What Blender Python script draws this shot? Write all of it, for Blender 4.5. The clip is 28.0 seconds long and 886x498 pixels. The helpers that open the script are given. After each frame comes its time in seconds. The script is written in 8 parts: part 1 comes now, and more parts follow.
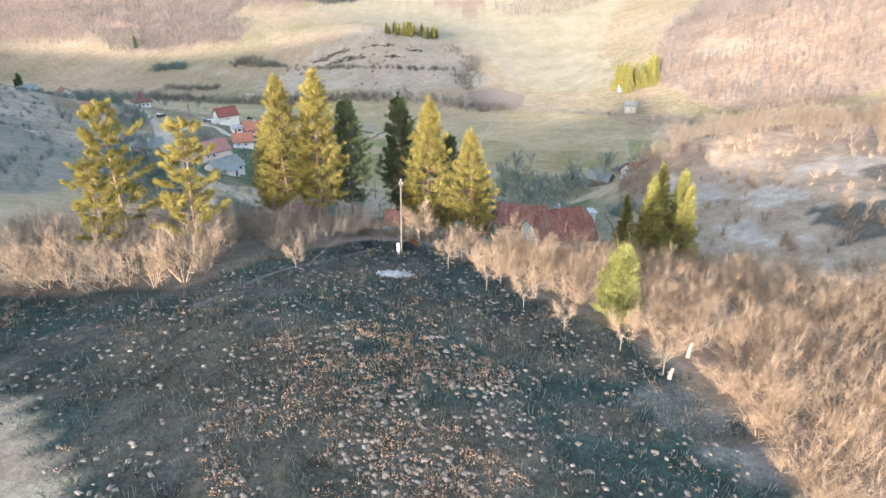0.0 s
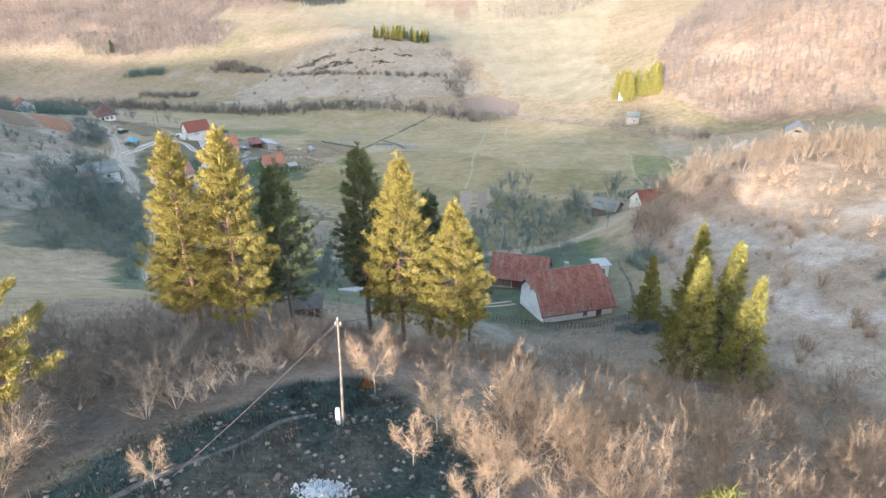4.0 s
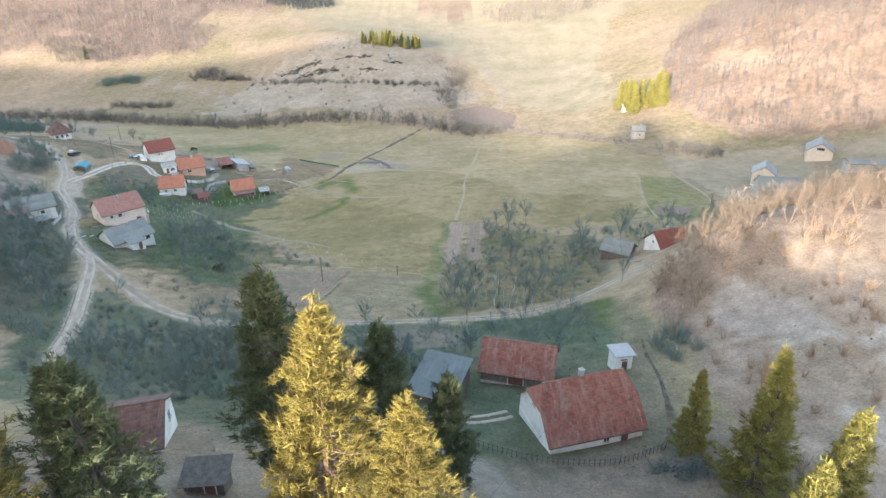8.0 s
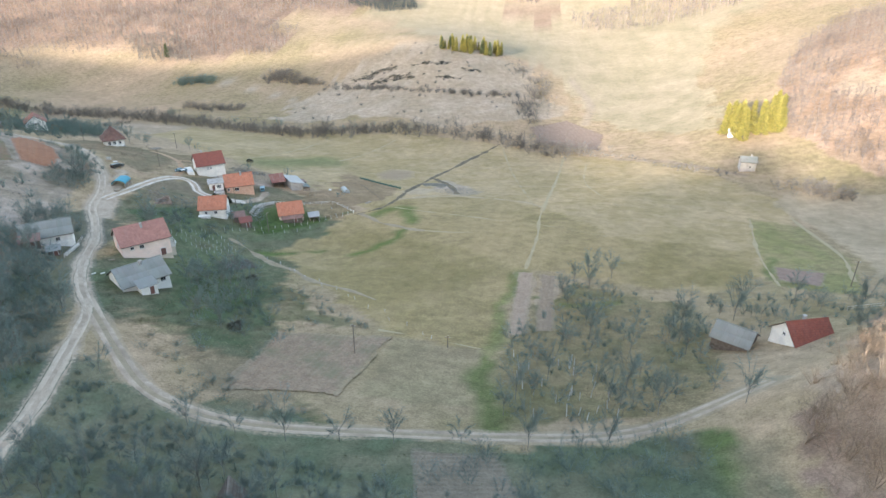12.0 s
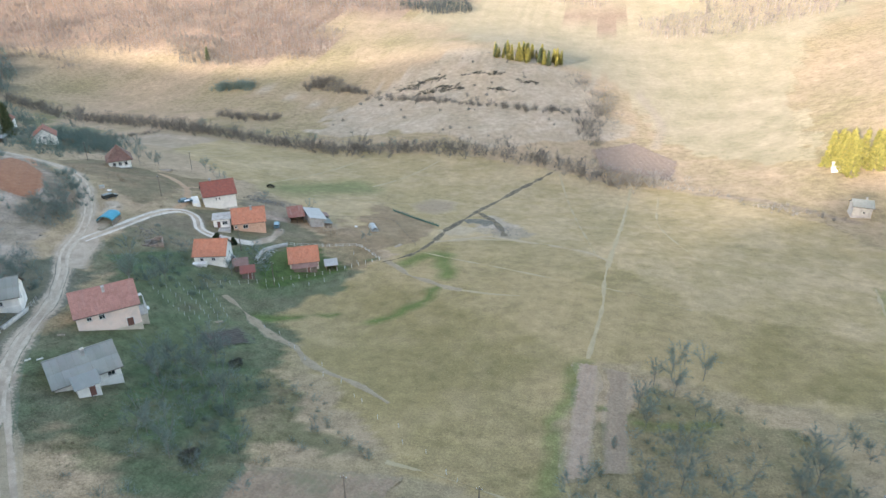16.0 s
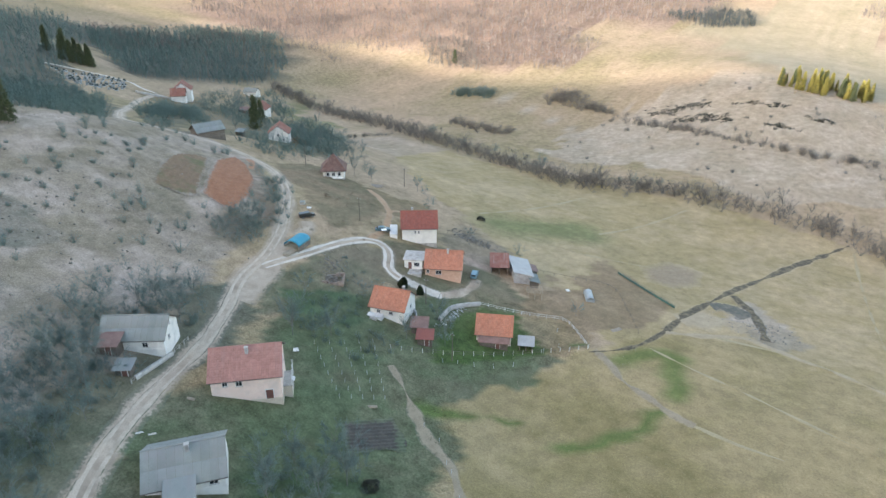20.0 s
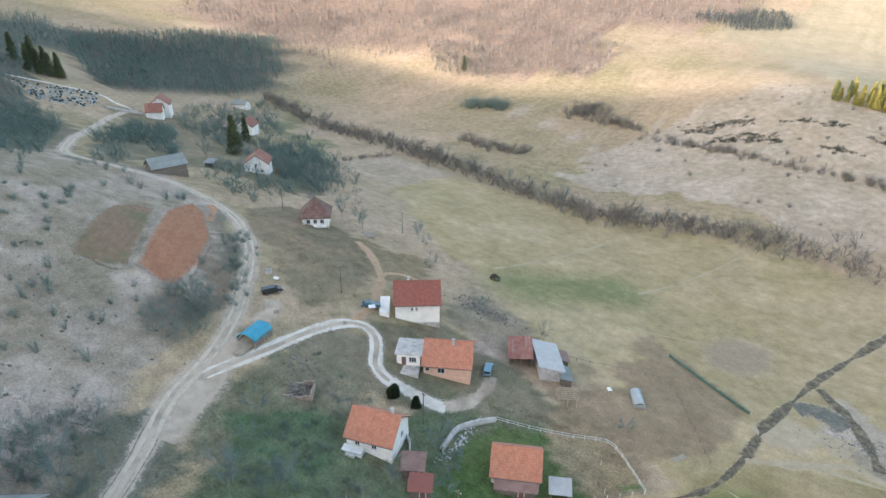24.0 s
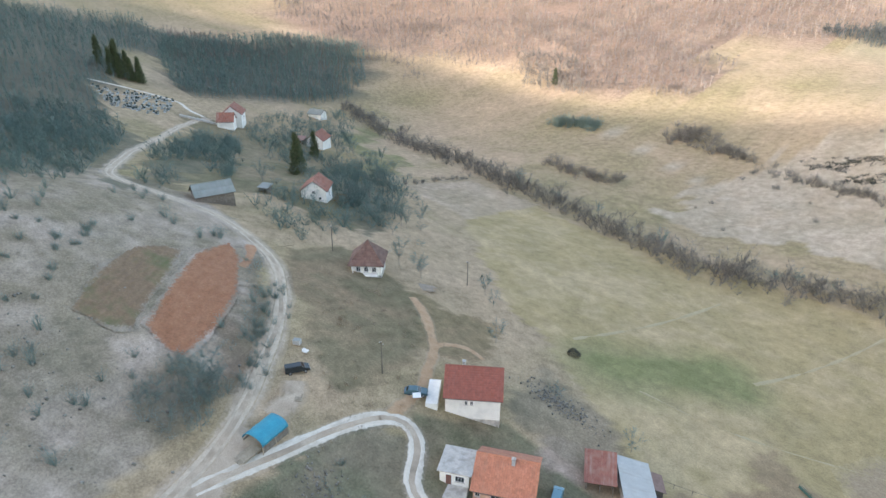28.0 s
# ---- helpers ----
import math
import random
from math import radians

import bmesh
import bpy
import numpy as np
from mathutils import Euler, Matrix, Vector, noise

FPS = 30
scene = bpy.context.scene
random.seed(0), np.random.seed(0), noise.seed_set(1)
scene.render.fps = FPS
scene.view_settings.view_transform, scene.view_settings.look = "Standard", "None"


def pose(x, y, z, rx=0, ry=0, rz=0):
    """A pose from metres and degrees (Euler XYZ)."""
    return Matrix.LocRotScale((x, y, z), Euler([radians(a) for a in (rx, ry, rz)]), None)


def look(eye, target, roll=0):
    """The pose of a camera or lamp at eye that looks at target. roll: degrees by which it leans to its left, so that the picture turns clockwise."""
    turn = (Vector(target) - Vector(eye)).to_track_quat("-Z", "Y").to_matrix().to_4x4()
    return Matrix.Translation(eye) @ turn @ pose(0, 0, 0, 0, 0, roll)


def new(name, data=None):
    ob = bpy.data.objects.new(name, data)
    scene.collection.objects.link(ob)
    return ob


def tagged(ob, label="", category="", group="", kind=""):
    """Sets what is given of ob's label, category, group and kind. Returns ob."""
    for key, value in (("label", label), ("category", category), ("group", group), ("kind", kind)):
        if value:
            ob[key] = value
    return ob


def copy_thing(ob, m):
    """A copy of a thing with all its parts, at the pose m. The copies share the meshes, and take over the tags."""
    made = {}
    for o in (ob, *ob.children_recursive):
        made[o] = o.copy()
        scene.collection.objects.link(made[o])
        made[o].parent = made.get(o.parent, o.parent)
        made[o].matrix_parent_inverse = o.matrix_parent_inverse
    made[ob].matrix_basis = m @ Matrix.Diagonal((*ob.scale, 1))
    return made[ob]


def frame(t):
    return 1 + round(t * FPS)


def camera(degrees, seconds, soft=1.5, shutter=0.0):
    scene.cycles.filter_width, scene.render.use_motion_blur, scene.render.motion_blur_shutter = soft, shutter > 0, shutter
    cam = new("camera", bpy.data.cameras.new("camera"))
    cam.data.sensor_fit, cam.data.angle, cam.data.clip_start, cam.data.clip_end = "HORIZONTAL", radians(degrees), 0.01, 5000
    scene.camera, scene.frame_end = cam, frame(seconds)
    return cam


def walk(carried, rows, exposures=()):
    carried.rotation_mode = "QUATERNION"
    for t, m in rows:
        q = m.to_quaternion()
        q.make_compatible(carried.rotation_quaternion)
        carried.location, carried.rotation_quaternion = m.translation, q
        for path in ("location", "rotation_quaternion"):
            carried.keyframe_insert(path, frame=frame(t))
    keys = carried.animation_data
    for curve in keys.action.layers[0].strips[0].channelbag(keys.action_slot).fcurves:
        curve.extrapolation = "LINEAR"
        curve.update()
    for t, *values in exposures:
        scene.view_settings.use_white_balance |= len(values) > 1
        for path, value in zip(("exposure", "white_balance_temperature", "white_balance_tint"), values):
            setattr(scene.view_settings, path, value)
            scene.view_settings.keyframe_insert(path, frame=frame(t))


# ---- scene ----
cam = camera(70.47, 28.0)
# seconds, x, y, z, pitch, roll, yaw of the drone
FLIGHT = [
    (0, 0.00, 0.00, 90.00, -25.60, -0.49, 0.00),
    (0.5, 0.17, 2.80, 89.95, -25.65, -0.56, -0.08),
    (1, 0.35, 5.78, 89.95, -25.63, -0.53, -0.19),
    (1.5, 0.55, 8.83, 89.93, -25.67, -0.54, -0.26),
    (2, 0.77, 12.08, 89.91, -25.69, -0.51, -0.32),
    (2.5, 1.03, 15.53, 89.91, -25.66, -0.52, -0.41),
    (3, 1.33, 19.08, 89.92, -25.67, -0.47, -0.49),
    (3.5, 1.72, 22.78, 89.95, -25.62, -0.44, -0.55),
    (5.5, 3.52, 37.76, 90.12, -25.61, -0.47, -0.74),
    (6, 3.97, 41.46, 90.12, -25.58, -0.43, -0.79),
    (6.5, 4.38, 45.05, 90.10, -25.58, -0.42, -0.82),
    (7, 4.76, 48.59, 90.07, -25.59, -0.43, -0.88),
    (7.5, 5.13, 52.16, 90.03, -25.57, -0.47, -0.93),
    (8, 5.51, 55.83, 89.97, -25.55, -0.48, -0.97),
    (8.5, 5.88, 59.67, 89.91, -25.55, -0.45, -1.03),
    (9, 6.24, 63.72, 89.84, -25.53, -0.44, -0.02),
    (9.5, 6.60, 67.94, 89.76, -25.45, -0.26, 1.95),
    (10, 6.91, 72.22, 89.67, -25.46, -0.23, 2.37),
    (10.5, 7.15, 76.57, 89.57, -25.44, -0.22, 2.67),
    (11, 7.32, 81.02, 89.47, -25.40, -0.19, 3.44),
    (11.5, 7.41, 85.57, 89.35, -25.38, -0.05, 5.68),
    (12, 7.38, 90.33, 89.23, -25.41, -0.01, 6.38),
    (12.5, 7.21, 95.33, 89.11, -25.38, 0.14, 8.91),
    (14.5, 5.92, 116.20, 88.45, -25.35, 0.10, 10.36),
    (15, 5.46, 121.45, 88.35, -25.35, 0.08, 10.49),
    (15.5, 4.87, 126.72, 88.28, -25.34, 0.12, 10.57),
    (16, 4.15, 132.00, 88.21, -25.34, 0.13, 11.27),
    (16.5, 3.29, 137.26, 88.13, -25.32, 0.30, 17.31),
    (17, 2.28, 142.48, 88.06, -25.37, 0.38, 19.40),
    (17.5, 1.04, 147.65, 88.00, -25.37, 0.33, 20.17),
    (18, -0.43, 152.76, 87.96, -25.30, 0.57, 27.10),
    (18.5, -2.17, 157.73, 87.94, -25.29, 0.66, 29.86),
    (19, -4.16, 162.55, 87.93, -25.28, 0.75, 32.29),
    (19.5, -6.40, 167.21, 87.91, -25.27, 0.78, 32.84),
    (20, -8.84, 171.74, 87.90, -25.27, 0.78, 33.16),
    (20.5, -11.46, 176.21, 87.88, -25.32, 0.77, 33.37),
    (21, -14.25, 180.72, 87.87, -25.35, 0.74, 33.53),
    (21.5, -17.17, 185.29, 87.87, -25.39, 0.71, 33.64),
    (23.5, -29.22, 203.97, 88.00, -25.49, 0.57, 34.01),
    (24, -32.14, 208.66, 88.04, -25.48, 0.57, 34.07),
    (24.5, -34.93, 213.31, 88.10, -25.54, 0.52, 34.17),
    (25, -37.55, 217.78, 88.19, -25.49, 0.49, 34.26),
    (25.5, -39.93, 221.90, 88.29, -25.49, 0.42, 34.42),
    (26, -42.03, 225.48, 88.40, -25.40, 0.39, 34.58),
    (26.5, -43.85, 228.46, 88.49, -25.27, 0.38, 35.76),
    (27, -45.44, 230.90, 88.55, -25.23, 0.43, 36.43),
    (27.5, -46.88, 233.03, 88.56, -25.27, 0.55, 38.65),
    (28, -48.28, 235.06, 88.56, -25.29, 0.73, 42.14),
]
walk(cam, [(t, pose(x, y, z, 0, 0, yaw) @ pose(0, 0, 0, 90 + pitch) @ pose(0, 0, 0, 0, 0, roll)) for t, x, y, z, pitch, roll, yaw in FLIGHT],
     exposures=[(0.0, 2.40, 6600, 15), (3.0, 2.40, 6650, 15), (11.0, 2.38, 7000, 15), (16.0, 2.33, 7050, 15), (28.0, 2.35, 7050, 16)])
# end of flight

# ---------------------------------------------------------------- light
SUN_AZIMUTH, SUN_HEIGHT = 204.0, 11.2
world = bpy.data.worlds.new("sky")
scene.world = world
world.use_nodes = True
_nt = world.node_tree
_sky = _nt.nodes.new("ShaderNodeTexSky")
_sky.sky_type, _sky.sun_disc = "NISHITA", False
_sky.sun_elevation, _sky.sun_rotation = radians(SUN_HEIGHT), radians(SUN_AZIMUTH)
_sky.air_density, _sky.dust_density, _sky.ozone_density = 1.0, 1.2, 1.1
_nt.links.new(_sky.outputs[0], _nt.nodes["Background"].inputs[0])
_nt.nodes["Background"].inputs[1].default_value = 0.15
sun_data = bpy.data.lights.new("sun", "SUN")
sun_data.energy, sun_data.angle, sun_data.color = 2.15, radians(1.4), (0.94, 0.94, 0.92)
sun = new("sun", sun_data)
_az = radians(SUN_AZIMUTH)
_to = Vector((math.sin(_az) * math.cos(radians(SUN_HEIGHT)), math.cos(_az) * math.cos(radians(SUN_HEIGHT)), math.sin(radians(SUN_HEIGHT))))
sun.matrix_world = look(tuple(_to * 300), (0, 0, 0))


# ---------------------------------------------------------------- materials
def shader(name):
    m = bpy.data.materials.new(name)
    m.use_nodes = True
    nt = m.node_tree
    return m, nt, nt.nodes["Principled BSDF"]


def node(nt, kind, **inputs):
    n = nt.nodes.new("ShaderNode" + kind)
    for k, v in inputs.items():
        n.inputs[k.replace("_", " ")].default_value = v
    return n


def noise_node(nt, scale, detail=5.0, rough=0.6, vec=None):
    n = node(nt, "TexNoise", Scale=scale, Detail=detail, Roughness=rough)
    if vec is None:
        vec = nt.nodes.new("ShaderNodeNewGeometry").outputs["Position"]
    nt.links.new(vec, n.inputs["Vector"])
    return n.outputs["Fac"]


def ramp(nt, fac, *stops):
    r = nt.nodes.new("ShaderNodeValToRGB")
    els = r.color_ramp.elements
    while len(els) < len(stops):
        els.new(0.5)
    for e, (p, c) in zip(els, stops):
        e.position, e.color = p, (*c, 1) if len(c) == 3 else c
    nt.links.new(fac, r.inputs[0])
    return r.outputs[0]


def mix(nt, kind, fac, a, b):
    n = nt.nodes.new("ShaderNodeMix")
    n.data_type, n.blend_type = "RGBA", kind
    for v, i in ((fac, 0), (a, 6), (b, 7)):
        if isinstance(v, (int, float)):
            n.inputs[i].default_value = v
        elif isinstance(v, tuple):
            n.inputs[i].default_value = (*v, 1)
        else:
            nt.links.new(v, n.inputs[i])
    return n.outputs[2]


def bump(nt, bsdf, height, strength=0.4, distance=0.05):
    b = node(nt, "Bump", Strength=strength, Distance=distance)
    nt.links.new(height, b.inputs["Height"])
    nt.links.new(b.outputs[0], bsdf.inputs["Normal"])


def surface(name, low, high, scale=3.0, fine=25.0, rough=0.85, metal=0.0, relief=0.3, depth=0.02, stain=None, stain_scale=0.7, per_piece=0.0, streak=None, fade=False):
    """A weathered surface: two tones by grain, a stain at a larger scale, fine relief."""
    m, nt, b = shader(name)
    n1 = noise_node(nt, scale)
    n2 = noise_node(nt, fine, 4.0, 0.7)
    c = ramp(nt, n1, (0.3, low), (0.7, high))
    c = mix(nt, "OVERLAY", 0.55, c, ramp(nt, n2, (0.25, (0.25, 0.25, 0.25)), (0.75, (0.75, 0.75, 0.75))))
    if stain:
        n3 = noise_node(nt, stain_scale, 6.0, 0.65)
        f = ramp(nt, n3, (0.48, (0, 0, 0)), (0.66, (1, 1, 1)))
        c = mix(nt, "MIX", f, c, stain)
    if streak:
        tc = nt.nodes.new("ShaderNodeTexCoord")
        mp = nt.nodes.new("ShaderNodeMapping")
        mp.inputs["Scale"].default_value = (1.6, 0.22, 0.22)
        nt.links.new(tc.outputs["Object"], mp.inputs["Vector"])
        n4 = noise_node(nt, 1.0, 5.0, 0.7, mp.outputs[0])
        c = mix(nt, "MIX", ramp(nt, n4, (0.50, (0, 0, 0)), (0.72, (0.75, 0.75, 0.75))), c, streak)
    if per_piece:
        g = nt.nodes.new("ShaderNodeNewGeometry").outputs["Random Per Island"]
        c = mix(nt, "MULTIPLY", 1.0, c, ramp(nt, g, (0.0, (1 - per_piece,) * 3), (1.0, (1 + per_piece * 0.4,) * 3)))
    if fade:
        under = nt.nodes.new("ShaderNodeAttribute")
        under.attribute_name = "cover"
        g1, g2 = noise_node(nt, 0.35, 6, 0.65), noise_node(nt, 2.4, 6, 0.7)
        grass = mix(nt, "OVERLAY", 0.55, under.outputs["Color"], ramp(nt, g1, (0.3, (0.29, 0.29, 0.27)), (0.7, (0.72, 0.71, 0.69))))
        grass = mix(nt, "OVERLAY", 0.55, grass, ramp(nt, g2, (0.3, (0.27, 0.27, 0.26)), (0.7, (0.74, 0.73, 0.71))))
        add = node(nt, "Math")
        add.operation = "MULTIPLY_ADD"
        nt.links.new(noise_node(nt, 1.5, 7, 0.72), add.inputs[0])
        add.inputs[1].default_value = 1.0
        nt.links.new(under.outputs["Alpha"], add.inputs[2])
        c = mix(nt, "MIX", ramp(nt, add.outputs[0], (0.60, (0, 0, 0)), (0.80, (1, 1, 1))), grass, c)
    nt.links.new(c, b.inputs["Base Color"])
    b.inputs["Roughness"].default_value, b.inputs["Metallic"].default_value = rough, metal
    bump(nt, b, n2, relief, depth)
    return m


def foliage(name, dark, light, scale=0.8, gloss=0.6, through_light=0.0):
    """Leaves, needles or twigs: every piece has its own tone."""
    m, nt, b = shader(name)
    g = nt.nodes.new("ShaderNodeNewGeometry").outputs["Random Per Island"]
    c = ramp(nt, g, (0.0, dark), (1.0, light))
    n = noise_node(nt, scale, 3.0)
    c = mix(nt, "OVERLAY", 0.6, c, ramp(nt, n, (0.3, (0.3, 0.3, 0.3)), (0.7, (0.7, 0.7, 0.7))))
    nt.links.new(c, b.inputs["Base Color"])
    b.inputs["Roughness"].default_value = gloss
    b.inputs["Specular IOR Level"].default_value = 0.25
    return m


M_plaster_white = surface("white_plaster", (0.74, 0.71, 0.65), (0.83, 0.80, 0.74), 0.8, 30, 0.9, stain=(0.62, 0.6, 0.56), stain_scale=0.35)
M_plaster_pink = surface("pink_plaster", (0.83, 0.64, 0.55), (0.88, 0.71, 0.62), 0.8, 30, 0.9, stain=(0.70, 0.57, 0.50), stain_scale=0.3)
M_plaster_tan = surface("tan_plaster", (0.55, 0.46, 0.36), (0.66, 0.57, 0.46), 0.8, 30, 0.9)
M_plaster_grey = surface("grey_plaster", (0.36, 0.35, 0.33), (0.48, 0.46, 0.43), 0.8, 30, 0.9, stain=(0.28, 0.27, 0.26))
M_tile_old = surface("weathered_red_tiles", (0.27, 0.095, 0.065), (0.37, 0.145, 0.10), 0.9, 9, 0.85, relief=0.5, stain=(0.34, 0.17, 0.125), stain_scale=0.8, per_piece=0.25, streak=(0.42, 0.29, 0.235))
M_tile_orange = surface("orange_clay_tiles", (0.47, 0.18, 0.105), (0.54, 0.23, 0.145), 0.8, 9, 0.8, relief=0.5, stain=(0.43, 0.165, 0.10), per_piece=0.14, streak=(0.42, 0.21, 0.14))
M_tile_pink = surface("faded_rose_tiles", (0.37, 0.185, 0.15), (0.44, 0.225, 0.185), 0.6, 9, 0.8, relief=0.5, stain=(0.34, 0.165, 0.135), per_piece=0.12, streak=(0.40, 0.235, 0.20))
M_tile_red = surface("dark_red_tiles", (0.27, 0.085, 0.06), (0.33, 0.11, 0.08), 0.7, 9, 0.8, relief=0.5, stain=(0.24, 0.08, 0.06), per_piece=0.14, streak=(0.25, 0.10, 0.08))
M_tile_brown = surface("dark_brown_tiles", (0.14, 0.075, 0.06), (0.21, 0.115, 0.09), 1.0, 9, 0.8, per_piece=0.25, streak=(0.25, 0.17, 0.14))
M_sheet_grey = surface("grey_roof_sheets", (0.215, 0.235, 0.215), (0.285, 0.30, 0.27), 0.35, 12, 0.65, stain=(0.27, 0.27, 0.255), stain_scale=0.3, per_piece=0.10, streak=(0.26, 0.25, 0.23))
M_sheet_dark = surface("dark_grey_roof_sheets", (0.165, 0.19, 0.17), (0.225, 0.25, 0.225), 0.5, 12, 0.7, stain=(0.15, 0.16, 0.15), stain_scale=0.5, per_piece=0.15, streak=(0.27, 0.27, 0.25))
M_sheet_pale = surface("pale_roof_sheets", (0.38, 0.37, 0.345), (0.48, 0.47, 0.44), 0.4, 12, 0.6, stain=(0.42, 0.40, 0.37), per_piece=0.10, streak=(0.38, 0.34, 0.29))
M_sheet_rust = surface("rusty_roof_sheets", (0.22, 0.12, 0.09), (0.33, 0.2, 0.16), 0.8, 12, 0.7, per_piece=0.25)
M_concrete = surface("concrete", (0.41, 0.38, 0.335), (0.54, 0.50, 0.445), 1.2, 20, 0.9, stain=(0.31, 0.285, 0.25))
M_brick = surface("red_brick", (0.56, 0.335, 0.235), (0.68, 0.44, 0.325), 1.2, 20, 0.9)
M_wood_old = surface("old_boards", (0.12, 0.095, 0.075), (0.23, 0.19, 0.155), 2.0, 20, 0.85, per_piece=0.4)
M_wood_pale = surface("pale_wood", (0.28, 0.225, 0.16), (0.42, 0.35, 0.26), 2.0, 20, 0.8, per_piece=0.3)
M_frame = surface("window_frame_paint", (0.66, 0.65, 0.63), (0.76, 0.75, 0.73), 4, 30, 0.6)
M_door = surface("brown_door", (0.13, 0.06, 0.045), (0.2, 0.09, 0.07), 3, 30, 0.6)
M_trim_dark = surface("dark_gutter", (0.07, 0.05, 0.045), (0.1, 0.08, 0.07), 3, 30, 0.6)
M_gravel = surface("gravel_road", (0.40, 0.305, 0.22), (0.50, 0.395, 0.295), 0.3, 7, 0.95, relief=0.5, stain=(0.30, 0.23, 0.165), stain_scale=0.2, fade=True)
M_gravel_white = surface("white_limestone_gravel", (0.59, 0.505, 0.405), (0.69, 0.61, 0.51), 0.4, 7, 0.95, relief=0.5, stain=(0.50, 0.42, 0.33), stain_scale=0.3, fade=True)
M_bark_pine = surface("pine_bark", (0.20, 0.115, 0.07), (0.36, 0.23, 0.15), 2.5, 14, 0.9, relief=0.8, depth=0.04)
M_bark_pale = surface("pale_bark", (0.25, 0.21, 0.165), (0.38, 0.33, 0.27), 2.5, 14, 0.9, relief=0.6, depth=0.03)
M_bark_dark = surface("dark_bark", (0.11, 0.09, 0.075), (0.20, 0.17, 0.145), 2.5, 14, 0.9, relief=0.6, depth=0.03)
# Low sun's yellow is put into the needle colour of these pines.
M_pine_sunlit = foliage("sunlit_pine_needles", (0.23, 0.19, 0.048), (0.39, 0.31, 0.088))
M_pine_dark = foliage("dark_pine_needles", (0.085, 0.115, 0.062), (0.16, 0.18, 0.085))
# Spruce needles are brightened and yellowed to pass for sunlit.
M_spruce_sunlit = foliage("sunlit_spruce_needles", (0.21, 0.21, 0.06), (0.42, 0.355, 0.10))
# Tan is brightened to carry sunlight; the western scrub gets a darker brown.
M_twig_sun_tan = foliage("sunlit_tan_twigs", (0.33, 0.225, 0.145), (0.56, 0.40, 0.27))
M_twig_brown = foliage("brown_twigs", (0.19, 0.16, 0.13), (0.33, 0.275, 0.22))
M_twig_red = foliage("russet_twigs", (0.25, 0.185, 0.13), (0.42, 0.315, 0.23))
# Teal of the shaded slopes is put into this twig colour.
M_twig_shade_teal = foliage("shade_teal_twigs", (0.115, 0.18, 0.162), (0.195, 0.275, 0.248))
# Grey twigs with the bluish-teal cast of shade mixed in.
M_twig_shade_grey = foliage("shade_grey_twigs", (0.14, 0.20, 0.18), (0.24, 0.31, 0.28))
M_slat = surface("silver_timber_slats", (0.34, 0.32, 0.29), (0.48, 0.45, 0.41), 2.0, 20, 0.85, per_piece=0.25)
M_dry = surface("dry_grass_edge", (0.34, 0.275, 0.155), (0.42, 0.335, 0.20), 0.5, 6, 0.95, relief=0.5, fade=True)
M_glass = bpy.data.materials.new("window_glass")
M_glass.use_nodes = True
_g = M_glass.node_tree.nodes["Principled BSDF"]
_g.inputs["Base Color"].default_value = (0.03, 0.035, 0.04, 1)
_g.inputs["Roughness"].default_value = 0.08


# ---------------------------------------------------------------- mesh helpers
def mesh_np(name, verts, faces, material, smooth=False):
    """A mesh from an array of vertices and one of equal-sided faces."""
    verts, faces = np.asarray(verts, np.float32), np.asarray(faces, np.int32)
    me = bpy.data.meshes.new(name)
    k = faces.shape[1]
    me.vertices.add(len(verts))
    me.vertices.foreach_set("co", verts.ravel())
    me.loops.add(faces.size)
    me.loops.foreach_set("vertex_index", faces.ravel())
    me.polygons.add(len(faces))
    me.polygons.foreach_set("loop_start", np.arange(len(faces), dtype=np.int32) * k)
    me.polygons.foreach_set("loop_total", np.full(len(faces), k, np.int32))
    if smooth:
        me.polygons.foreach_set("use_smooth", np.ones(len(faces), bool))
    me.materials.append(material)
    me.update(calc_edges=True)
    return me


def part(name, bm, material, parent, label=""):
    me = bpy.data.meshes.new(name)
    bm.to_mesh(me)
    bm.free()
    me.materials.append(material)
    ob = new(name, me)
    ob.parent = parent
    return tagged(ob, label) if label else ob


def part_np(name, verts, faces, material, parent, label="", smooth=False):
    ob = new(name, mesh_np(name, verts, faces, material, smooth))
    ob.parent = parent
    return tagged(ob, label) if label else ob


def thing(name, x, y, z, turn, label, category, group="", kind=""):
    ob = new(name)
    ob.matrix_world = pose(x, y, z, 0, 0, turn)
    return tagged(ob, label, category, group, kind)


def add_box(bm, x0, x1, y0, y1, z0, z1, bevel=0.0):
    made = bmesh.ops.create_cube(bm, size=1.0, matrix=Matrix.Translation(((x0 + x1) / 2, (y0 + y1) / 2, (z0 + z1) / 2)) @ Matrix.Diagonal((x1 - x0, y1 - y0, z1 - z0, 1)))
    if bevel:
        es = list({e for v in made["verts"] for e in v.link_edges})
        bmesh.ops.bevel(bm, geom=es, offset=bevel, segments=1, affect="EDGES")
    return bm


def box(*a, bevel=0.0):
    return add_box(bmesh.new(), *a, bevel=bevel)


def add_poly(bm, pts):
    return bm.faces.new([bm.verts.new(p) for p in pts])


def prism(pts, z0, z1):
    """An upright prism over a polygon of (x, y)."""
    bm = bmesh.new()
    f = add_poly(bm, [(x, y, z0) for x, y in pts])
    up = bmesh.ops.extrude_face_region(bm, geom=[f])
    bmesh.ops.translate(bm, vec=(0, 0, z1 - z0), verts=[v for v in up["geom"] if isinstance(v, bmesh.types.BMVert)])
    bmesh.ops.recalc_face_normals(bm, faces=bm.faces)
    return bm


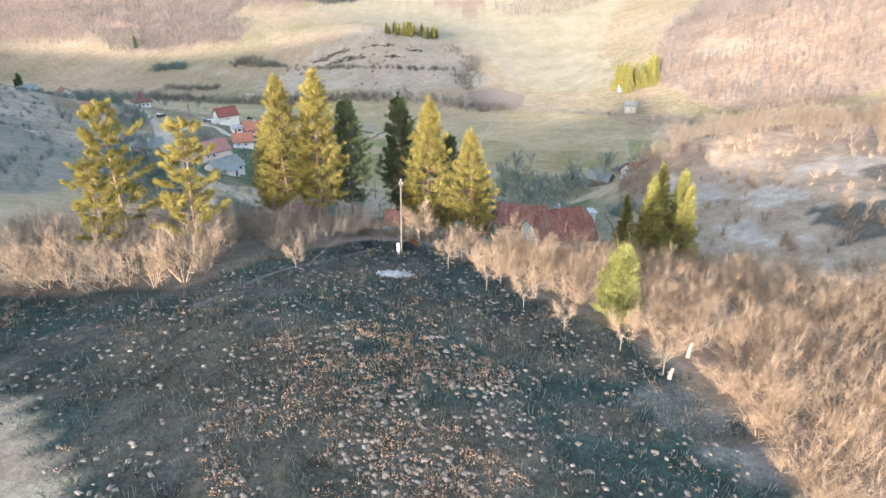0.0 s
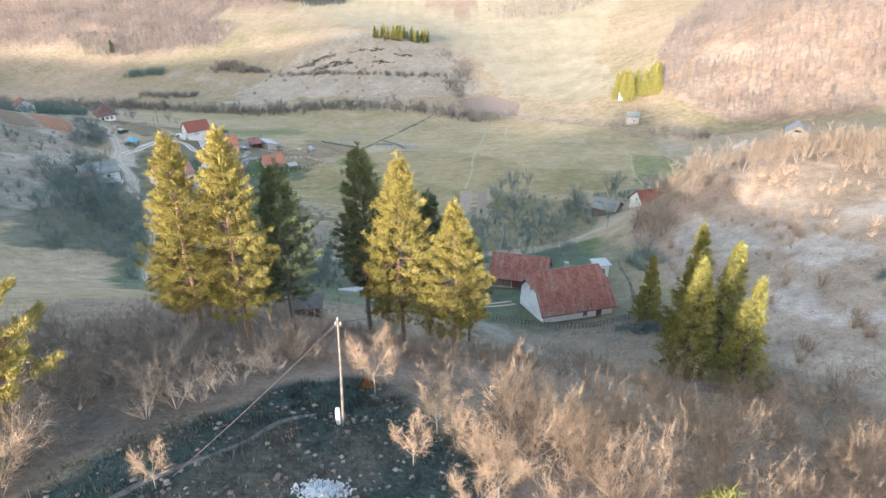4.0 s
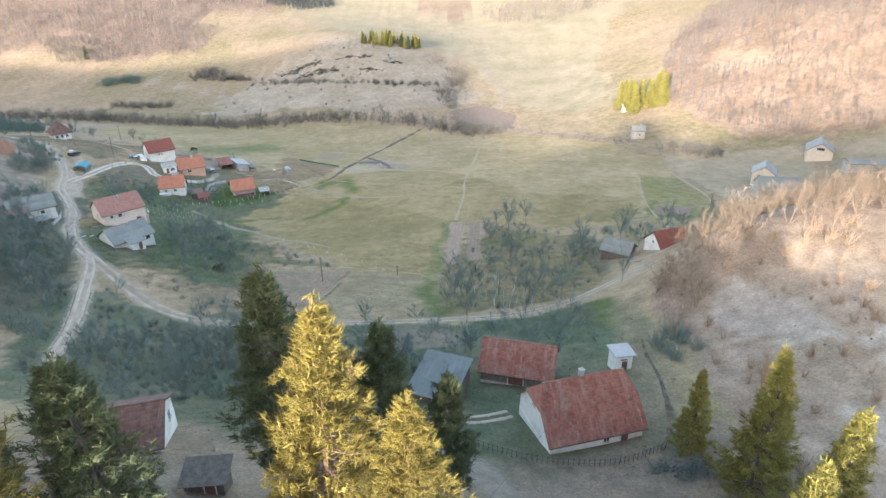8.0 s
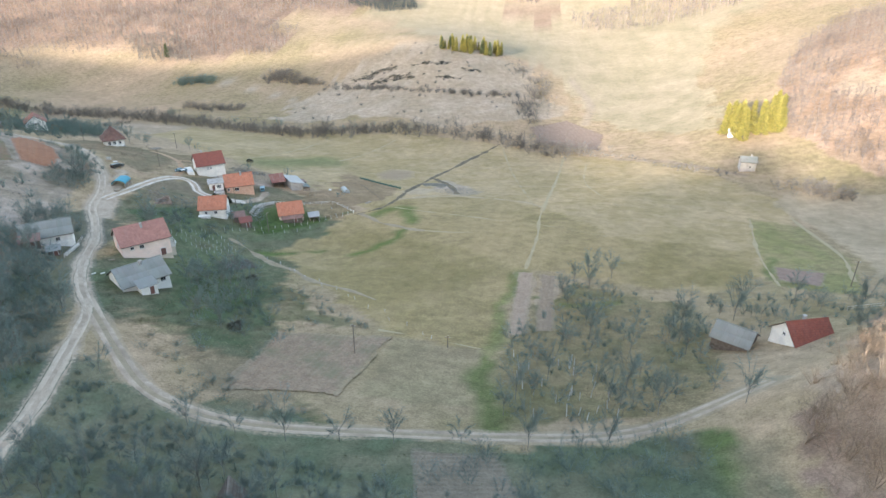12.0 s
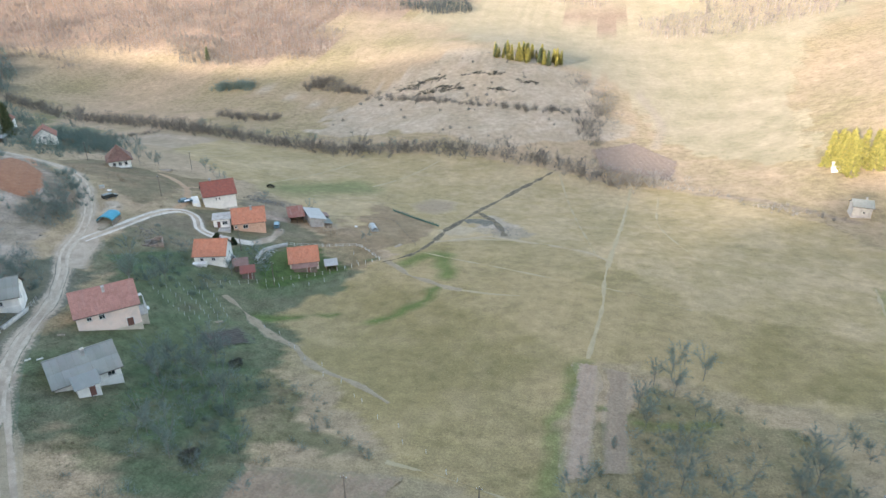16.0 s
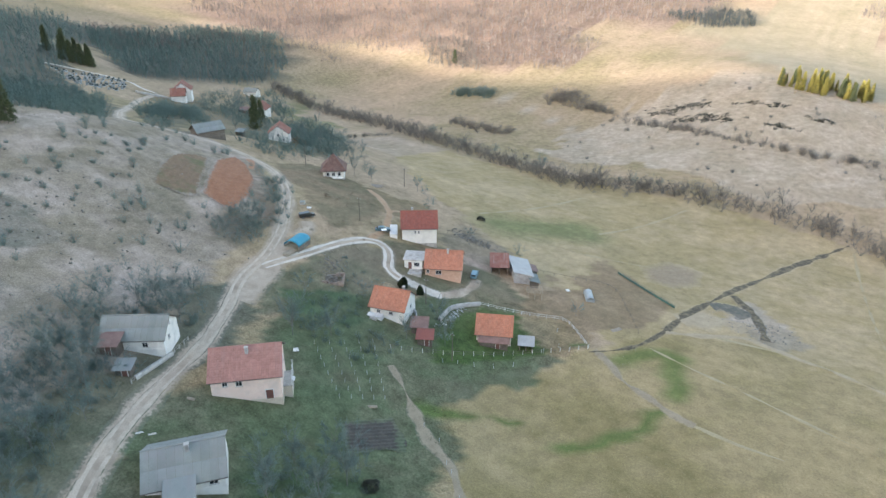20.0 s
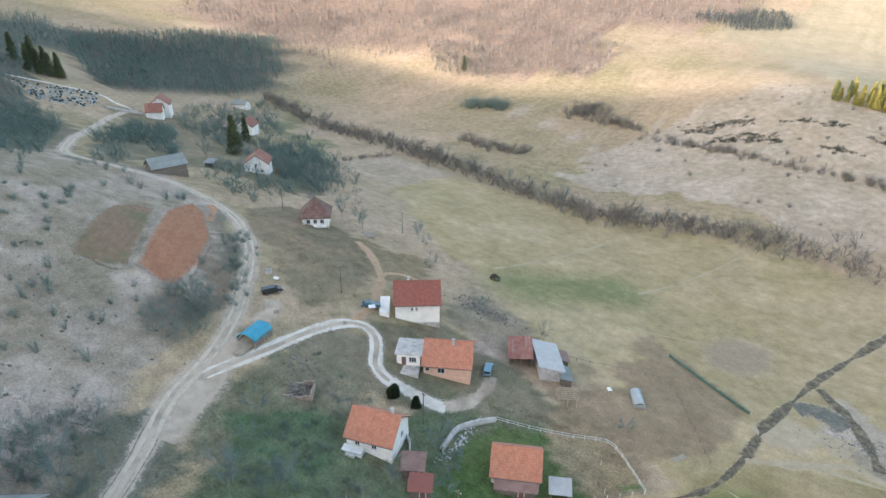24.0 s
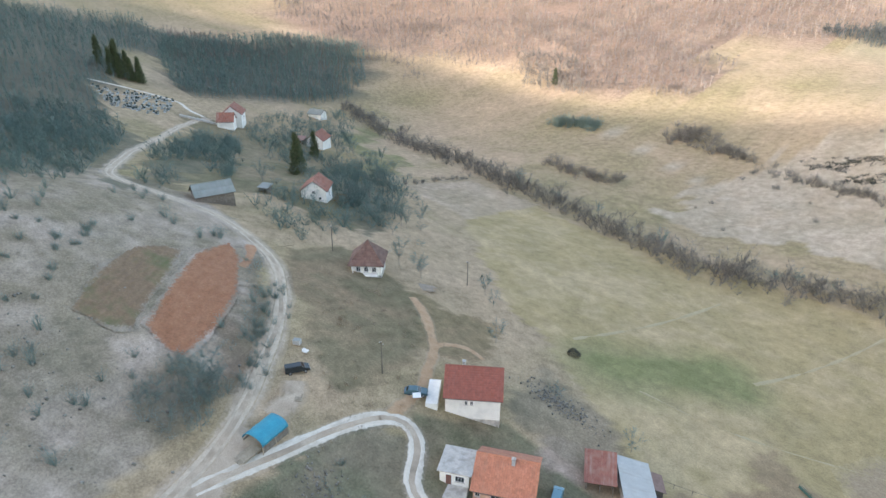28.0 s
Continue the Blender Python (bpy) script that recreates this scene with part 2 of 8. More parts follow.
def tube(points, radii, sides=6):
    """A bent, tapering tube as arrays of vertices and quads."""
    points = [Vector(p) for p in points]
    V, F = [], []
    for i, (p, r) in enumerate(zip(points, radii)):
        d = (points[min(i + 1, len(points) - 1)] - points[max(i - 1, 0)]).normalized()
        a = d.orthogonal().normalized()
        b = d.cross(a)
        for k in range(sides):
            t = math.tau * k / sides
            V.append(p + (a * math.cos(t) + b * math.sin(t)) * r)
    for i in range(len(points) - 1):
        for k in range(sides):
            F.append((i * sides + k, i * sides + (k + 1) % sides, (i + 1) * sides + (k + 1) % sides, (i + 1) * sides + k))
    return [tuple(v) for v in V], F


def join_quads(pieces):
    V, F = [], []
    for v, f in pieces:
        n = len(V)
        V += v
        F += [tuple(i + n for i in q) for q in f]
    return V, F


def spikes(base, tip, width):
    """Three-sided tapering twigs from arrays of bases, tips and widths."""
    base, tip, width = np.asarray(base, float), np.asarray(tip, float), np.asarray(width, float)
    d = tip - base
    d /= np.linalg.norm(d, axis=1, keepdims=True) + 1e-9
    ref = np.where(np.abs(d[:, 2:3]) < 0.9, [[0, 0, 1.0]], [[1.0, 0, 0]])
    a = np.cross(d, ref)
    a /= np.linalg.norm(a, axis=1, keepdims=True) + 1e-9
    b = np.cross(d, a)
    w = width[:, None]
    V = np.stack([base + a * w, base + (-0.5 * a + 0.87 * b) * w, base + (-0.5 * a - 0.87 * b) * w, tip], 1).reshape(-1, 3)
    o = (np.arange(len(base)) * 4)[:, None, None]
    F = (np.array([[0, 1, 3], [1, 2, 3]])[None] + o).reshape(-1, 3)
    return V, F


def hash01(ix, iy, seed):
    v = np.sin(ix * 127.1 + iy * 311.7 + seed * 74.7) * 43758.5453
    return v - np.floor(v)


def value_noise(x, y, size, seed=0):
    """Smooth noise from 0 to 1 over the plan, its swells about size metres wide."""
    x, y = np.asarray(x, float) / size, np.asarray(y, float) / size
    ix, iy = np.floor(x), np.floor(y)
    fx, fy = x - ix, y - iy
    fx, fy = fx * fx * (3 - 2 * fx), fy * fy * (3 - 2 * fy)
    a, b = hash01(ix, iy, seed), hash01(ix + 1, iy, seed)
    c, d = hash01(ix, iy + 1, seed), hash01(ix + 1, iy + 1, seed)
    return (a * (1 - fx) + b * fx) * (1 - fy) + (c * (1 - fx) + d * fx) * fy


def inside(px, py, poly):
    """Which points lie in a polygon."""
    r = np.zeros(np.shape(px), bool)
    n = len(poly)
    for i in range(n):
        x0, y0 = poly[i]
        x1, y1 = poly[(i + 1) % n]
        if y0 == y1:
            continue
        hitrow = ((y0 > py) != (y1 > py)) & (px < (x1 - x0) * (py - y0) / (y1 - y0) + x0)
        r ^= hitrow
    return r


def smooth_line(pts, step):
    """A smooth curve through the points, in even steps."""
    p = [np.array(q, float) for q in pts]
    p = [2 * p[0] - p[1]] + p + [2 * p[-1] - p[-2]]
    out = []
    for i in range(1, len(p) - 2):
        n = max(2, int(np.linalg.norm(p[i + 1] - p[i]) / step))
        for k in range(n):
            t = k / n
            out.append(0.5 * (2 * p[i] + (p[i + 1] - p[i - 1]) * t + (2 * p[i - 1] - 5 * p[i] + 4 * p[i + 1] - p[i + 2]) * t * t + (3 * p[i] - p[i - 1] - 3 * p[i + 1] + p[i + 2]) * t ** 3))
    out.append(p[-2])
    return np.array(out)


def near_line(px, py, line):
    """The distance of points from a polyline."""
    best = np.full(np.shape(px), 1e9)
    for (x0, y0), (x1, y1) in zip(line[:-1], line[1:]):
        dx, dy = x1 - x0, y1 - y0
        t = np.clip(((px - x0) * dx + (py - y0) * dy) / (dx * dx + dy * dy + 1e-9), 0, 1)
        best = np.minimum(best, np.hypot(px - x0 - t * dx, py - y0 - t * dy))
    return best


# ---------------------------------------------------------------- the lie of the land
# Broad and middling swells on two even nets, row by row from south to north, and a few single knolls and hollows, two
# of them added out of view to cast shade.
LEVEL = 89.4
SWELL_ROWS = (
    (0.7, 0.7, -1.8, -3.3, 5.1, 1.1, -3.1, -0.8, 0.2),
    (0.5, 1.4, -1.1, -4.7, 8.2, 5.8, 1, 3.1, 1.7),
    (-0, 2.6, 2.9, -2.2, 0.5, -6.3, -0.3, 10.1, 3.9),
    (-1.8, 3.2, 5.6, -3.6, -2.4, -6.2, -8, 4.1, 1.7),
    (-5.5, 0.2, 2.1, -0.8, -1.4, 5.1, 0, -9.2, -8.5),
    (-4.4, 1.8, 2.6, 4, -3.1, -2.6, 0.3, -11.1, -6.4),
    (-2.5, -4.4, -3.4, -3.3, -0.4, -3.8, -3.6, 3.3, 11.1),
    (-5.9, -3.6, 0.6, -4.2, 8.2, 0.9, -4.1, 0.1, 6.7),
    (-13.5, -2.3, 1.9, -8.8, 8.1, 0.6, -2.7, -2, 1.2),
    (5.1, 2.8, -0.6, 5, 13.2, -1, -0.9, 2.8, 2.3),
)
BROAD_ROWS = (
    (2.2, 3.7, 0.5, -5.7, -1.8, 4.4, 0.4),
    (10.6, 19.2, 10, -7.3, -10, 0, -2.7),
    (3.5, -0.7, -6.6, -23.1, -30.7, -8.8, -1.5),
    (-10, -48.7, -29.5, -17.9, -22.5, 9.1, 7.9),
    (11.5, -4.9, 11.2, -10.2, -37.1, -0.2, 4.4),
    (15.8, 8.4, 2.9, -5.4, -8.2, 8, 12.4),
    (9.1, 0.6, -6.3, 4, 13.2, 19, 26.2),
)
KNOLLS = (  # x, y, reach, height
    # the first two are unseen hills, added to set the shadow edge
    (-300, -30, 95, 66),
    (-60, -45, 32, 14),
    (40, -130, 80, -24),
    (23, 114, 22, -1.9),
    (-80, 200, 25, 2),
    (-52, 140, 25, -5.2),
    (-134, 294, 20, 3.9),
    (-194, 263, 25, 7.2),
    (95, 185, 30, 7.4),
    (-88, 590, 35, 7.5),
    (-36, 556, 30, 5.8),
    (54, 126, 22, 1.4),
    (48, 98, 20, -5.6),
    (-5, 62, 18, 1.6),
    (-53, 258, 22, -4.1),
    (85, 150, 30, 3.9),
    (10, 100, 18, -4.5),
    (-6, 85, 20, 0.4),
    (71, 167, 13, 6),
    (93, 179, 16, 4.5),
    (59, 164, 10, 4.5),
)
_land = [(-330 + 70 * i, 70 * j, 62, a) for j, row in enumerate(SWELL_ROWS) for i, a in enumerate(row)]
_land += [(-800 + 220 * i, -120 + 220 * j, 200, a) for j, row in enumerate(BROAD_ROWS) for i, a in enumerate(row)]
_land += list(KNOLLS)


def height(x, y):
    """The ground's height, for numbers or arrays."""
    x, y = np.asarray(x, float), np.asarray(y, float)
    z = np.full(np.broadcast(x, y).shape, LEVEL)
    for cx, cy, reach, a in _land:
        z = z + a * np.exp(-((x - cx) ** 2 + (y - cy) ** 2) / (2.0 * reach * reach))
    return z


def ground(x, y):
    return float(height(x, y))


# ---------------------------------------------------------------- ground cover
BURN = [(-40, 47), (-31, 46), (-25, 46), (-21, 49), (-20.5, 55), (-18, 59), (-13, 62), (-8, 67), (-3, 69), (1, 63), (5.5, 55), (10, 50), (15, 46.5), (18, 40), (19.5, 33), (20, 24), (21, 2), (12, -14), (-14, -12), (-17, 10), (-19, 22), (-23, 27), (-30, 32), (-46, 36)]
SCORCHED = [(-14, 39), (-8, 43), (-1, 42), (5, 37), (6, 28), (2, 20), (-10, 19), (-14.5, 28)]
DRY_STRIP = [(-46, 35), (-36, 35), (-28.5, 32.5), (-24.5, 29), (-21, 25.5), (-18.6, 22), (-17, 10), (-14, -12), (-46, -12)]
ASH = [(14.2, 37), (17.9, 37.5), (19.2, 30.8), (18.6, 25), (16.2, 29), (14.6, 33)]
MEADOW = [(-62, 262), (-48, 238), (-20, 212), (20, 250), (60, 235), (95, 262), (112, 330), (90, 368), (60, 396), (2, 420), (-60, 432), (-130, 432), (-215, 442), (-180, 390), (-130, 350), (-100, 335), (-75, 320), (-45, 300)]
VILLAGE = [(-116, 262), (-96, 225), (-84, 203), (-70, 190), (-52, 178), (-30, 190), (-40, 215), (-50, 240), (-66, 262), (-47, 290), (-55, 304), (-80, 298), (-100, 280)]
FARM = [(-62, 172), (-76, 172), (-60, 132), (-40, 112), (0, 112), (14, 108), (38, 112), (42, 150), (40, 168), (0, 163)]
ORCHARD = [(8, 172), (40, 176), (50, 192), (52, 230), (26, 243), (8, 210)]
WEST_SLOPE = [(-128, 262), (-140, 285), (-165, 305), (-205, 312), (-240, 290), (-240, 180), (-150, 140), (-112, 150), (-96, 190), (-106, 222)]
EAST_SLOPE = [(44, 100), (46, 140), (52, 172), (62, 180), (80, 205), (110, 215), (160, 200), (160, 60), (70, 55), (46, 75)]
FAR_SLOPE = [(-60, 640), (40, 560), (60, 470), (88, 420), (108, 430), (125, 520), (160, 640), (300, 760), (260, 960), (-60, 960), (-140, 760)]
COPSE_HILL = [(-150, 470), (-60, 455), (10, 450), (35, 500), (20, 560), (-60, 600), (-120, 560)]
RED_FIELD = [(-170.5, 289.8), (-176.1, 301.6), (-166.0, 298.4), (-152.6, 289.5), (-144.4, 280.4), (-139.9, 271.4), (-143.8, 269.1), (-150.7, 269.3), (-158.5, 277.1)]
BROWN_FIELD = [(-174.2, 278.1), (-174.4, 284.6), (-171.3, 288.2), (-162.4, 280.3), (-154.9, 272.4), (-149.8, 268.0), (-153.5, 263.3), (-159.0, 260.1), (-164.6, 265.9)]
HILL_FIELD = [(22, 426), (52, 414), (58, 440), (40, 466), (18, 452)]
STUBBLE = [(-40, 198), (-16, 203), (-21, 175), (-40, 173)]
ROADSIDE = ([(-140.8, 263.3), (-139.2, 272.0), (-130.6, 273.6), (-126.3, 268.9), (-126.0, 261.0), (-132.8, 259.0)], [(-177.6, 306.9), (-162.4, 302.4), (-143.0, 290.3), (-133.2, 279.0), (-136.3, 276.6), (-148.5, 288.2), (-163.2, 298.0)])
YARD = [(-69, 316), (-57, 341), (-38, 331), (-38, 308), (-49, 295.5), (-58, 299), (-65, 302)]
RIGHT_FLAT = [(107, 325), (120, 345), (160, 335), (215, 320), (215, 270), (150, 225), (112, 222), (98, 235), (112, 268), (112, 305)]
HILLTOP = [(-75, -20), (-75, 72), (-40, 88), (-8, 84), (20, 90), (46, 84), (70, 70), (85, 40), (85, -20)]
MEADOW_SOUTH = [(-62, 262), (-48, 238), (-20, 204), (4, 202), (12, 246), (24, 248), (50, 240), (74, 242), (82, 268), (40, 278), (18, 310), (-10, 322), (-30, 318), (-45, 296)]
BRUSH = [(-124, 246), (-109, 237), (-99, 215), (-87, 197), (-71, 173), (-64, 150), (-84, 150), (-104, 180), (-120, 208), (-132, 232)]
ROUGH = [(-80, 198), (-62, 180), (-44, 167), (-20, 166), (-38, 175), (-40, 198), (-20, 206), (-40, 226), (-60, 218)]
PALE_EARTH = ([(52, 146), (60, 152), (66, 138), (62, 128), (54, 134)], [(62, 126), (72, 130), (74, 118), (64, 114)], [(80, 140), (92, 138), (96, 124), (84, 122)], [(57, 116), (62, 112), (60, 100), (55, 104)])
NEAR_SLOPE = [(-44, 84), (-8, 82), (22, 86), (46, 74), (52, 100), (44, 116), (30, 114), (10, 110), (-30, 113), (-50, 104)]
BANK_BURNS = [[(64, 92), (78, 90), (84, 104), (70, 110)], [(80, 108), (104, 112), (110, 128), (88, 124)]]

WOOD_EAST = [(137, 401), (147, 376), (154, 354), (181, 343), (210, 327), (300, 330), (330, 460), (290, 560), (214, 552), (180, 515), (152, 461)]
WOOD_WEST = [(-470, 600), (-400, 604), (-335, 624), (-259, 594), (-189, 610), (-190, 677), (-247, 692), (-184, 747), (-109, 797), (-135, 860), (-300, 960), (-700, 960), (-760, 700), (-600, 600)]
WOOD_SHADED = [(-378, 400), (-383, 432), (-374, 470), (-380, 507), (-402, 540), (-463, 592), (-545, 560), (-560, 470), (-480, 425), (-400, 396)]
WOOD_GULLY = [(-154, 803), (-113, 832), (-98, 800), (-105, 785), (-134, 769), (-175, 780)]
CLEARING = [(172, 443), (196, 424), (190, 406), (166, 422)]
WOOD_HILL = [(-620, 250), (-640, 480), (-500, 470), (-478, 400), (-400, 378), (-384, 352), (-345, 338), (-300, 330), (-258, 306), (-240, 290), (-250, 240), (-330, 220), (-450, 250)]
WOOD_NORTH = [(70, 720), (130, 690), (200, 700), (260, 740), (300, 900), (0, 930), (-30, 860), (50, 820)]
SCRUB_EDGE = [(2.5, 62), (6, 56.5), (10.5, 52), (15, 48.5), (18.7, 44), (20.4, 38.5), (21.3, 33), (21.8, 24)]
SCRUB_EAST = [(6, 60), (11, 54), (16, 50), (19.5, 45), (21.5, 38), (22, 30), (22, 22), (45, 20), (50, 44), (42, 58), (26, 70), (6, 68)]
SCRUB_FAR = [(45, 20), (75, 20), (80, 50), (60, 74), (40, 88), (20, 78), (10, 69), (26, 70), (42, 58), (50, 44)]
SCRUB_WEST = [(-58, 48), (-34, 47), (-25, 47), (-22, 50), (-20.5, 57), (-16, 61), (-11, 67), (-8, 78), (-30, 80), (-58, 76)]
SCRUB_BELOW = [(-34, 78), (-6, 69), (4, 66), (22, 78), (22, 92), (4, 88), (-10, 92), (-32, 100)]
SCRUB_CREST = [(44, 140), (48, 163), (62, 178), (78, 187), (100, 196), (125, 205), (150, 190), (140, 150), (100, 140), (84, 160), (66, 158), (56, 150)]

C_DRY, C_GREEN, C_LUSH = (0.36, 0.28, 0.18), (0.235, 0.205, 0.105), (0.095, 0.135, 0.042)
# Char colour with the teal of shade mixed in.
C_BURN = (0.022, 0.046, 0.043)


def cover(x, y):
    """What grows or lies on the ground, as its colour, with some shade and haze put into it."""
    jx = x + 5 * (value_noise(x, y, 9, 1) - 0.5) + 2 * (value_noise(x, y, 2.5, 2) - 0.5)
    jy = y + 5 * (value_noise(x, y, 9, 3) - 0.5) + 2 * (value_noise(x, y, 2.5, 4) - 0.5)
    tight_x, tight_y = x + 1.2 * (value_noise(x, y, 4, 5) - 0.5), y + 1.2 * (value_noise(x, y, 4, 6) - 0.5)
    big, mid, small = value_noise(x, y, 60, 7), value_noise(x, y, 18, 8), value_noise(x, y, 5, 9)
    tiny = value_noise(x, y, 2.2, 10)
    col = np.empty(x.shape + (3,))
    g = np.clip(0.30 + 0.9 * (big - 0.5) + 0.6 * (mid - 0.5) + 0.5 * (small - 0.5), 0, 1)[..., None]
    col[:] = np.array(C_DRY) * (1 - g) + np.array(C_GREEN) * g

    sx, sy = jx + 22 * (value_noise(x, y, 30, 41) - 0.5) + 9 * (value_noise(x, y, 7, 43) - 0.5), jy + 22 * (value_noise(x, y, 30, 42) - 0.5) + 9 * (value_noise(x, y, 7, 44) - 0.5)

    def lay(poly, colour, amount=1.0, second=None, exact=False, soft=False):
        m = inside(sx, sy, poly) if soft else inside(tight_x if exact else jx, tight_y if exact else jy, poly)
        w = np.clip(0.5 + 1.5 * (mid - 0.5) + 1.3 * (small - 0.5) + 0.7 * (tiny - 0.5), 0, 1)[..., None]
        c = np.array(colour) * (1 - w) + np.array(second or colour) * w
        col[m] = (col * (1 - amount) + c * amount)[m]

    # Near slope is lightened to stand for hazy shade.
    lay(NEAR_SLOPE, (0.19, 0.165, 0.12), 0.9, (0.25, 0.20, 0.14))
    lay(HILLTOP, (0.24, 0.19, 0.135), 0.9, (0.17, 0.14, 0.10))
    # The ground under the three shaded woods is darkened as well.
    for poly, c1, c2 in ((WOOD_EAST, (0.25, 0.18, 0.125), (0.33, 0.25, 0.18)), (WOOD_WEST, (0.20, 0.145, 0.11), (0.28, 0.21, 0.155)), (WOOD_SHADED, (0.07, 0.08, 0.065), (0.11, 0.11, 0.085)), (WOOD_GULLY, (0.08, 0.09, 0.075), (0.12, 0.12, 0.095)), (WOOD_HILL, (0.075, 0.085, 0.065), (0.12, 0.12, 0.09)), (WOOD_NORTH, (0.26, 0.19, 0.13), (0.36, 0.29, 0.19)), (SCRUB_EAST, (0.30, 0.225, 0.155), (0.22, 0.17, 0.12)), (SCRUB_WEST, (0.19, 0.15, 0.11), (0.14, 0.12, 0.09)), (SCRUB_BELOW, (0.27, 0.205, 0.155), (0.21, 0.17, 0.13)), (SCRUB_CREST, (0.21, 0.15, 0.11), (0.27, 0.2, 0.15))):
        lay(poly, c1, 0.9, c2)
    lay(FAR_SLOPE, (0.36, 0.31, 0.20), 0.9, (0.31, 0.275, 0.17), soft=True)
    lay(CLEARING, (0.33, 0.28, 0.20), 0.8, (0.30, 0.25, 0.18))
    lay([(-19, 768), (3, 836), (34, 855), (52, 821), (47, 763), (15, 763)], (0.24, 0.175, 0.12), 0.85, (0.29, 0.215, 0.15))
    lay(COPSE_HILL, (0.34, 0.29, 0.205), 0.9, (0.385, 0.335, 0.25), soft=True)
    # Sun haze painted in: far meadow lighter, its south darker.
    lay(MEADOW, (0.325, 0.262, 0.128), 0.9, (0.40, 0.318, 0.178))
    lay(MEADOW_SOUTH, (0.235, 0.196, 0.085), 0.85, (0.315, 0.253, 0.126))
    lay([(-226, 408), (-224, 446), (-184, 441), (-181, 392)], (0.40, 0.32, 0.23), 0.8, (0.33, 0.265, 0.18))
    lay(BRUSH, (0.07, 0.093, 0.066), 0.85, (0.12, 0.125, 0.09), soft=True)
    lay([(-108, 238), (-100, 223), (-89, 205), (-81, 193), (-74, 178), (-68, 152), (-86, 152), (-112, 200)], (0.075, 0.10, 0.062), 0.85, (0.14, 0.14, 0.095))
    lay([(-116, 262), (-113, 291), (-104, 288), (-96, 281), (-90, 262), (-104, 248)], (0.10, 0.118, 0.07), 0.85, (0.185, 0.165, 0.115))
    lay(ROUGH, (0.115, 0.125, 0.06), 0.8, (0.215, 0.18, 0.115), soft=True)
    # Village and farm greens hold a teal shade tint.
    lay(VILLAGE, (0.06, 0.112, 0.055), 0.85, (0.108, 0.125, 0.076), soft=True)
    lay(FARM, (0.075, 0.118, 0.068), 0.9, (0.14, 0.15, 0.095))
    lay(ORCHARD, (0.145, 0.145, 0.07), 0.85, (0.225, 0.19, 0.105))
    lay(WEST_SLOPE, (0.36, 0.31, 0.25), 0.85, (0.23, 0.20, 0.145))
    # Lower west slope: its shade painted as darker ground under the brush.
    lay([(-240, 140), (-150, 126), (-96, 140), (-98, 190), (-118, 212), (-150, 222), (-190, 212), (-240, 205)], (0.15, 0.155, 0.115), 0.85, (0.24, 0.215, 0.165), soft=True)
    lay(EAST_SLOPE, (0.37, 0.295, 0.21), 0.9, (0.26, 0.195, 0.135))
    for poly in PALE_EARTH:
        lay(poly, (0.44, 0.39, 0.31), 0.85, (0.36, 0.31, 0.24))
    # Right-hand flat is lightened for the same haze.
    lay(RIGHT_FLAT, (0.325, 0.275, 0.17), 0.85, (0.395, 0.325, 0.21))
    lay(HILL_FIELD, (0.21, 0.16, 0.12), 0.9, (0.25, 0.19, 0.14), True)
    lay([(-15, 203), (3, 202), (2, 176), (-18, 176)], (0.27, 0.235, 0.135), 0.85, (0.24, 0.20, 0.12), True)
    lay([(92, 305), (82, 268), (77, 239), (90, 226), (105, 262), (107, 300)], (0.19, 0.205, 0.075), 0.8, (0.235, 0.215, 0.10), True)
    lay([(-128, 300), (-150, 312), (-170, 318), (-150, 332), (-126, 326), (-118, 312)], (0.185, 0.15, 0.083), 0.85, (0.26, 0.185, 0.115), soft=True)
    lay([(-240, 304), (-205, 322), (-182, 340), (-196, 372), (-232, 408), (-318, 412), (-345, 380), (-300, 350)], (0.115, 0.12, 0.065), 0.8, (0.195, 0.165, 0.105), soft=True)
    for poly in ([(-347, 329), (-332, 334), (-294, 327), (-262, 307), (-232, 291), (-210, 284), (-206, 268), (-240, 258), (-300, 285), (-345, 305)], [(-222, 300), (-272, 327), (-310, 363), (-308, 379), (-256, 353), (-226, 330), (-231, 320), (-212, 301)], [(-217, 359), (-257, 391), (-268, 428), (-223, 403), (-186, 370), (-175, 344), (-196, 349)]):
        lay(poly, (0.10, 0.11, 0.075), 0.8, (0.16, 0.145, 0.10), soft=True)
    lay([(-334, 464), (-329, 485), (-262, 438), (-243, 416), (-246, 392), (-270, 425)], (0.15, 0.17, 0.07), 0.8, (0.22, 0.20, 0.11), soft=True)
    lay([(-112, 300), (-98, 312), (-74, 306), (-60, 302), (-74, 292), (-86, 282), (-104, 282)], (0.105, 0.12, 0.068), 0.8, (0.175, 0.15, 0.10))
    lay([(-76.5, 278), (-75.5, 290.5), (-57, 300), (-47.5, 294), (-60, 276.5), (-72, 264.5)], (0.062, 0.115, 0.032), 0.9, (0.085, 0.125, 0.042), True)
    lay([(-170.5, 312.3), (-171.6, 327.8), (-153.1, 330.9), (-132.3, 321.8), (-120.2, 307.7), (-116.8, 296.9), (-122.5, 286.3), (-134.7, 290.7)], (0.15, 0.135, 0.08), 0.8, (0.22, 0.17, 0.105))
    for poly in ROADSIDE:
        lay(poly, (0.12, 0.12, 0.085), 0.75, (0.19, 0.165, 0.115))
    lay(YARD, (0.225, 0.168, 0.10), 0.85, (0.285, 0.22, 0.132), soft=True)
    for poly in BANK_BURNS:
        lay(poly, C_BURN, 0.8, (0.1, 0.09, 0.075))
    lay(DRY_STRIP, (0.42, 0.36, 0.27), 0.9, (0.33, 0.27, 0.19))
    lay(BURN, C_BURN, 0.97, (0.036, 0.054, 0.050))
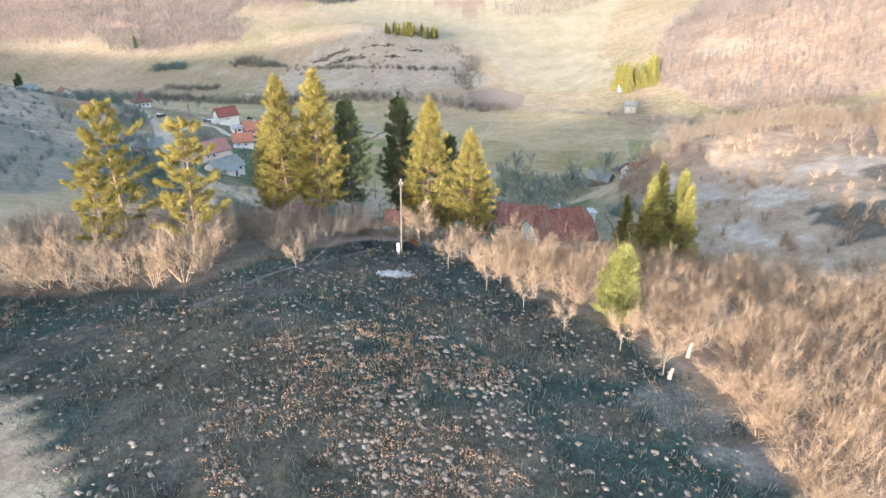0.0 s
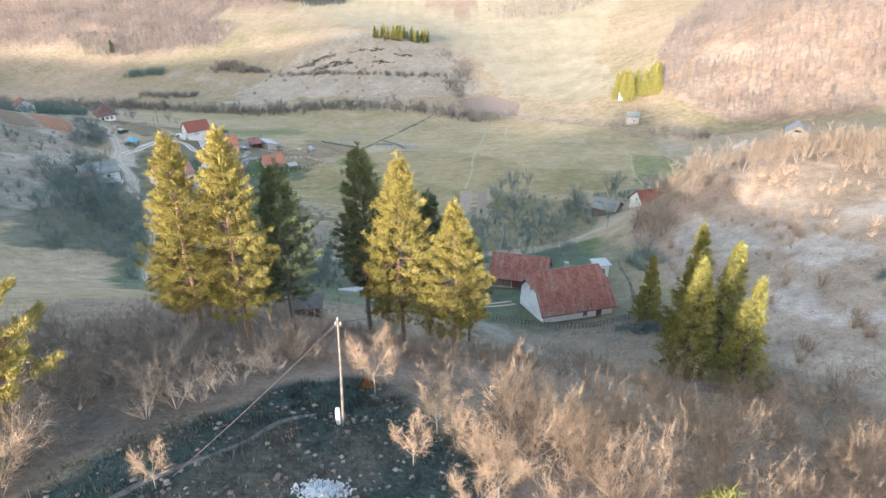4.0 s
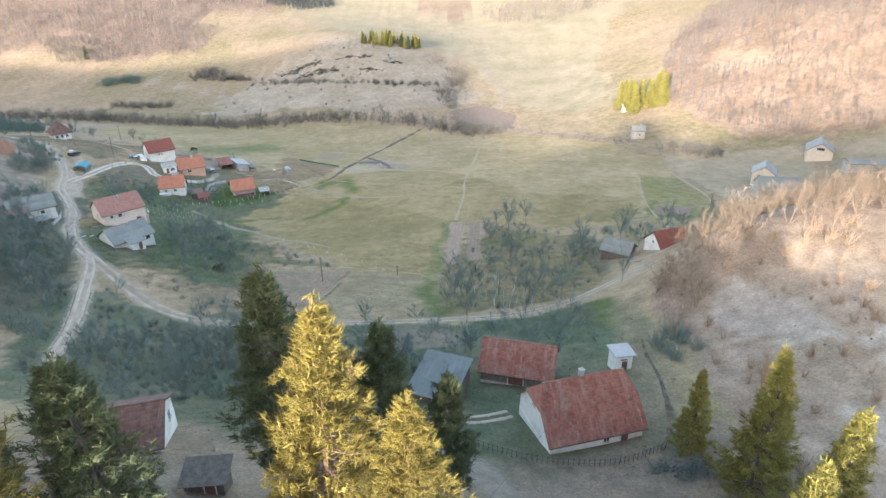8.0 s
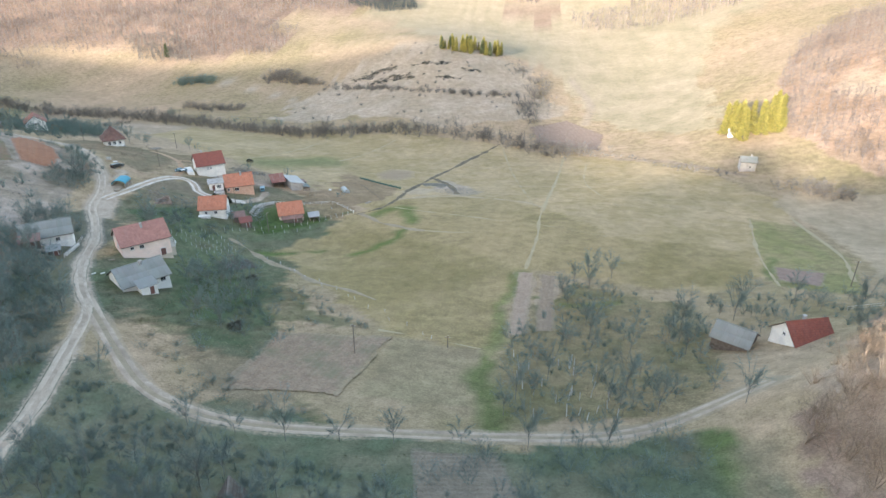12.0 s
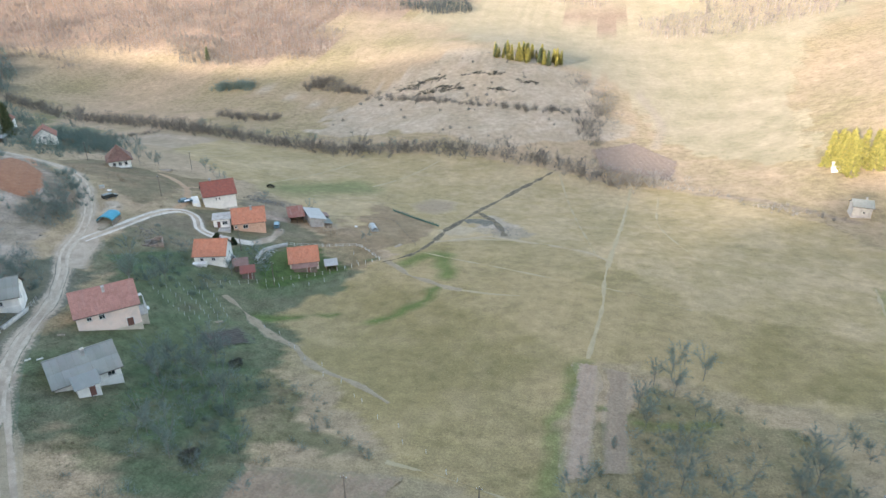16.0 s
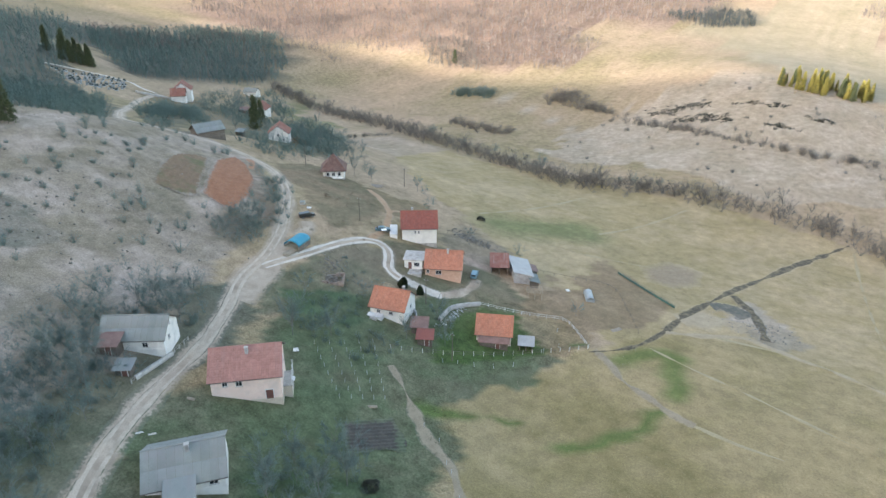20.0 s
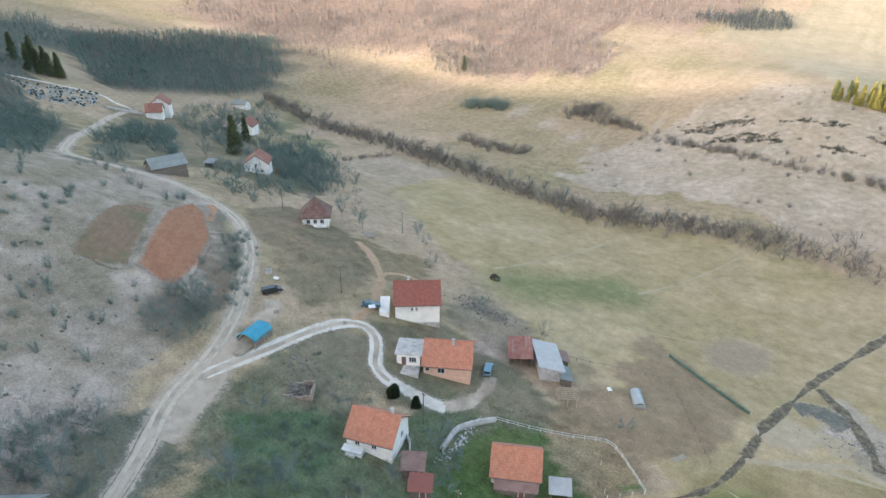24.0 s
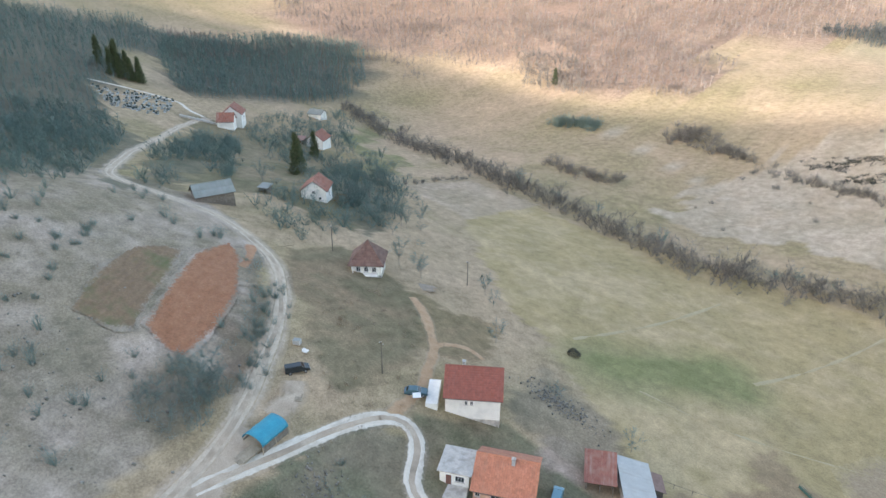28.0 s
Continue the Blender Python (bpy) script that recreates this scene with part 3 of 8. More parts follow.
    lay(SCORCHED, (0.045, 0.057, 0.05), 0.8, (0.095, 0.08, 0.06), soft=True)
    lay(ASH, (0.19, 0.185, 0.175), 0.75, (0.11, 0.12, 0.12))
    brown = inside(jx, jy, BURN) & (value_noise(x, y, 3.2, 21) * 0.6 + value_noise(x, y, 9, 22) * 0.5 > 0.62)
    col[brown] = (0.08, 0.074, 0.062)
    lay([(-24, 352), (-10, 340), (-4, 328), (-14, 324), (-26, 334)], (0.40, 0.35, 0.28), 0.7, (0.28, 0.25, 0.19))
    lay([(-94, 315), (-90, 319), (-84.5, 310), (-88, 305.5)], (0.40, 0.31, 0.24), 0.8, (0.30, 0.23, 0.17))
    lay([(-160, 293), (-142, 282.5), (-129, 276.5), (-128, 271.5), (-139, 275), (-155, 287)], (0.17, 0.125, 0.085), 0.75, (0.20, 0.165, 0.115))
    lay([(-108, 332), (-88, 330), (-76, 322), (-86, 312), (-104, 316)], (0.22, 0.19, 0.13), 0.7, (0.16, 0.14, 0.1))
    # lusher strips: a spring line across the meadow, a green headland, wet patches by the village
    for line, wide, c in (([(-39, 260), (-33, 265), (-28, 271), (-25.5, 278)], 1.5, (0.10, 0.15, 0.04)), ([(-30, 303), (-27.5, 297), (-25.5, 287)], 3.4, (0.115, 0.16, 0.045)), ([(6, 170), (5, 182), (5, 196)], 3.2, C_LUSH), ([(4, 196), (8, 225), (12, 246)], 1.8, (0.17, 0.19, 0.07)), ([(-64, 251.5), (-59.5, 253.3), (-54.7, 256)], 2.2, (0.085, 0.135, 0.035)), ([(-51.8, 259.9), (-47.9, 262)], 1.2, (0.10, 0.14, 0.04)), ([(-39.5, 293), (-34, 300)], 3.2, (0.12, 0.155, 0.045)), ([(-100, 348), (-90, 356), (-80, 368)], 11.0, (0.165, 0.185, 0.075)), ([(84, 262), (79, 246)], 1.2, (0.13, 0.16, 0.055)), ([(15, 232), (22, 228), (34, 232)], 1.2, (0.12, 0.15, 0.05)), ([(37, 150), (39, 165)], 3.0, C_LUSH)):
        d = near_line(jx, jy, line)
        f = np.clip(1.4 - d / wide, 0, 1)[..., None] * 0.85
        col = col * (1 - f) + np.array(c) * f
    for line, wide, c in (([(60, 396), (82, 386), (108, 362)], 1.6, (0.27, 0.22, 0.16)), ([(-225, 560), (-150, 520), (-118, 500), (-60, 520)], 1.6, (0.36, 0.32, 0.24)), ([(48, 552), (56, 500), (50, 460)], 2.5, (0.33, 0.28, 0.2)), ([(10, 109.5), (20, 110), (28, 113), (35, 123)], 2.2, (0.20, 0.17, 0.115)), ([(36, 124), (39, 143), (42, 160)], 2.6, (0.23, 0.20, 0.125))):
        d = near_line(tight_x, tight_y, smooth_line(line, 6))
        f = np.clip(1.5 - d / wide, 0, 1)[..., None] * 0.8
        col = col * (1 - f) + np.array(c) * f
    grey = col @ np.array([0.3, 0.55, 0.15])
    warm = np.where(inside(x, y, BURN), 1.0, 1.06)[..., None]
    return (col * 0.98 + grey[..., None] * 0.02) * np.concatenate([warm, np.ones_like(warm), np.where(warm > 1, 1.06, 1.0)], -1)


def rankness(x, y):
    """How tufted the growth is: mown meadow lies smooth, rough pasture does not."""
    r = np.full(x.shape, 0.6)
    for poly, v in ((MEADOW, 0.45), (FAR_SLOPE, 0.35), (COPSE_HILL, 0.6), (ORCHARD, 0.75), (VILLAGE, 0.85), (RIGHT_FLAT, 0.4), (BURN, 1.0)):
        r[inside(x, y, poly)] = v
    return r


def axis_steps(fine0, fine1, step, low, high):
    """Even steps in the middle, growing outside."""
    mid = list(np.arange(fine0, fine1 + 0.01, step))
    a, b, s, q = [], [], step, step
    x = fine0
    while x > low:
        s *= 1.16
        x -= s
        a.append(x)
    x = fine1
    while x < high:
        q *= 1.16
        x += q
        b.append(x)
    return np.array(a[::-1] + mid + b)


gx, gy = axis_steps(-260, 150, 1.6, -2600, 2600), axis_steps(6, 470, 1.6, -2200, 3200)
GX, GY = np.meshgrid(gx, gy)
GZ = height(GX, GY)
nx, ny = len(gx), len(gy)
gi = np.arange(nx * ny).reshape(ny, nx)
gf = np.stack([gi[:-1, :-1], gi[:-1, 1:], gi[1:, 1:], gi[1:, :-1]], -1).reshape(-1, 4)
M_ground, _nt, _b = shader("winter_grass_and_soil")
_at = _nt.nodes.new("ShaderNodeAttribute")
_at.attribute_name = "cover"
_n1, _n2, _n3 = noise_node(_nt, 0.35, 6, 0.65), noise_node(_nt, 2.4, 6, 0.7), noise_node(_nt, 0.06, 4, 0.6)
_rank = _at.outputs["Alpha"]
_c = mix(_nt, "OVERLAY", _rank, _at.outputs["Color"], ramp(_nt, _n1, (0.3, (0.29, 0.29, 0.27)), (0.7, (0.72, 0.71, 0.69))))
_c = mix(_nt, "OVERLAY", _rank, _c, ramp(_nt, _n2, (0.3, (0.27, 0.27, 0.26)), (0.7, (0.74, 0.73, 0.71))))
_c = mix(_nt, "OVERLAY", 0.3, _c, ramp(_nt, _n3, (0.3, (0.3, 0.33, 0.28)), (0.7, (0.7, 0.67, 0.68))))
_n4 = noise_node(_nt, 7.0, 5, 0.75)
_c = mix(_nt, "OVERLAY", _rank, _c, ramp(_nt, _n4, (0.32, (0.30, 0.30, 0.29)), (0.68, (0.71, 0.70, 0.69))))
_nt.links.new(_c, _b.inputs["Base Color"])
_b.inputs["Roughness"].default_value = 0.95
_b.inputs["Specular IOR Level"].default_value = 0.15
bump(_nt, _b, _n2, 0.4, 0.2)
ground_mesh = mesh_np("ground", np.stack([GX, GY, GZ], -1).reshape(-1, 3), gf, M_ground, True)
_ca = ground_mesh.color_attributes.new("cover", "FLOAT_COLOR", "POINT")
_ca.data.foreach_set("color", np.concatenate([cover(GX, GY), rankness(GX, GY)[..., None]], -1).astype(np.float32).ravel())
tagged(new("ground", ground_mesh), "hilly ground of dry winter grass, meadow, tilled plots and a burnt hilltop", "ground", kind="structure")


# ---------------------------------------------------------------- roads
def covered(me, V, share):
    """Store the colour of the ground below and how much of it the surface hides."""
    V = np.asarray(V, float).reshape(-1, 3)
    a = me.color_attributes.new("cover", "FLOAT_COLOR", "POINT")
    a.data.foreach_set("color", np.concatenate([cover(V[:, 0], V[:, 1]), 0.5 * np.asarray(share, float).reshape(-1, 1)], -1).astype(np.float32).ravel())
    return me


def ribbon(name, line, width, material, label, lift=0.07, step=1.5, wobble=0.25, kind="structure", category="road", seed=0):
    """A track laid on the ground, its edge ragged, its middle a little crowned."""
    p = smooth_line(line, step)
    d = np.gradient(p, axis=0)
    d /= np.linalg.norm(d, axis=1, keepdims=True) + 1e-9
    side = np.stack([-d[:, 1], d[:, 0]], 1)
    w = width / 2 + wobble * (value_noise(p[:, 0], p[:, 1], 4, 11 + seed) - 0.5) * 2
    cols = []
    profile = ((-1.45, -0.06, 0.0), (-1, -0.03, 0.42), (-0.6, 0.0, 0.9), (-0.2, 0.03, 0.95), (0.2, 0.03, 0.95), (0.6, 0.0, 0.9), (1, -0.03, 0.42), (1.45, -0.06, 0.0))
    for k, crown, _ in profile:
        uneven = w * (1 + 0.22 * wobble * (value_noise(p[:, 0] + 50 * (k > 0), p[:, 1], 1.3, 15 + seed) - 0.5))
        q = p + side * (uneven * k)[:, None]
        cols.append(np.column_stack([q, height(q[:, 0], q[:, 1]) + lift + crown]))
    V = np.stack(cols, 1)
    n, k = V.shape[:2]
    i = np.arange(n * k).reshape(n, k)
    F = np.stack([i[:-1, 1:], i[:-1, :-1], i[1:, :-1], i[1:, 1:]], -1).reshape(-1, 4)
    me = covered(mesh_np(name, V.reshape(-1, 3), F, material, True), V, np.tile([h for _, _, h in profile], n))
    return tagged(new(name, me), label, category, kind=kind)


ROAD_MAIN = [(-84, 200), (-71, 187), (-54, 171), (-43, 165.5), (-35, 163.5), (-24, 163), (-8, 164.5), (9, 166.5), (18, 167.5), (28, 169.5), (36, 173), (47, 178.5), (54, 181)]
ROAD_UP = [(-76, 191.5), (-82, 198), (-88, 206), (-94, 216), (-101, 230), (-109, 242.5), (-116, 252), (-121, 264), (-126, 273), (-133, 282), (-144, 293), (-162, 304), (-177, 307), (-189, 306.8), (-198, 304), (-208, 299), (-218, 295.3), (-227, 295.3), (-240, 301), (-258, 311.5), (-269, 318), (-294, 336.5), (-322, 358.5), (-337, 375), (-344, 386)]
ROAD_LEFT = [(-77, 192), (-74, 187), (-63.7, 160.5), (-58.7, 145.6), (-51.4, 132.5), (-43.0, 122.7), (-36.2, 118.0), (-32.0, 116.7), (-28.7, 117.0), (-31, 119)]
M_verge = surface("worn_verge", (0.27, 0.21, 0.135), (0.36, 0.285, 0.19), 0.6, 6, 0.95, relief=0.5, fade=True)
ribbon("road_village", ROAD_UP, 3.5, M_gravel, "pale gravel village road winding past the houses", wobble=0.4)


def ruts(name, line, gauge, width, material, label, lift=0.085, wobble=0.12):
    """Two wheel tracks side by side, grass between them."""
    l = smooth_line(line, 2)
    d = np.gradient(l, axis=0)
    d /= np.linalg.norm(d, axis=1, keepdims=True)
    for k, off in enumerate((-gauge / 2, gauge / 2)):
        ribbon(name, (l + np.stack([-d[:, 1], d[:, 0]], 1) * off)[::2], width, material, label, lift, wobble=wobble, seed=k)


M_gravel_worn = surface("worn_gravel", (0.46, 0.36, 0.265), (0.55, 0.445, 0.34), 0.4, 7, 0.95, relief=0.4, stain=(0.38, 0.30, 0.22), stain_scale=0.3, fade=True)
ruts("road_wear", ROAD_UP, 1.5, 0.75, M_gravel_worn, "paler wheel wear on the gravel village road", lift=0.115, wobble=0.2)
ruts("road_wear", ROAD_LEFT, 1.4, 0.7, M_gravel_worn, "paler wheel wear on the gravel lane", lift=0.125, wobble=0.2)
ribbon("road_verge", ROAD_MAIN, 3.5, M_verge, "worn grass verge of the farm road", wobble=0.5, lift=0.05)
ruts("road_field", ROAD_MAIN, 1.7, 1.05, M_gravel, "pale gravel wheel track of the farm road")
ribbon("road_lower", ROAD_LEFT, 2.9, M_gravel, "gravel lane branching off between the trees", wobble=0.3, lift=0.08)
ribbon("road_widening", [(-110, 246), (-113, 253), (-116.3, 260), (-119, 266), (-122, 272)], 5.0, M_gravel, "gravel widening where the drive leaves the road", wobble=0.5, lift=0.075)
ribbon("road_widening", [(-122.5, 276), (-123.5, 281), (-126.5, 283.5)], 3.4, M_gravel, "gravel lay-by where the dark car stands", wobble=0.7, lift=0.065)
ribbon("driveway", [(-117, 266), (-116, 273), (-115, 282), (-113.5, 289), (-111.5, 293), (-108, 294), (-104.5, 291.5), (-102, 288), (-99.5, 285.5), (-95, 285), (-91.5, 285.5)], 2.7, M_gravel, "pale gravel bed of the drive", wobble=0.3, lift=0.06)
ruts("driveway", [(-117.5, 260), (-117, 266), (-116, 273), (-115, 282), (-113.5, 289), (-111.5, 293), (-108, 294), (-104.5, 291.5), (-102, 288), (-99.5, 285.5), (-95, 285), (-91.5, 285.5)], 1.75, 1.0, M_gravel_white, "white gravel wheel track leading to the houses", wobble=0.22)
ribbon("driveway", [(-96, 285), (-91, 285.8), (-86.5, 286.6), (-84.5, 287.5)], 2.9, M_gravel_white, "white gravel forecourt beside the clipped evergreens", wobble=0.4, lift=0.09)
ribbon("driveway", [(-86, 286.6), (-83.5, 289.5), (-82, 294), (-82, 299), (-83.2, 302.5)], 2.6, M_gravel, "trodden gravel yard path beside the brick house", wobble=0.5, lift=0.075)
M_soil_track = surface("bare_earth_track", (0.38, 0.225, 0.125), (0.48, 0.315, 0.19), 0.6, 7, 0.95, relief=0.5, fade=True)
ribbon("dirt_track", [(-112.5, 293), (-114, 301), (-119, 310), (-123, 315), (-132, 322), (-140, 326)], 1.7, M_soil_track, "worn earth track curving behind the white house", wobble=0.4)
ribbon("dirt_track", [(-121, 312.5), (-122.5, 317), (-119.5, 321.5), (-115, 322)], 1.3, M_soil_track, "faint earth track turning round the white house", wobble=0.3, lift=0.06)
M_soil_red = surface("red_earth_track", (0.34, 0.165, 0.09), (0.43, 0.24, 0.14), 0.6, 7, 0.95, relief=0.5, fade=True)
ribbon("dirt_track", [(-163, 296), (-167, 300.5), (-173, 305)], 2.2, M_soil_red, "red earth ramp from the road to the ploughed field", wobble=0.6)
M_earth_grey = surface("grey_earth_track", (0.20, 0.165, 0.12), (0.29, 0.245, 0.185), 0.6, 7, 0.95, relief=0.5, fade=True)
ribbon("dirt_track", [(4, 114), (7.5, 111.5), (11, 108), (14, 100), (16, 93), (18, 85), (19, 77), (21, 68)], 2.6, M_earth_grey, "earth track climbing the slope to the farm", wobble=0.4, step=0.9)
for _k, _line in enumerate(([(-20, 278.3), (-12, 277), (-4, 277)], [(-36, 303), (-25, 299.5), (-14, 296.4), (4.6, 290), (15, 287.4), (26, 283), (39, 277)], [(-30, 319), (-9, 322), (8, 318), (20, 309)], [(3, 416), (10, 360), (17, 308)], [(13, 249), (17, 275), (19, 299), (28, 358), (34, 402)], [(-20, 206), (-10, 205), (3, 202)], [(-110, 350), (-105, 366), (-100.5, 383), (-95, 408)], [(-74, 372), (-68, 386), (-62.7, 400), (-55.6, 421)], [(92, 305), (82, 268), (77, 239)], [(108, 311), (105, 269), (95, 240)], [(-90, 345), (-70, 349), (-45, 360)], [(48, 310), (40, 350), (44, 390)])):
    ribbon("field_edge", _line, (0.6, 0.4, 0.5, 0.4, 0.8, 0.4, 0.6, 0.6, 0.7, 1.0, 0.4, 0.4)[_k], M_dry, "strip of dry uncut grass along a field edge", wobble=0.35, lift=0.05, step=1.2, category="grass", seed=_k)
ribbon("field_path", [(-76.5, 256), (-72, 253.5), (-64.2, 247.8), (-58.1, 243.4), (-51.1, 240), (-43.3, 232.5), (-32.6, 228), (-24.3, 223)], 1.5, M_verge, "trodden field path between vegetable plots and meadow", wobble=0.8, lift=0.05, category="path")
M_mud = surface("dark_ditch_mud", (0.055, 0.045, 0.03), (0.16, 0.125, 0.075), 0.9, 1.6, 0.95, relief=0.9, depth=0.2, stain=(0.24, 0.185, 0.105), stain_scale=0.6, fade=True)
M_mud_wet = surface("wet_ditch_mud", (0.075, 0.075, 0.06), (0.17, 0.145, 0.10), 1.2, 2.0, 0.8, relief=0.9, depth=0.12, stain=(0.21, 0.175, 0.125), stain_scale=0.5, fade=True)
ribbon("ditch", [(1, 422), (-6, 408), (-13, 394), (-17, 384), (-20.8, 374), (-24, 365), (-26.9, 356), (-30.2, 342.5), (-32, 335), (-34, 324), (-35, 315)], 1.7, M_mud, "dark muddy drainage ditch across the meadow", wobble=0.9, category="ditch")
ribbon("ditch", [(-34.6, 318), (-36, 310), (-38.4, 302), (-42, 296.5), (-46.8, 291.8)], 0.7, M_mud, "narrow stony end of the ditch", wobble=0.5, category="ditch", lift=0.07)
ribbon("dirt_track", [(-46, 293.5), (-44.3, 292.6), (-40, 289.3), (-36.9, 286), (-33.5, 284.2), (-29.8, 282.6), (-24.4, 279.6), (-19.8, 278.3)], 1.3, M_verge, "worn earth track leading into the meadow", wobble=0.6, lift=0.06)
ribbon("ditch", [(-25.5, 354), (-21.8, 348.5), (-18.4, 343.3), (-15.2, 334), (-13.4, 327)], 2.2, M_mud, "dark muddy side arm of the ditch", wobble=0.9, category="ditch", lift=0.08)
ribbon("ditch", [(-29.5, 341), (-26, 343), (-22, 342), (-19, 340.5)], 6.5, M_mud_wet, "wet dark mud flat between the two ditches", wobble=1.6, category="ditch", lift=0.05)
M_silt = surface("pale_dug_silt", (0.35, 0.265, 0.165), (0.45, 0.35, 0.225), 0.5, 5, 0.95, relief=0.6, depth=0.06, fade=True)
ribbon("spoil", [(-34, 324), (-31, 327), (-26.5, 331), (-22, 332), (-18, 331)], 7.0, M_silt, "pale dug spoil spread beside the ditch", wobble=2.0, category="soil", lift=0.06)
ribbon("spoil", [(-35, 314), (-30, 316.5), (-25, 320), (-18, 325), (-12, 323.5), (-4, 321), (5, 318.5), (15, 313.6), (20.5, 306)], 1.1, M_silt, "narrow pale bank of dug earth", wobble=0.8, category="soil", lift=0.07)
M_ash = surface("trodden_ash", (0.085, 0.08, 0.072), (0.17, 0.155, 0.14), 1.0, 8, 0.95, relief=0.5, fade=True)
ribbon("trodden_path", [(-20.6, 44.2), (-19.2, 46.2), (-16.4, 51.6), (-13.8, 54.6), (-10.5, 57.4), (-8.6, 60.4), (-6.5, 61.5)], 0.3, M_ash, "thin trodden ash path along the edge of the burn", wobble=0.16, category="path", step=0.7, lift=0.06)
ribbon("trench", [(40, 143), (38.5, 136), (38, 130), (37, 124), (35.5, 118), (32.5, 112.5)], 0.55, M_mud, "narrow dark trench past the farmhouse", wobble=0.2, category="ditch", step=0.8)


# ---------------------------------------------------------------- tilled plots
def field(name, poly, turn, gap, low, high, label, deep=0.14, step=0.0, lift=0.03, green=None, soft_edge=2.0):
    """A tilled plot laid on the ground: furrows along its turn, a crumbly edge."""
    c, s = math.cos(radians(turn)), math.sin(radians(turn))
    step = step or gap / 6
    p = np.array(poly, float)
    u, v = p @ np.array([c, s]), p @ np.array([-s, c])
    U, W = np.meshgrid(np.arange(u.min() - 1, u.max() + 1, step * 1.3), np.arange(v.min() - 1, v.max() + 1, step))
    X, Y = c * U - s * W, s * U + c * W
    keep = inside(X + 0.7 * (value_noise(X, Y, 1.3, 31) - 0.5) + 2.2 * (value_noise(X, Y, 6, 35) - 0.5), Y + 0.7 * (value_noise(X, Y, 1.3, 32) - 0.5) + 2.2 * (value_noise(X, Y, 6, 36) - 0.5), poly)
    Z = height(X, Y) + lift + deep * np.sin(math.tau * W / gap + 0.6 * value_noise(X, Y, 6, 33)) * 0.5 + deep + 1.1 * deep * (value_noise(X, Y, 0.8, 34) - 0.5)
    n, k = X.shape
    i = np.arange(n * k).reshape(n, k)
    q = keep[:-1, :-1] & keep[1:, :-1] & keep[:-1, 1:] & keep[1:, 1:]
    F = np.stack([i[:-1, :-1], i[:-1, 1:], i[1:, 1:], i[1:, :-1]], -1)[q]
    m = surface(name + "_tilth", low, high, 0.5, 2.2, 0.95, relief=0.9, depth=0.15, stain=green, stain_scale=0.12, fade=True)
    P = np.stack([X, Y, Z], -1).reshape(-1, 3)
    share = np.clip(near_line(P[:, 0], P[:, 1], list(poly) + [poly[0]]) / soft_edge, 0, 0.95)
    return tagged(new(name, covered(mesh_np(name, P, F, m, True), P, share)), label, "field", kind="structure")


field("red_field", RED_FIELD, 128, 1.9, (0.27, 0.112, 0.055), (0.36, 0.165, 0.088), "freshly ploughed red earth field")
field("brown_field", BROWN_FIELD, 128, 1.4, (0.185, 0.118, 0.07), (0.24, 0.155, 0.092), "brown tilled field beside the red one", green=(0.125, 0.13, 0.055))
field("stubble_field", STUBBLE, 82, 1.2, (0.24, 0.165, 0.108), (0.35, 0.25, 0.165), "rough tilled stubble plot in the meadow", green=(0.20, 0.175, 0.10))
field("garden_plot", [(-71, 234.5), (-65.5, 243.8), (-59, 236.8), (-64.8, 228.9)], 60, 0.9, (0.06, 0.052, 0.042), (0.10, 0.085, 0.066), "dark dug vegetable bed below the houses")
field("garden_plot", [(10.5, 248), (15.8, 247.3), (13.0, 211), (8, 208)], 84, 1.1, (0.31, 0.22, 0.15), (0.40, 0.295, 0.21), "pale bare vegetable plot above the orchard", deep=0.06)
field("garden_plot", [(16.6, 247), (22, 246), (19.5, 213), (14.2, 212)], 84, 1.1, (0.25, 0.18, 0.12), (0.33, 0.245, 0.165), "pale brown vegetable plot above the orchard", deep=0.06)
field("garden_plot", [(77.5, 244), (86, 236), (93, 249), (81.5, 256)], 15, 1.0, (0.25, 0.165, 0.125), (0.33, 0.23, 0.175), "pinkish tilled bed in a green plot", deep=0.1)
field("garden_plot", [(-6, 161), (8, 160.5), (12, 148), (-3, 146)], 10, 1.2, (0.19, 0.15, 0.105), (0.25, 0.205, 0.145), "grey-brown plot below the farm road", deep=0.06)
field("hill_field", HILL_FIELD, 105, 2.4, (0.23, 0.16, 0.115), (0.30, 0.215, 0.16), "brown furrowed field at the foot of the hill", step=0.5)
field("yard_patch", [(-54, 354), (-48, 368), (-36, 367), (-34, 354), (-41, 344), (-50, 345)], 30, 2.5, (0.285, 0.205, 0.125), (0.345, 0.255, 0.16), "bare brown patch in the paddock", deep=0.03, soft_edge=6.0)


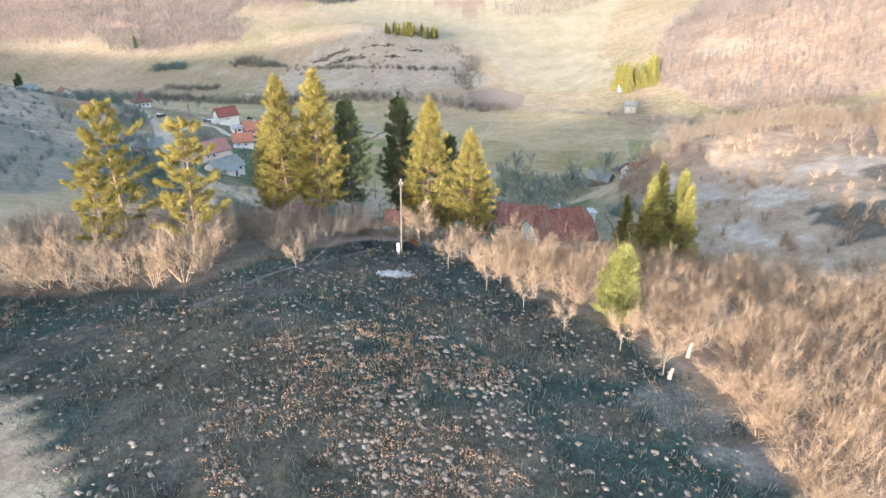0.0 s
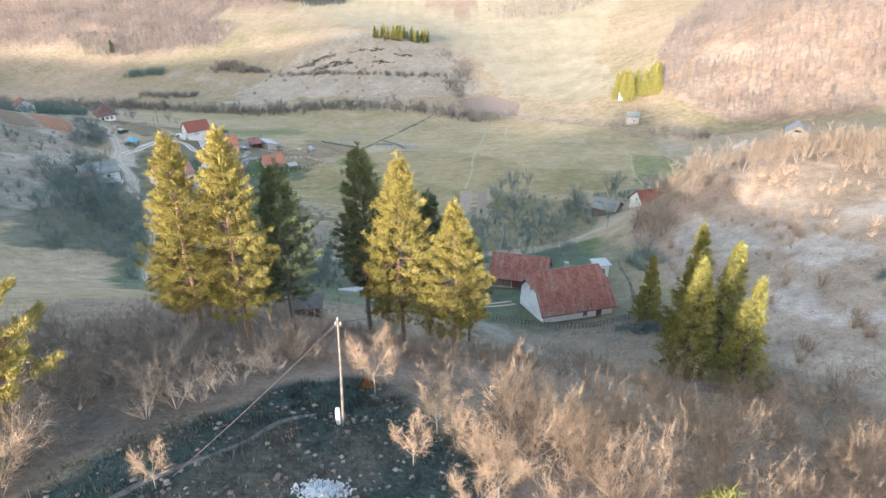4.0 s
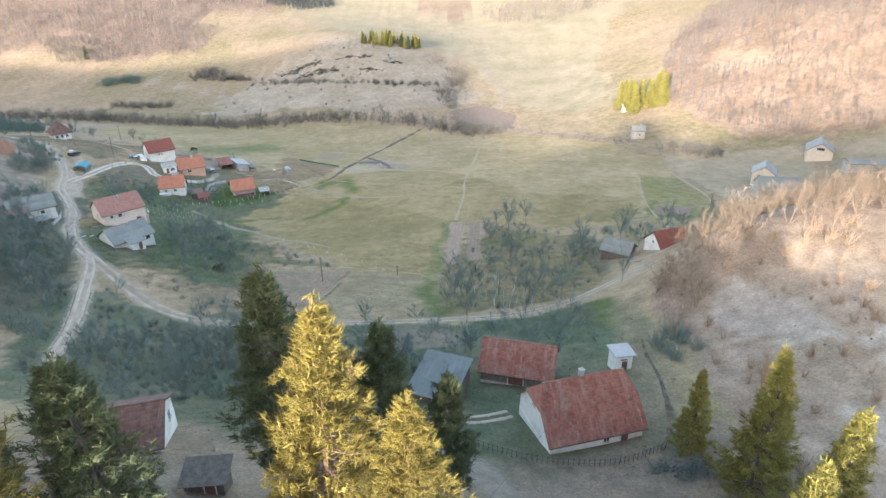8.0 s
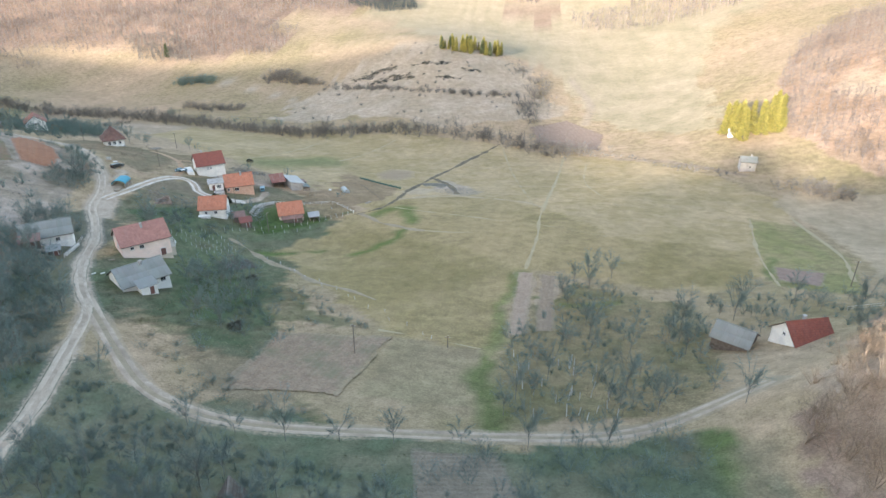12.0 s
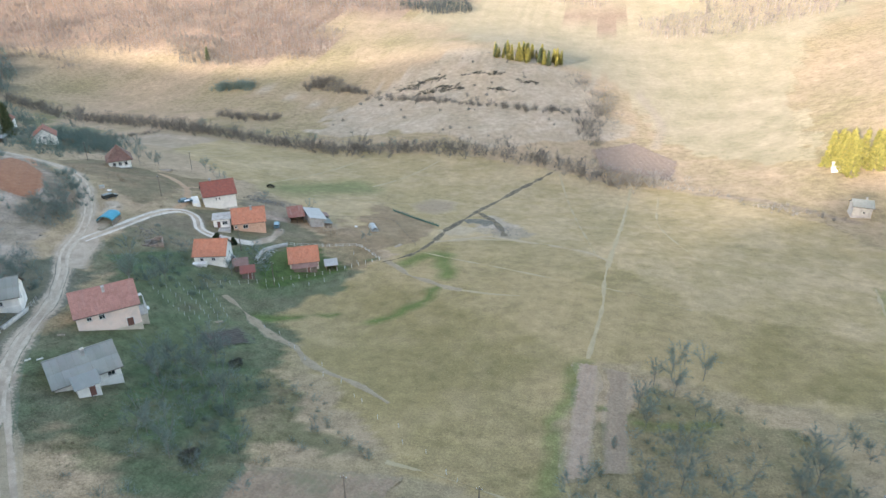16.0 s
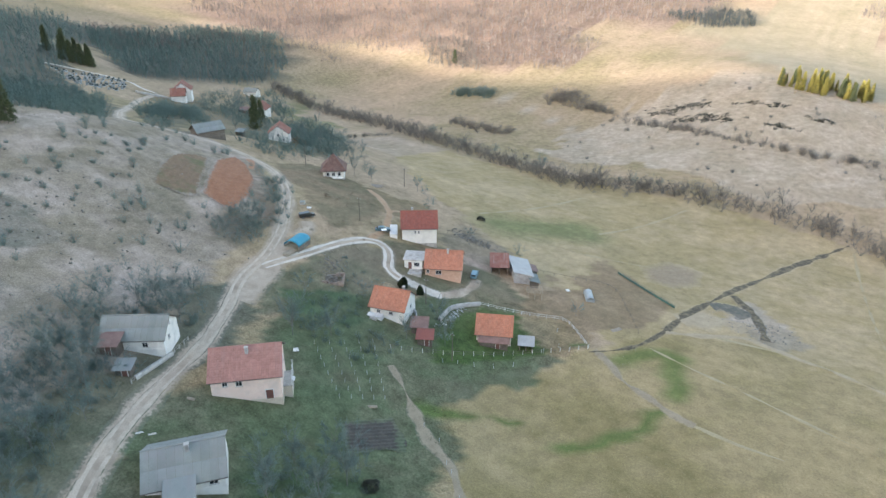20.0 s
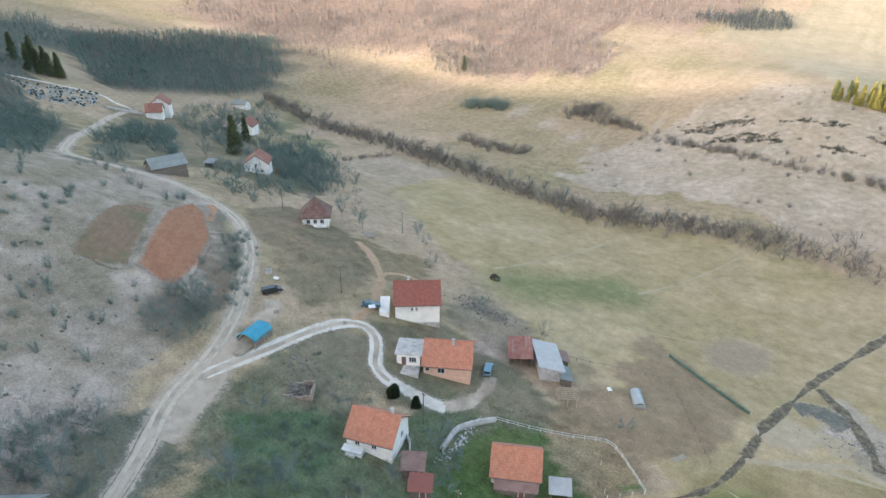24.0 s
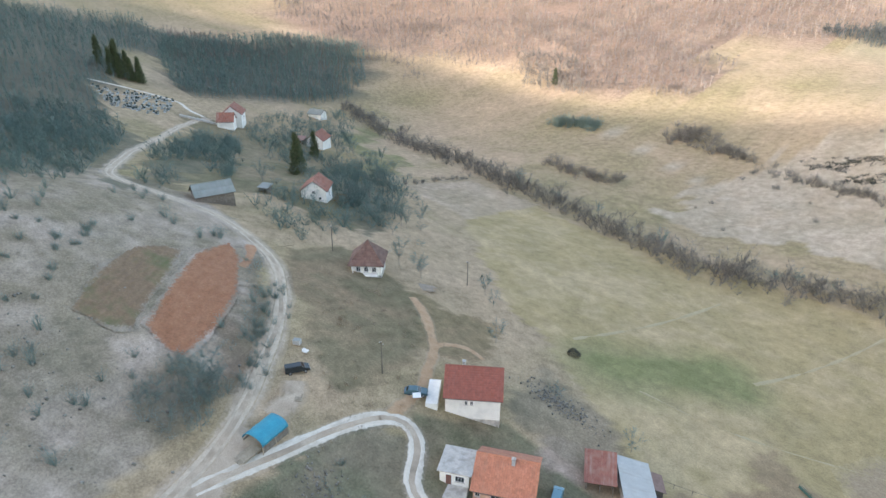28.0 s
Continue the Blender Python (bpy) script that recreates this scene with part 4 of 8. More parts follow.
# ---------------------------------------------------------------- buildings
def roof_slope(L, run, rise, thick, course, z_eave, y_eave, sign, hip=0.0, hip_from=0.55):
    """One side of a pitched roof in overlapping courses of tiles, or of long sheets. hip: metres by which the ridge end is cut back above hip_from."""
    wide = course * 0.9 if course < 0.55 else 1.05
    n = max(2, int(math.hypot(run, rise) / (course if course < 0.55 else 2.4)))
    m = max(4, int(L / wide))
    V, F = [], []
    random.seed(int(L * 100 + run * 10))
    for i in range(n):
        t0, t1 = i / n, min(1.0, (i + 1 + 0.25 / (1 if course < 0.55 else 4)) / n)
        for j in range(m):
            a0, a1 = -L / 2 + L * j / m, -L / 2 + L * (j + 1) / m
            lift = 0.018 * random.random()
            end0 = L / 2 - hip * max(0.0, (t0 - hip_from) / (1 - hip_from))
            end1 = L / 2 - hip * max(0.0, (t1 - hip_from) / (1 - hip_from))
            b0, b1 = max(a0, -end0), min(a1, end0)
            c0, c1 = max(a0, -end1), min(a1, end1)
            if b1 - b0 < 0.03:
                continue
            if c1 < c0:
                c0 = c1 = min(max((a0 + a1) / 2, -end1), end1)
            k = len(V)
            for tt, up, e0, e1 in ((t0, thick * 0.7, b0, b1), (t1, 0.0, c0, c1)):
                y, z = y_eave - sign * run * tt, z_eave + rise * tt
                V += [(e0 + 0.008, y, z + thick + up + lift), (e1 - 0.008, y, z + thick + up + lift)]
            V += [(b0 + 0.008, y_eave - sign * run * t0, z_eave + rise * t0 + thick * 0.2), (b1 - 0.008, y_eave - sign * run * t0, z_eave + rise * t0 + thick * 0.2)]
            F += [(k, k + 1, k + 3, k + 2), (k + 4, k + 5, k + 1, k)] if sign > 0 else [(k + 1, k, k + 2, k + 3), (k + 5, k + 4, k, k + 1)]
    return V, F


def window(parent, x, y, z, w, h, face, axis="y", bars=1, frame_material=None):
    """A window set in a wall that faces +-y or +-x: reveal, frame, pane, sill."""
    fm = frame_material or M_frame
    t = 0.07

    def at(a0, a1, b0, b1, c0, c1):
        lo, hi = sorted((face * b0, face * b1))
        if axis == "y":
            return (x + a0, x + a1, y + lo, y + hi, z + c0, z + c1)
        return (x + lo, x + hi, y + a0, y + a1, z + c0, z + c1)

    bm = bmesh.new()
    add_box(bm, *at(-w / 2, -w / 2 + t, -0.05, 0.05, 0, h))
    add_box(bm, *at(w / 2 - t, w / 2, -0.05, 0.05, 0, h))
    add_box(bm, *at(-w / 2 + t, w / 2 - t, -0.05, 0.05, 0, t))
    add_box(bm, *at(-w / 2 + t, w / 2 - t, -0.05, 0.05, h - t, h))
    for k in range(bars):
        c = -w / 2 + w * (k + 1) / (bars + 1)
        add_box(bm, *at(c - 0.03, c + 0.03, -0.04, 0.045, t, h - t))
    win = part("window", bm, fm, parent)
    part("pane", box(*at(-w / 2 + t * 0.5, w / 2 - t * 0.5, 0.004, 0.02, t * 0.5, h - t * 0.5)), M_glass, win)
    part("sill", box(*at(-w / 2 - 0.08, w / 2 + 0.08, 0.0, 0.14, -0.07, -0.005)), M_concrete, win)
    return win


def door(parent, x, y, z, w, h, face, axis="y", material=None):
    def at(a0, a1, b0, b1, c0, c1):
        lo, hi = sorted((face * b0, face * b1))
        return (x + a0, x + a1, y + lo, y + hi, z + c0, z + c1) if axis == "y" else (x + lo, x + hi, y + a0, y + a1, z + c0, z + c1)
    d = part("door", box(*at(-w / 2, w / 2, 0.0, 0.06, 0, h), bevel=0.015), material or M_door, parent)
    part("door_frame", add_box(add_box(box(*at(-w / 2 - 0.09, -w / 2, 0, 0.09, 0, h)), *at(w / 2, w / 2 + 0.09, 0, 0.09, 0, h)), *at(-w / 2 - 0.09, w / 2 + 0.09, 0, 0.09, h, h + 0.09)), M_frame, d)
    part("handle", box(*at(w / 2 - 0.16, w / 2 - 0.1, 0.06, 0.12, h * 0.48, h * 0.5)), M_trim_dark, d)
    return d


def gabled(name, x, y, turn, L, W, wall, rise, wall_m, roof_m, label, over=0.55, over_x=0.45, course=0.42, chimneys=((0.15, 0.2),), windows=(), doors=(), hip=0.0, base_m=None, base_h=0.6, drop=0.0, upper_m=None, category="house", gable_m=None):
    """A house with a pitched roof along its local x."""
    c, s = math.cos(radians(turn)), math.sin(radians(turn))
    zs = [ground(x + c * a - s * b, y + s * a + c * b) for a in (-L / 2, L / 2) for b in (-W / 2, W / 2)]
    z = min(zs) * 0.5 + max(zs) * 0.5 + drop
    deep = min(zs) - z - 0.8
    h = thing(name, x, y, z, turn, label, category)
    part("foundation", box(-L / 2 - 0.06, L / 2 + 0.06, -W / 2 - 0.06, W / 2 + 0.06, deep, base_h, bevel=0.03), base_m or wall_m, h)
    bm = bmesh.new()
    add_box(bm, -L / 2, L / 2, -W / 2, W / 2, base_h + 0.002, wall)
    part("wall", bm, wall_m, h)
    k = rise * (1 - over * 0)
    for sx in (-1, 1):
        bm = bmesh.new()
        x0, x1 = sorted((sx * L / 2, sx * (L / 2 - 0.25)))
        top = k * (1 - 0.5 * (hip > 0))
        cut = W / 2 * (1 - top / k)
        prof = [(-W / 2, wall), (W / 2, wall)] + ([(cut, wall + top), (-cut, wall + top)] if hip else [(0, wall + k)])
        f0 = [bm.verts.new((x0, yy, zz)) for yy, zz in prof]
        f1 = [bm.verts.new((x1, yy, zz)) for yy, zz in prof]
        n = len(prof)
        bm.faces.new(f0[::-1]), bm.faces.new(f1)
        for i in range(n):
            bm.faces.new((f0[i], f0[(i + 1) % n], f1[(i + 1) % n], f1[i]))
        part("gable", bm, gable_m or upper_m or wall_m, h)
    slope = rise / (W / 2)
    ez = wall - over * slope
    for sign in (1, -1):
        V, F = roof_slope(L + 2 * over_x, W / 2 + over, rise + over * slope, 0.07, course, ez, sign * (W / 2 + over), sign, hip)
        part_np("roof_tiles", V, F, roof_m, h)
        bm = bmesh.new()
        a = L / 2 + over_x - 0.03
        y0, y1 = sign * (W / 2 + over - 0.03), 0.0
        ym, zm = y0 + (y1 - y0) * 0.55, ez + (wall + rise - ez) * 0.55
        q = [(-a, y0, ez + 0.02), (a, y0, ez + 0.02), (a, ym, zm + 0.02), (a - hip, y1, wall + rise + 0.02), (-a + hip, y1, wall + rise + 0.02), (-a, ym, zm + 0.02)]
        vv = [bm.verts.new(p) for p in q + [(px, py, pz - 0.12) for px, py, pz in q]]
        bm.faces.new(vv[:6]), bm.faces.new(vv[11:5:-1])
        for i in range(6):
            bm.faces.new((vv[i], vv[(i + 1) % 6], vv[(i + 1) % 6 + 6], vv[i + 6]))
        bmesh.ops.recalc_face_normals(bm, faces=bm.faces)
        part("roof_deck", bm, M_wood_old, h)
        V, F = tube([(-a, sign * (W / 2 + over + 0.06), ez + 0.03), (a, sign * (W / 2 + over + 0.06), ez + 0.03)], (0.07, 0.07), 6)
        part_np("gutter", V, F, M_trim_dark, h)
    if hip:
        for sx in (-1, 1):
            a = L / 2 + over_x
            zt, zb = wall + rise + 0.12, ez + (rise + over * slope) * 0.55 + 0.1
            yb = (W / 2 + over) * 0.45 + 0.05
            part("hip", prism_hip(sx * a, sx * (a - hip), yb, zb, zt), roof_m, h)
    V, F = tube([(-L / 2 - over_x + hip, 0, wall + rise + 0.1), (L / 2 + over_x - hip, 0, wall + rise + 0.1)], (0.13, 0.13), 6)
    part_np("ridge_cap", V, F, roof_m, h)
    for cx, cy in chimneys:
        xx, yy = cx * L, cy * W
        zz = wall + rise * (1 - abs(yy) / (W / 2))
        ch = part("chimney", box(xx - 0.28, xx + 0.28, yy - 0.28, yy + 0.28, zz - 0.5, zz + 1.15, bevel=0.02), M_plaster_grey, h)
        part("chimney_cap", box(xx - 0.36, xx + 0.36, yy - 0.36, yy + 0.36, zz + 1.152, zz + 1.25, bevel=0.02), M_concrete, ch)
    for side, u, zz, w, hh in windows:
        if side in "SN":
            f = -1 if side == "S" else 1
            window(h, u * L, f * (W / 2 + 0.01), zz, w, hh, f)
        else:
            f = -1 if side == "W" else 1
            window(h, f * (L / 2 + 0.01), u * W, zz, w, hh, f, "x")
    for side, u, zz, w, hh in doors:
        if side in "SN":
            f = -1 if side == "S" else 1
            door(h, u * L, f * (W / 2), zz, w, hh, f)
        else:
            f = -1 if side == "W" else 1
            door(h, f * (L / 2), u * W, zz, w, hh, f, "x")
    return h


def prism_hip(x_out, x_in, yb, zb, zt):
    """The small sloping end of a half-hipped roof."""
    bm = bmesh.new()
    a, b, c = (x_out, -yb, zb), (x_out, yb, zb), (x_in, 0, zt)
    vs = [bm.verts.new(p) for p in (a, b, c)] + [bm.verts.new((p[0], p[1], p[2] - 0.15)) for p in (a, b, c)]
    for f in ((0, 1, 2), (5, 4, 3), (0, 3, 4, 1), (1, 4, 5, 2), (2, 5, 3, 0)):
        bm.faces.new([vs[i] for i in f])
    bmesh.ops.recalc_face_normals(bm, faces=bm.faces)
    return bm


gabled("house", -87, 229.2, 44, 11.5, 9.2, 5.0, 3.2, M_plaster_pink, M_tile_pink, "two-storey pink rendered house with faded rose tile roof", windows=(("S", -0.3, 3.4, 0.9, 0.8), ("S", -0.1, 3.2, 1.1, 1.0), ("W", 0.0, 3.2, 1.0, 1.1), ("E", -0.2, 3.2, 1.0, 1.1), ("E", 0.2, 3.2, 1.0, 1.1)), doors=(("S", 0.32, 0.0, 1.2, 1.9),), base_h=0.1, base_m=M_plaster_tan, chimneys=((0.02, -0.12),))
gabled("house", -75.4, 208.3, 51, 10.2, 8.4, 2.7, 2.6, M_plaster_white, M_sheet_grey, "low white house under grey weathered sheet roof", over=0.7, course=0.6, windows=(("S", 0.35, 1.0, 1.2, 1.1), ("E", 0.0, 1.0, 1.2, 1.2)), doors=(("S", 0.05, 0.1, 1.0, 2.0),), chimneys=((0.05, -0.1),))
gabled("house", -107.4, 222.3, 37, 10.9, 7.2, 2.9, 2.5, M_plaster_white, M_sheet_grey, "long low house with grey sheet roof beside the road", course=0.6, windows=(("E", -0.15, 1.2, 0.8, 0.9), ("E", 0.0, 3.6, 0.6, 0.7), ("S", 0.2, 1.0, 1.0, 1.0)), chimneys=())
gabled("house", -107.0, 309, 37, 9.9, 8.8, 5.0, 3.3, M_plaster_white, M_tile_red, "white two-storey house with dark red tile roof", windows=(("S", -0.12, 3.1, 0.55, 0.9), ("S", -0.02, 3.1, 0.55, 0.9), ("E", 0.0, 3.0, 1.0, 1.1), ("W", 0.0, 3.0, 1.0, 1.1)), chimneys=((-0.2, 0.05),), base_m=M_concrete, base_h=0.05)
gabled("house", -91.2, 298.6, 28, 9.4, 9.0, 3.3, 3.0, M_brick, M_tile_orange, "unrendered brick house with bright orange tile roof", windows=(("S", -0.12, 1.3, 1.5, 1.2), ("S", -0.42, 1.6, 0.8, 0.9), ("E", 0.0, 1.3, 1.2, 1.2)), chimneys=((0.1, -0.08),))
gabled("house", -88.3, 272.2, 16, 8.2, 7.6, 3.0, 2.9, M_plaster_white, M_tile_orange, "small white house with orange tile roof", windows=(("S", 0.12, 1.2, 1.0, 0.9), ("E", 0.1, 1.2, 0.9, 0.9), ("S", -0.25, 1.2, 0.9, 0.9)), chimneys=((0.3, 0.1),))
gabled("garage", -67.2, 283.7, 26, 7.9, 7.4, 2.3, 2.8, M_plaster_tan, M_tile_orange, "low outbuilding with orange tile roof in a fenced yard", chimneys=(), doors=(("S", -0.1, 0.0, 1.0, 1.9),), category="outbuilding")
gabled("barn", 24.0, 119.3, 14, 12.4, 9.8, 2.7, 4.9, M_plaster_white, M_tile_old, "white farmhouse with steep half-hipped old red tile roof", hip=1.1, over=0.5, course=0.36, windows=(("W", 0.05, 4.1, 0.9, 1.0), ("S", 0.1, 1.0, 0.8, 0.9)), doors=(("S", 0.3, 0.0, 1.0, 1.95),), chimneys=((-0.02, 0.02),), category="farmhouse")
gabled("barn", 18.3, 134.3, -16, 10.4, 7.2, 2.7, 3.0, M_wood_old, M_tile_old, "weathered timber barn with old red tile roof", course=0.36, chimneys=(), doors=(("S", 0.0, 0.0, 2.2, 2.2),), drop=0.4, base_m=M_concrete, category="barn")
gabled("barn", -9.0, 131.2, -5, 7.2, 6.6, 2.6, 2.2, M_wood_old, M_tile_orange, "timber barn with orange tile roof behind the pines", drop=-0.5, chimneys=(), category="barn")
gabled("house", -28.0, 107.2, 14, 10.2, 8.0, 2.5, 2.2, M_plaster_white, M_tile_brown, "white house with dark red-brown tile roof below the pines", windows=(("S", 0.1, 1.1, 1.0, 1.0), ("E", 0.2, 1.1, 1.0, 1.1)), drop=-0.6, chimneys=())
gabled("house", 65.2, 200, 16, 8.2, 7, 3.2, 3.0, M_plaster_white, M_tile_red, "white gabled house with red tile roof among trees", windows=(("W", 0.0, 3.2, 0.8, 0.8), ("S", 0.1, 1.0, 1.0, 1.0)), chimneys=((0.0, 0.1),), drop=-2.2)
gabled("shed", 54, 203, -35, 7, 6, 2.4, 2.0, M_wood_old, M_sheet_grey, "grey weathered timber shed", course=0.6, chimneys=(), category="shed")
gabled("house", 135, 287, 62, 9, 8, 5.0, 2.8, M_plaster_tan, M_sheet_pale, "two-storey pale house with gable towards the lane", windows=(("W", -0.2, 3.4, 1.0, 1.1), ("W", 0.2, 3.4, 1.0, 1.1), ("W", -0.2, 1.0, 1.0, 1.1), ("W", 0.2, 1.0, 1.0, 1.1)), chimneys=())
gabled("barn", 124, 257, -14, 13, 9, 3.4, 3.2, M_slat, M_sheet_grey, "big grey barn with timber slat gable", course=0.6, chimneys=(), category="barn")
gabled("house", 174, 317, 62, 11, 10, 4.0, 3.4, M_plaster_tan, M_sheet_pale, "large house with broad timber gable", chimneys=(), windows=(("W", 0, 4.2, 3.0, 1.2),))
gabled("barn", 177, 291, -8, 14, 6, 3.0, 1.0, M_plaster_grey, M_sheet_grey, "long low grey farm building", course=0.6, chimneys=(), category="barn")
# Grey plaster stands in for white walls partly in shade.
gabled("house", 111, 369, -8, 6.2, 5.6, 4.2, 1.6, M_plaster_grey, M_sheet_grey, "small white cottage, walls greyed for part shade, under grey roof", chimneys=((0.2, 0.1),), windows=(("S", 0.1, 1.4, 0.9, 1.0),))
gabled("shed", 116.5, 410, -12, 4.5, 3.5, 2.2, 1.0, M_plaster_white, M_sheet_pale, "tiny pale shed beside yellow-green conifers", chimneys=(), category="shed")
gabled("house", -204, 312.5, 75, 10, 6.5, 3.0, 2.2, M_wood_old, M_sheet_grey, "grey sheet-roofed barn at the road bend", course=0.6, chimneys=(), category="barn")
gabled("house", -208, 350, 130, 8.5, 8, 4.2, 3.0, M_plaster_white, M_tile_old, "white gabled house with old red roof among trees", windows=(("W", 0.0, 3.0, 0.9, 1.0), ("W", -0.25, 1.0, 0.9, 1.0), ("S", 0, 1.5, 1, 1)), chimneys=())
gabled("house", -299, 419, 120, 10, 8.5, 4.8, 3.2, M_plaster_white, M_tile_old, "distant white house with red roof behind spruces", chimneys=())
gabled("house", -337, 396, 140, 11.5, 9.5, 6.2, 3.8, M_plaster_white, M_tile_old, "large white house with red roof above the lane", windows=(("S", 0.1, 3.0, 1.0, 1.0), ("W", 0, 3.0, 1.0, 1.0)), chimneys=())
gabled("house", -330, 388, 50, 7.5, 7.5, 4.0, 3.2, M_plaster_white, M_tile_old, "lower white wing with gable and red roof", chimneys=())
gabled("house", -353, 459, 20, 9, 6, 3.0, 2.0, M_plaster_white, M_sheet_grey, "distant pale house at the field edge", chimneys=())


# ---------------------------------------------------------------- trees
def conifer(name, tall, crown_from, spread, shape, needles, bark, seed, label="", tiers=22, per_tier=5, tufts=9, needles_each=13, needle=0.36, fat=0.034, rise=0.12, curl=0.22, ragged=0.35, lean=0.0, side=0.26, girth=0.0115, bare=0.28):
    """Trunk, whorls of limbs that lift at their ends, and needle tufts on their side shoots, with gaps between the whorls."""
    rng = np.random.default_rng(seed)
    t = thing(name, 0, 0, 0, 0, label, "tree")
    bend = lambda z: np.array([lean * (z / tall) ** 2 + 0.12 * math.sin(z * 0.4 + seed), 0.12 * math.cos(z * 0.5 + seed), z])
    zs = np.linspace(-0.6, tall * 0.985, 12)
    V, F = tube([bend(z) for z in zs], [girth * tall * (1 - 0.93 * max(0, z) / tall) + 0.02 for z in zs], 7)
    part_np("trunk", V, F, bark, t, smooth=True)
    limb_parts, C, D = [], [], []
    for i in range(tiers):
        u = (i + 0.4 * rng.random()) / tiers
        z = tall * (crown_from + (0.965 - crown_from) * u)
        first, whorl = rng.random() * math.tau, 1 - 0.4 * ragged * rng.random()
        for k in range(per_tier):
            if rng.random() < 0.4 * ragged * (1 - u):
                continue
            reach = spread * shape(u) * whorl * (1 - ragged * rng.random()) + 0.18
            a = first + math.tau * k / per_tier + rng.normal(0, 0.22)
            d, lift = np.array([math.cos(a), math.sin(a), 0.0]), rise + 0.4 * u + rng.normal(0, 0.05)
            across = np.array([-d[1], d[0], 0.0])
            p0 = bend(z + rng.normal(0, 0.12))
            p1 = p0 + (d + np.array([0, 0, lift])) * reach * 0.5
            p2 = p0 + (d + np.array([0, 0, lift + curl])) * reach
            limb_parts.append(tube([p0, p1, p2], (0.03 + 0.012 * reach, 0.02 + 0.006 * reach, 0.008), 4))
            n = max(3, int(tufts * (reach / spread) ** 0.7 + 1))
            for j in range(n):
                q = bare + (1 - bare) * (j + rng.random()) / n
                c = p0 * (1 - q) ** 2 + 2 * p1 * q * (1 - q) + p2 * q * q
                off = rng.normal(0, 1) * side * reach * (1.15 - 0.75 * q)
                C.append(c + across * off + d * abs(off) * 0.3 + np.array([0, 0, rng.normal(0, 0.05)]))
                D.append(d + across * np.sign(off) * 0.5 + np.array([0, 0, 0.35 + lift]))
    C += [bend(tall * 0.985), bend(tall * 0.96), bend(tall * 0.94)]
    D += [np.array([0, 0, 1.0])] * 3
    V, F = join_quads(limb_parts)
    part_np("branching", V, F, bark, t)
    C, D = np.repeat(np.array(C), needles_each, 0), np.repeat(np.array(D), needles_each, 0)
    way = D * 0.75 + rng.normal(0, 0.62, D.shape)
    way /= np.linalg.norm(way, axis=1, keepdims=True)
    ln = needle * (0.6 + 0.8 * rng.random((len(C), 1)))
    C = C + rng.normal(0, 0.35 * needle, C.shape)
    V, F = spikes(C - way * ln * 0.3, C + way * ln, fat * (0.7 + 0.6 * rng.random(len(C))))
    part_np("crown", V, F, needles, t)
    return t


def put(ob, x, y, scale=1.0, turn=0.0, sink=0.0, label=""):
    """Stand a thing on the ground."""
    ob.scale = (scale,) * 3
    ob.matrix_basis = pose(x, y, ground(x, y) - sink, 0, 0, turn) @ Matrix.Diagonal((scale, scale, scale, 1))
    return tagged(ob, label) if label else ob


def another(ob, x, y, scale=1.0, turn=0.0, sink=0.0, label=""):
    c = copy_thing(ob, pose(x, y, ground(x, y) - sink, 0, 0, turn))
    return put(c, x, y, scale, turn, sink, label)


M_young_pine = foliage("young_pine_needles", (0.18, 0.185, 0.05), (0.32, 0.30, 0.10))
pine_shape = lambda u: max(0.10, (1 - u) ** 0.75 * (0.72 + 0.28 * min(1, u * 5)))
spruce_shape = lambda u: max(0.04, 1.02 - u)
dark_shape = lambda u: max(0.14, (1 - u) ** 0.62 * (0.62 + 0.38 * min(1, u * 4)))
arm_shape = lambda u: max(0.26, min(1.0, 1.35 * (1 - u) ** 0.6)) * (0.75 + 0.25 * math.sin(u * 23))
young_shape = lambda u: max(0.08, (1 - u) ** 0.85)
P1 = conifer("pine", 21, 0.2, 5.0, pine_shape, M_pine_sunlit, M_bark_pine, 1, "tall sunlit yellow-green pine with pale trunk", tiers=25, per_tier=6, tufts=17, needles_each=15, ragged=0.45)
P2 = conifer("pine", 18, 0.18, 5.0, pine_shape, M_pine_sunlit, M_bark_pine, 2, "broad sunlit pine with open whorled limbs", tiers=22, per_tier=6, tufts=17, needles_each=15, ragged=0.4, rise=0.02, curl=0.16)
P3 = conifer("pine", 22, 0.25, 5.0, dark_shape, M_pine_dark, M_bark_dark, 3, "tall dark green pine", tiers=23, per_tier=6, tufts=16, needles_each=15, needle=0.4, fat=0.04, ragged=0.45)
P4 = conifer("pine", 18, 0.2, 6.2, arm_shape, M_pine_sunlit, M_bark_pine, 9, "wide ragged sunlit pine with long bare arms", tiers=13, per_tier=5, tufts=30, needles_each=17, needle=0.4, ragged=0.62, rise=0.18, curl=0.12, side=0.22, lean=0.5, bare=0.5)
P5 = conifer("pine", 6, 0.08, 2.0, young_shape, M_young_pine, M_bark_pine, 12, "young light green pine at the burn's edge", tiers=12, per_tier=7, tufts=10, needles_each=15, needle=0.34, fat=0.026, ragged=0.4, rise=0.35, curl=0.3)
S1 = conifer("spruce", 14, 0.02, 3.6, spruce_shape, M_spruce_sunlit, M_bark_dark, 5, "dense spruce, sun yellow put into all its needles", tiers=22, per_tier=8, tufts=14, needles_each=11, needle=0.32, fat=0.04, ragged=0.36, rise=-0.25, curl=0.42, side=0.15)
S2 = conifer("spruce", 14, 0.03, 3.4, spruce_shape, M_spruce_sunlit, M_bark_dark, 6, "distant yellow-green conifer in a small stand", tiers=13, per_tier=6, tufts=5, needles_each=7, needle=0.8, fat=0.13, ragged=0.35, rise=-0.2, curl=0.3)
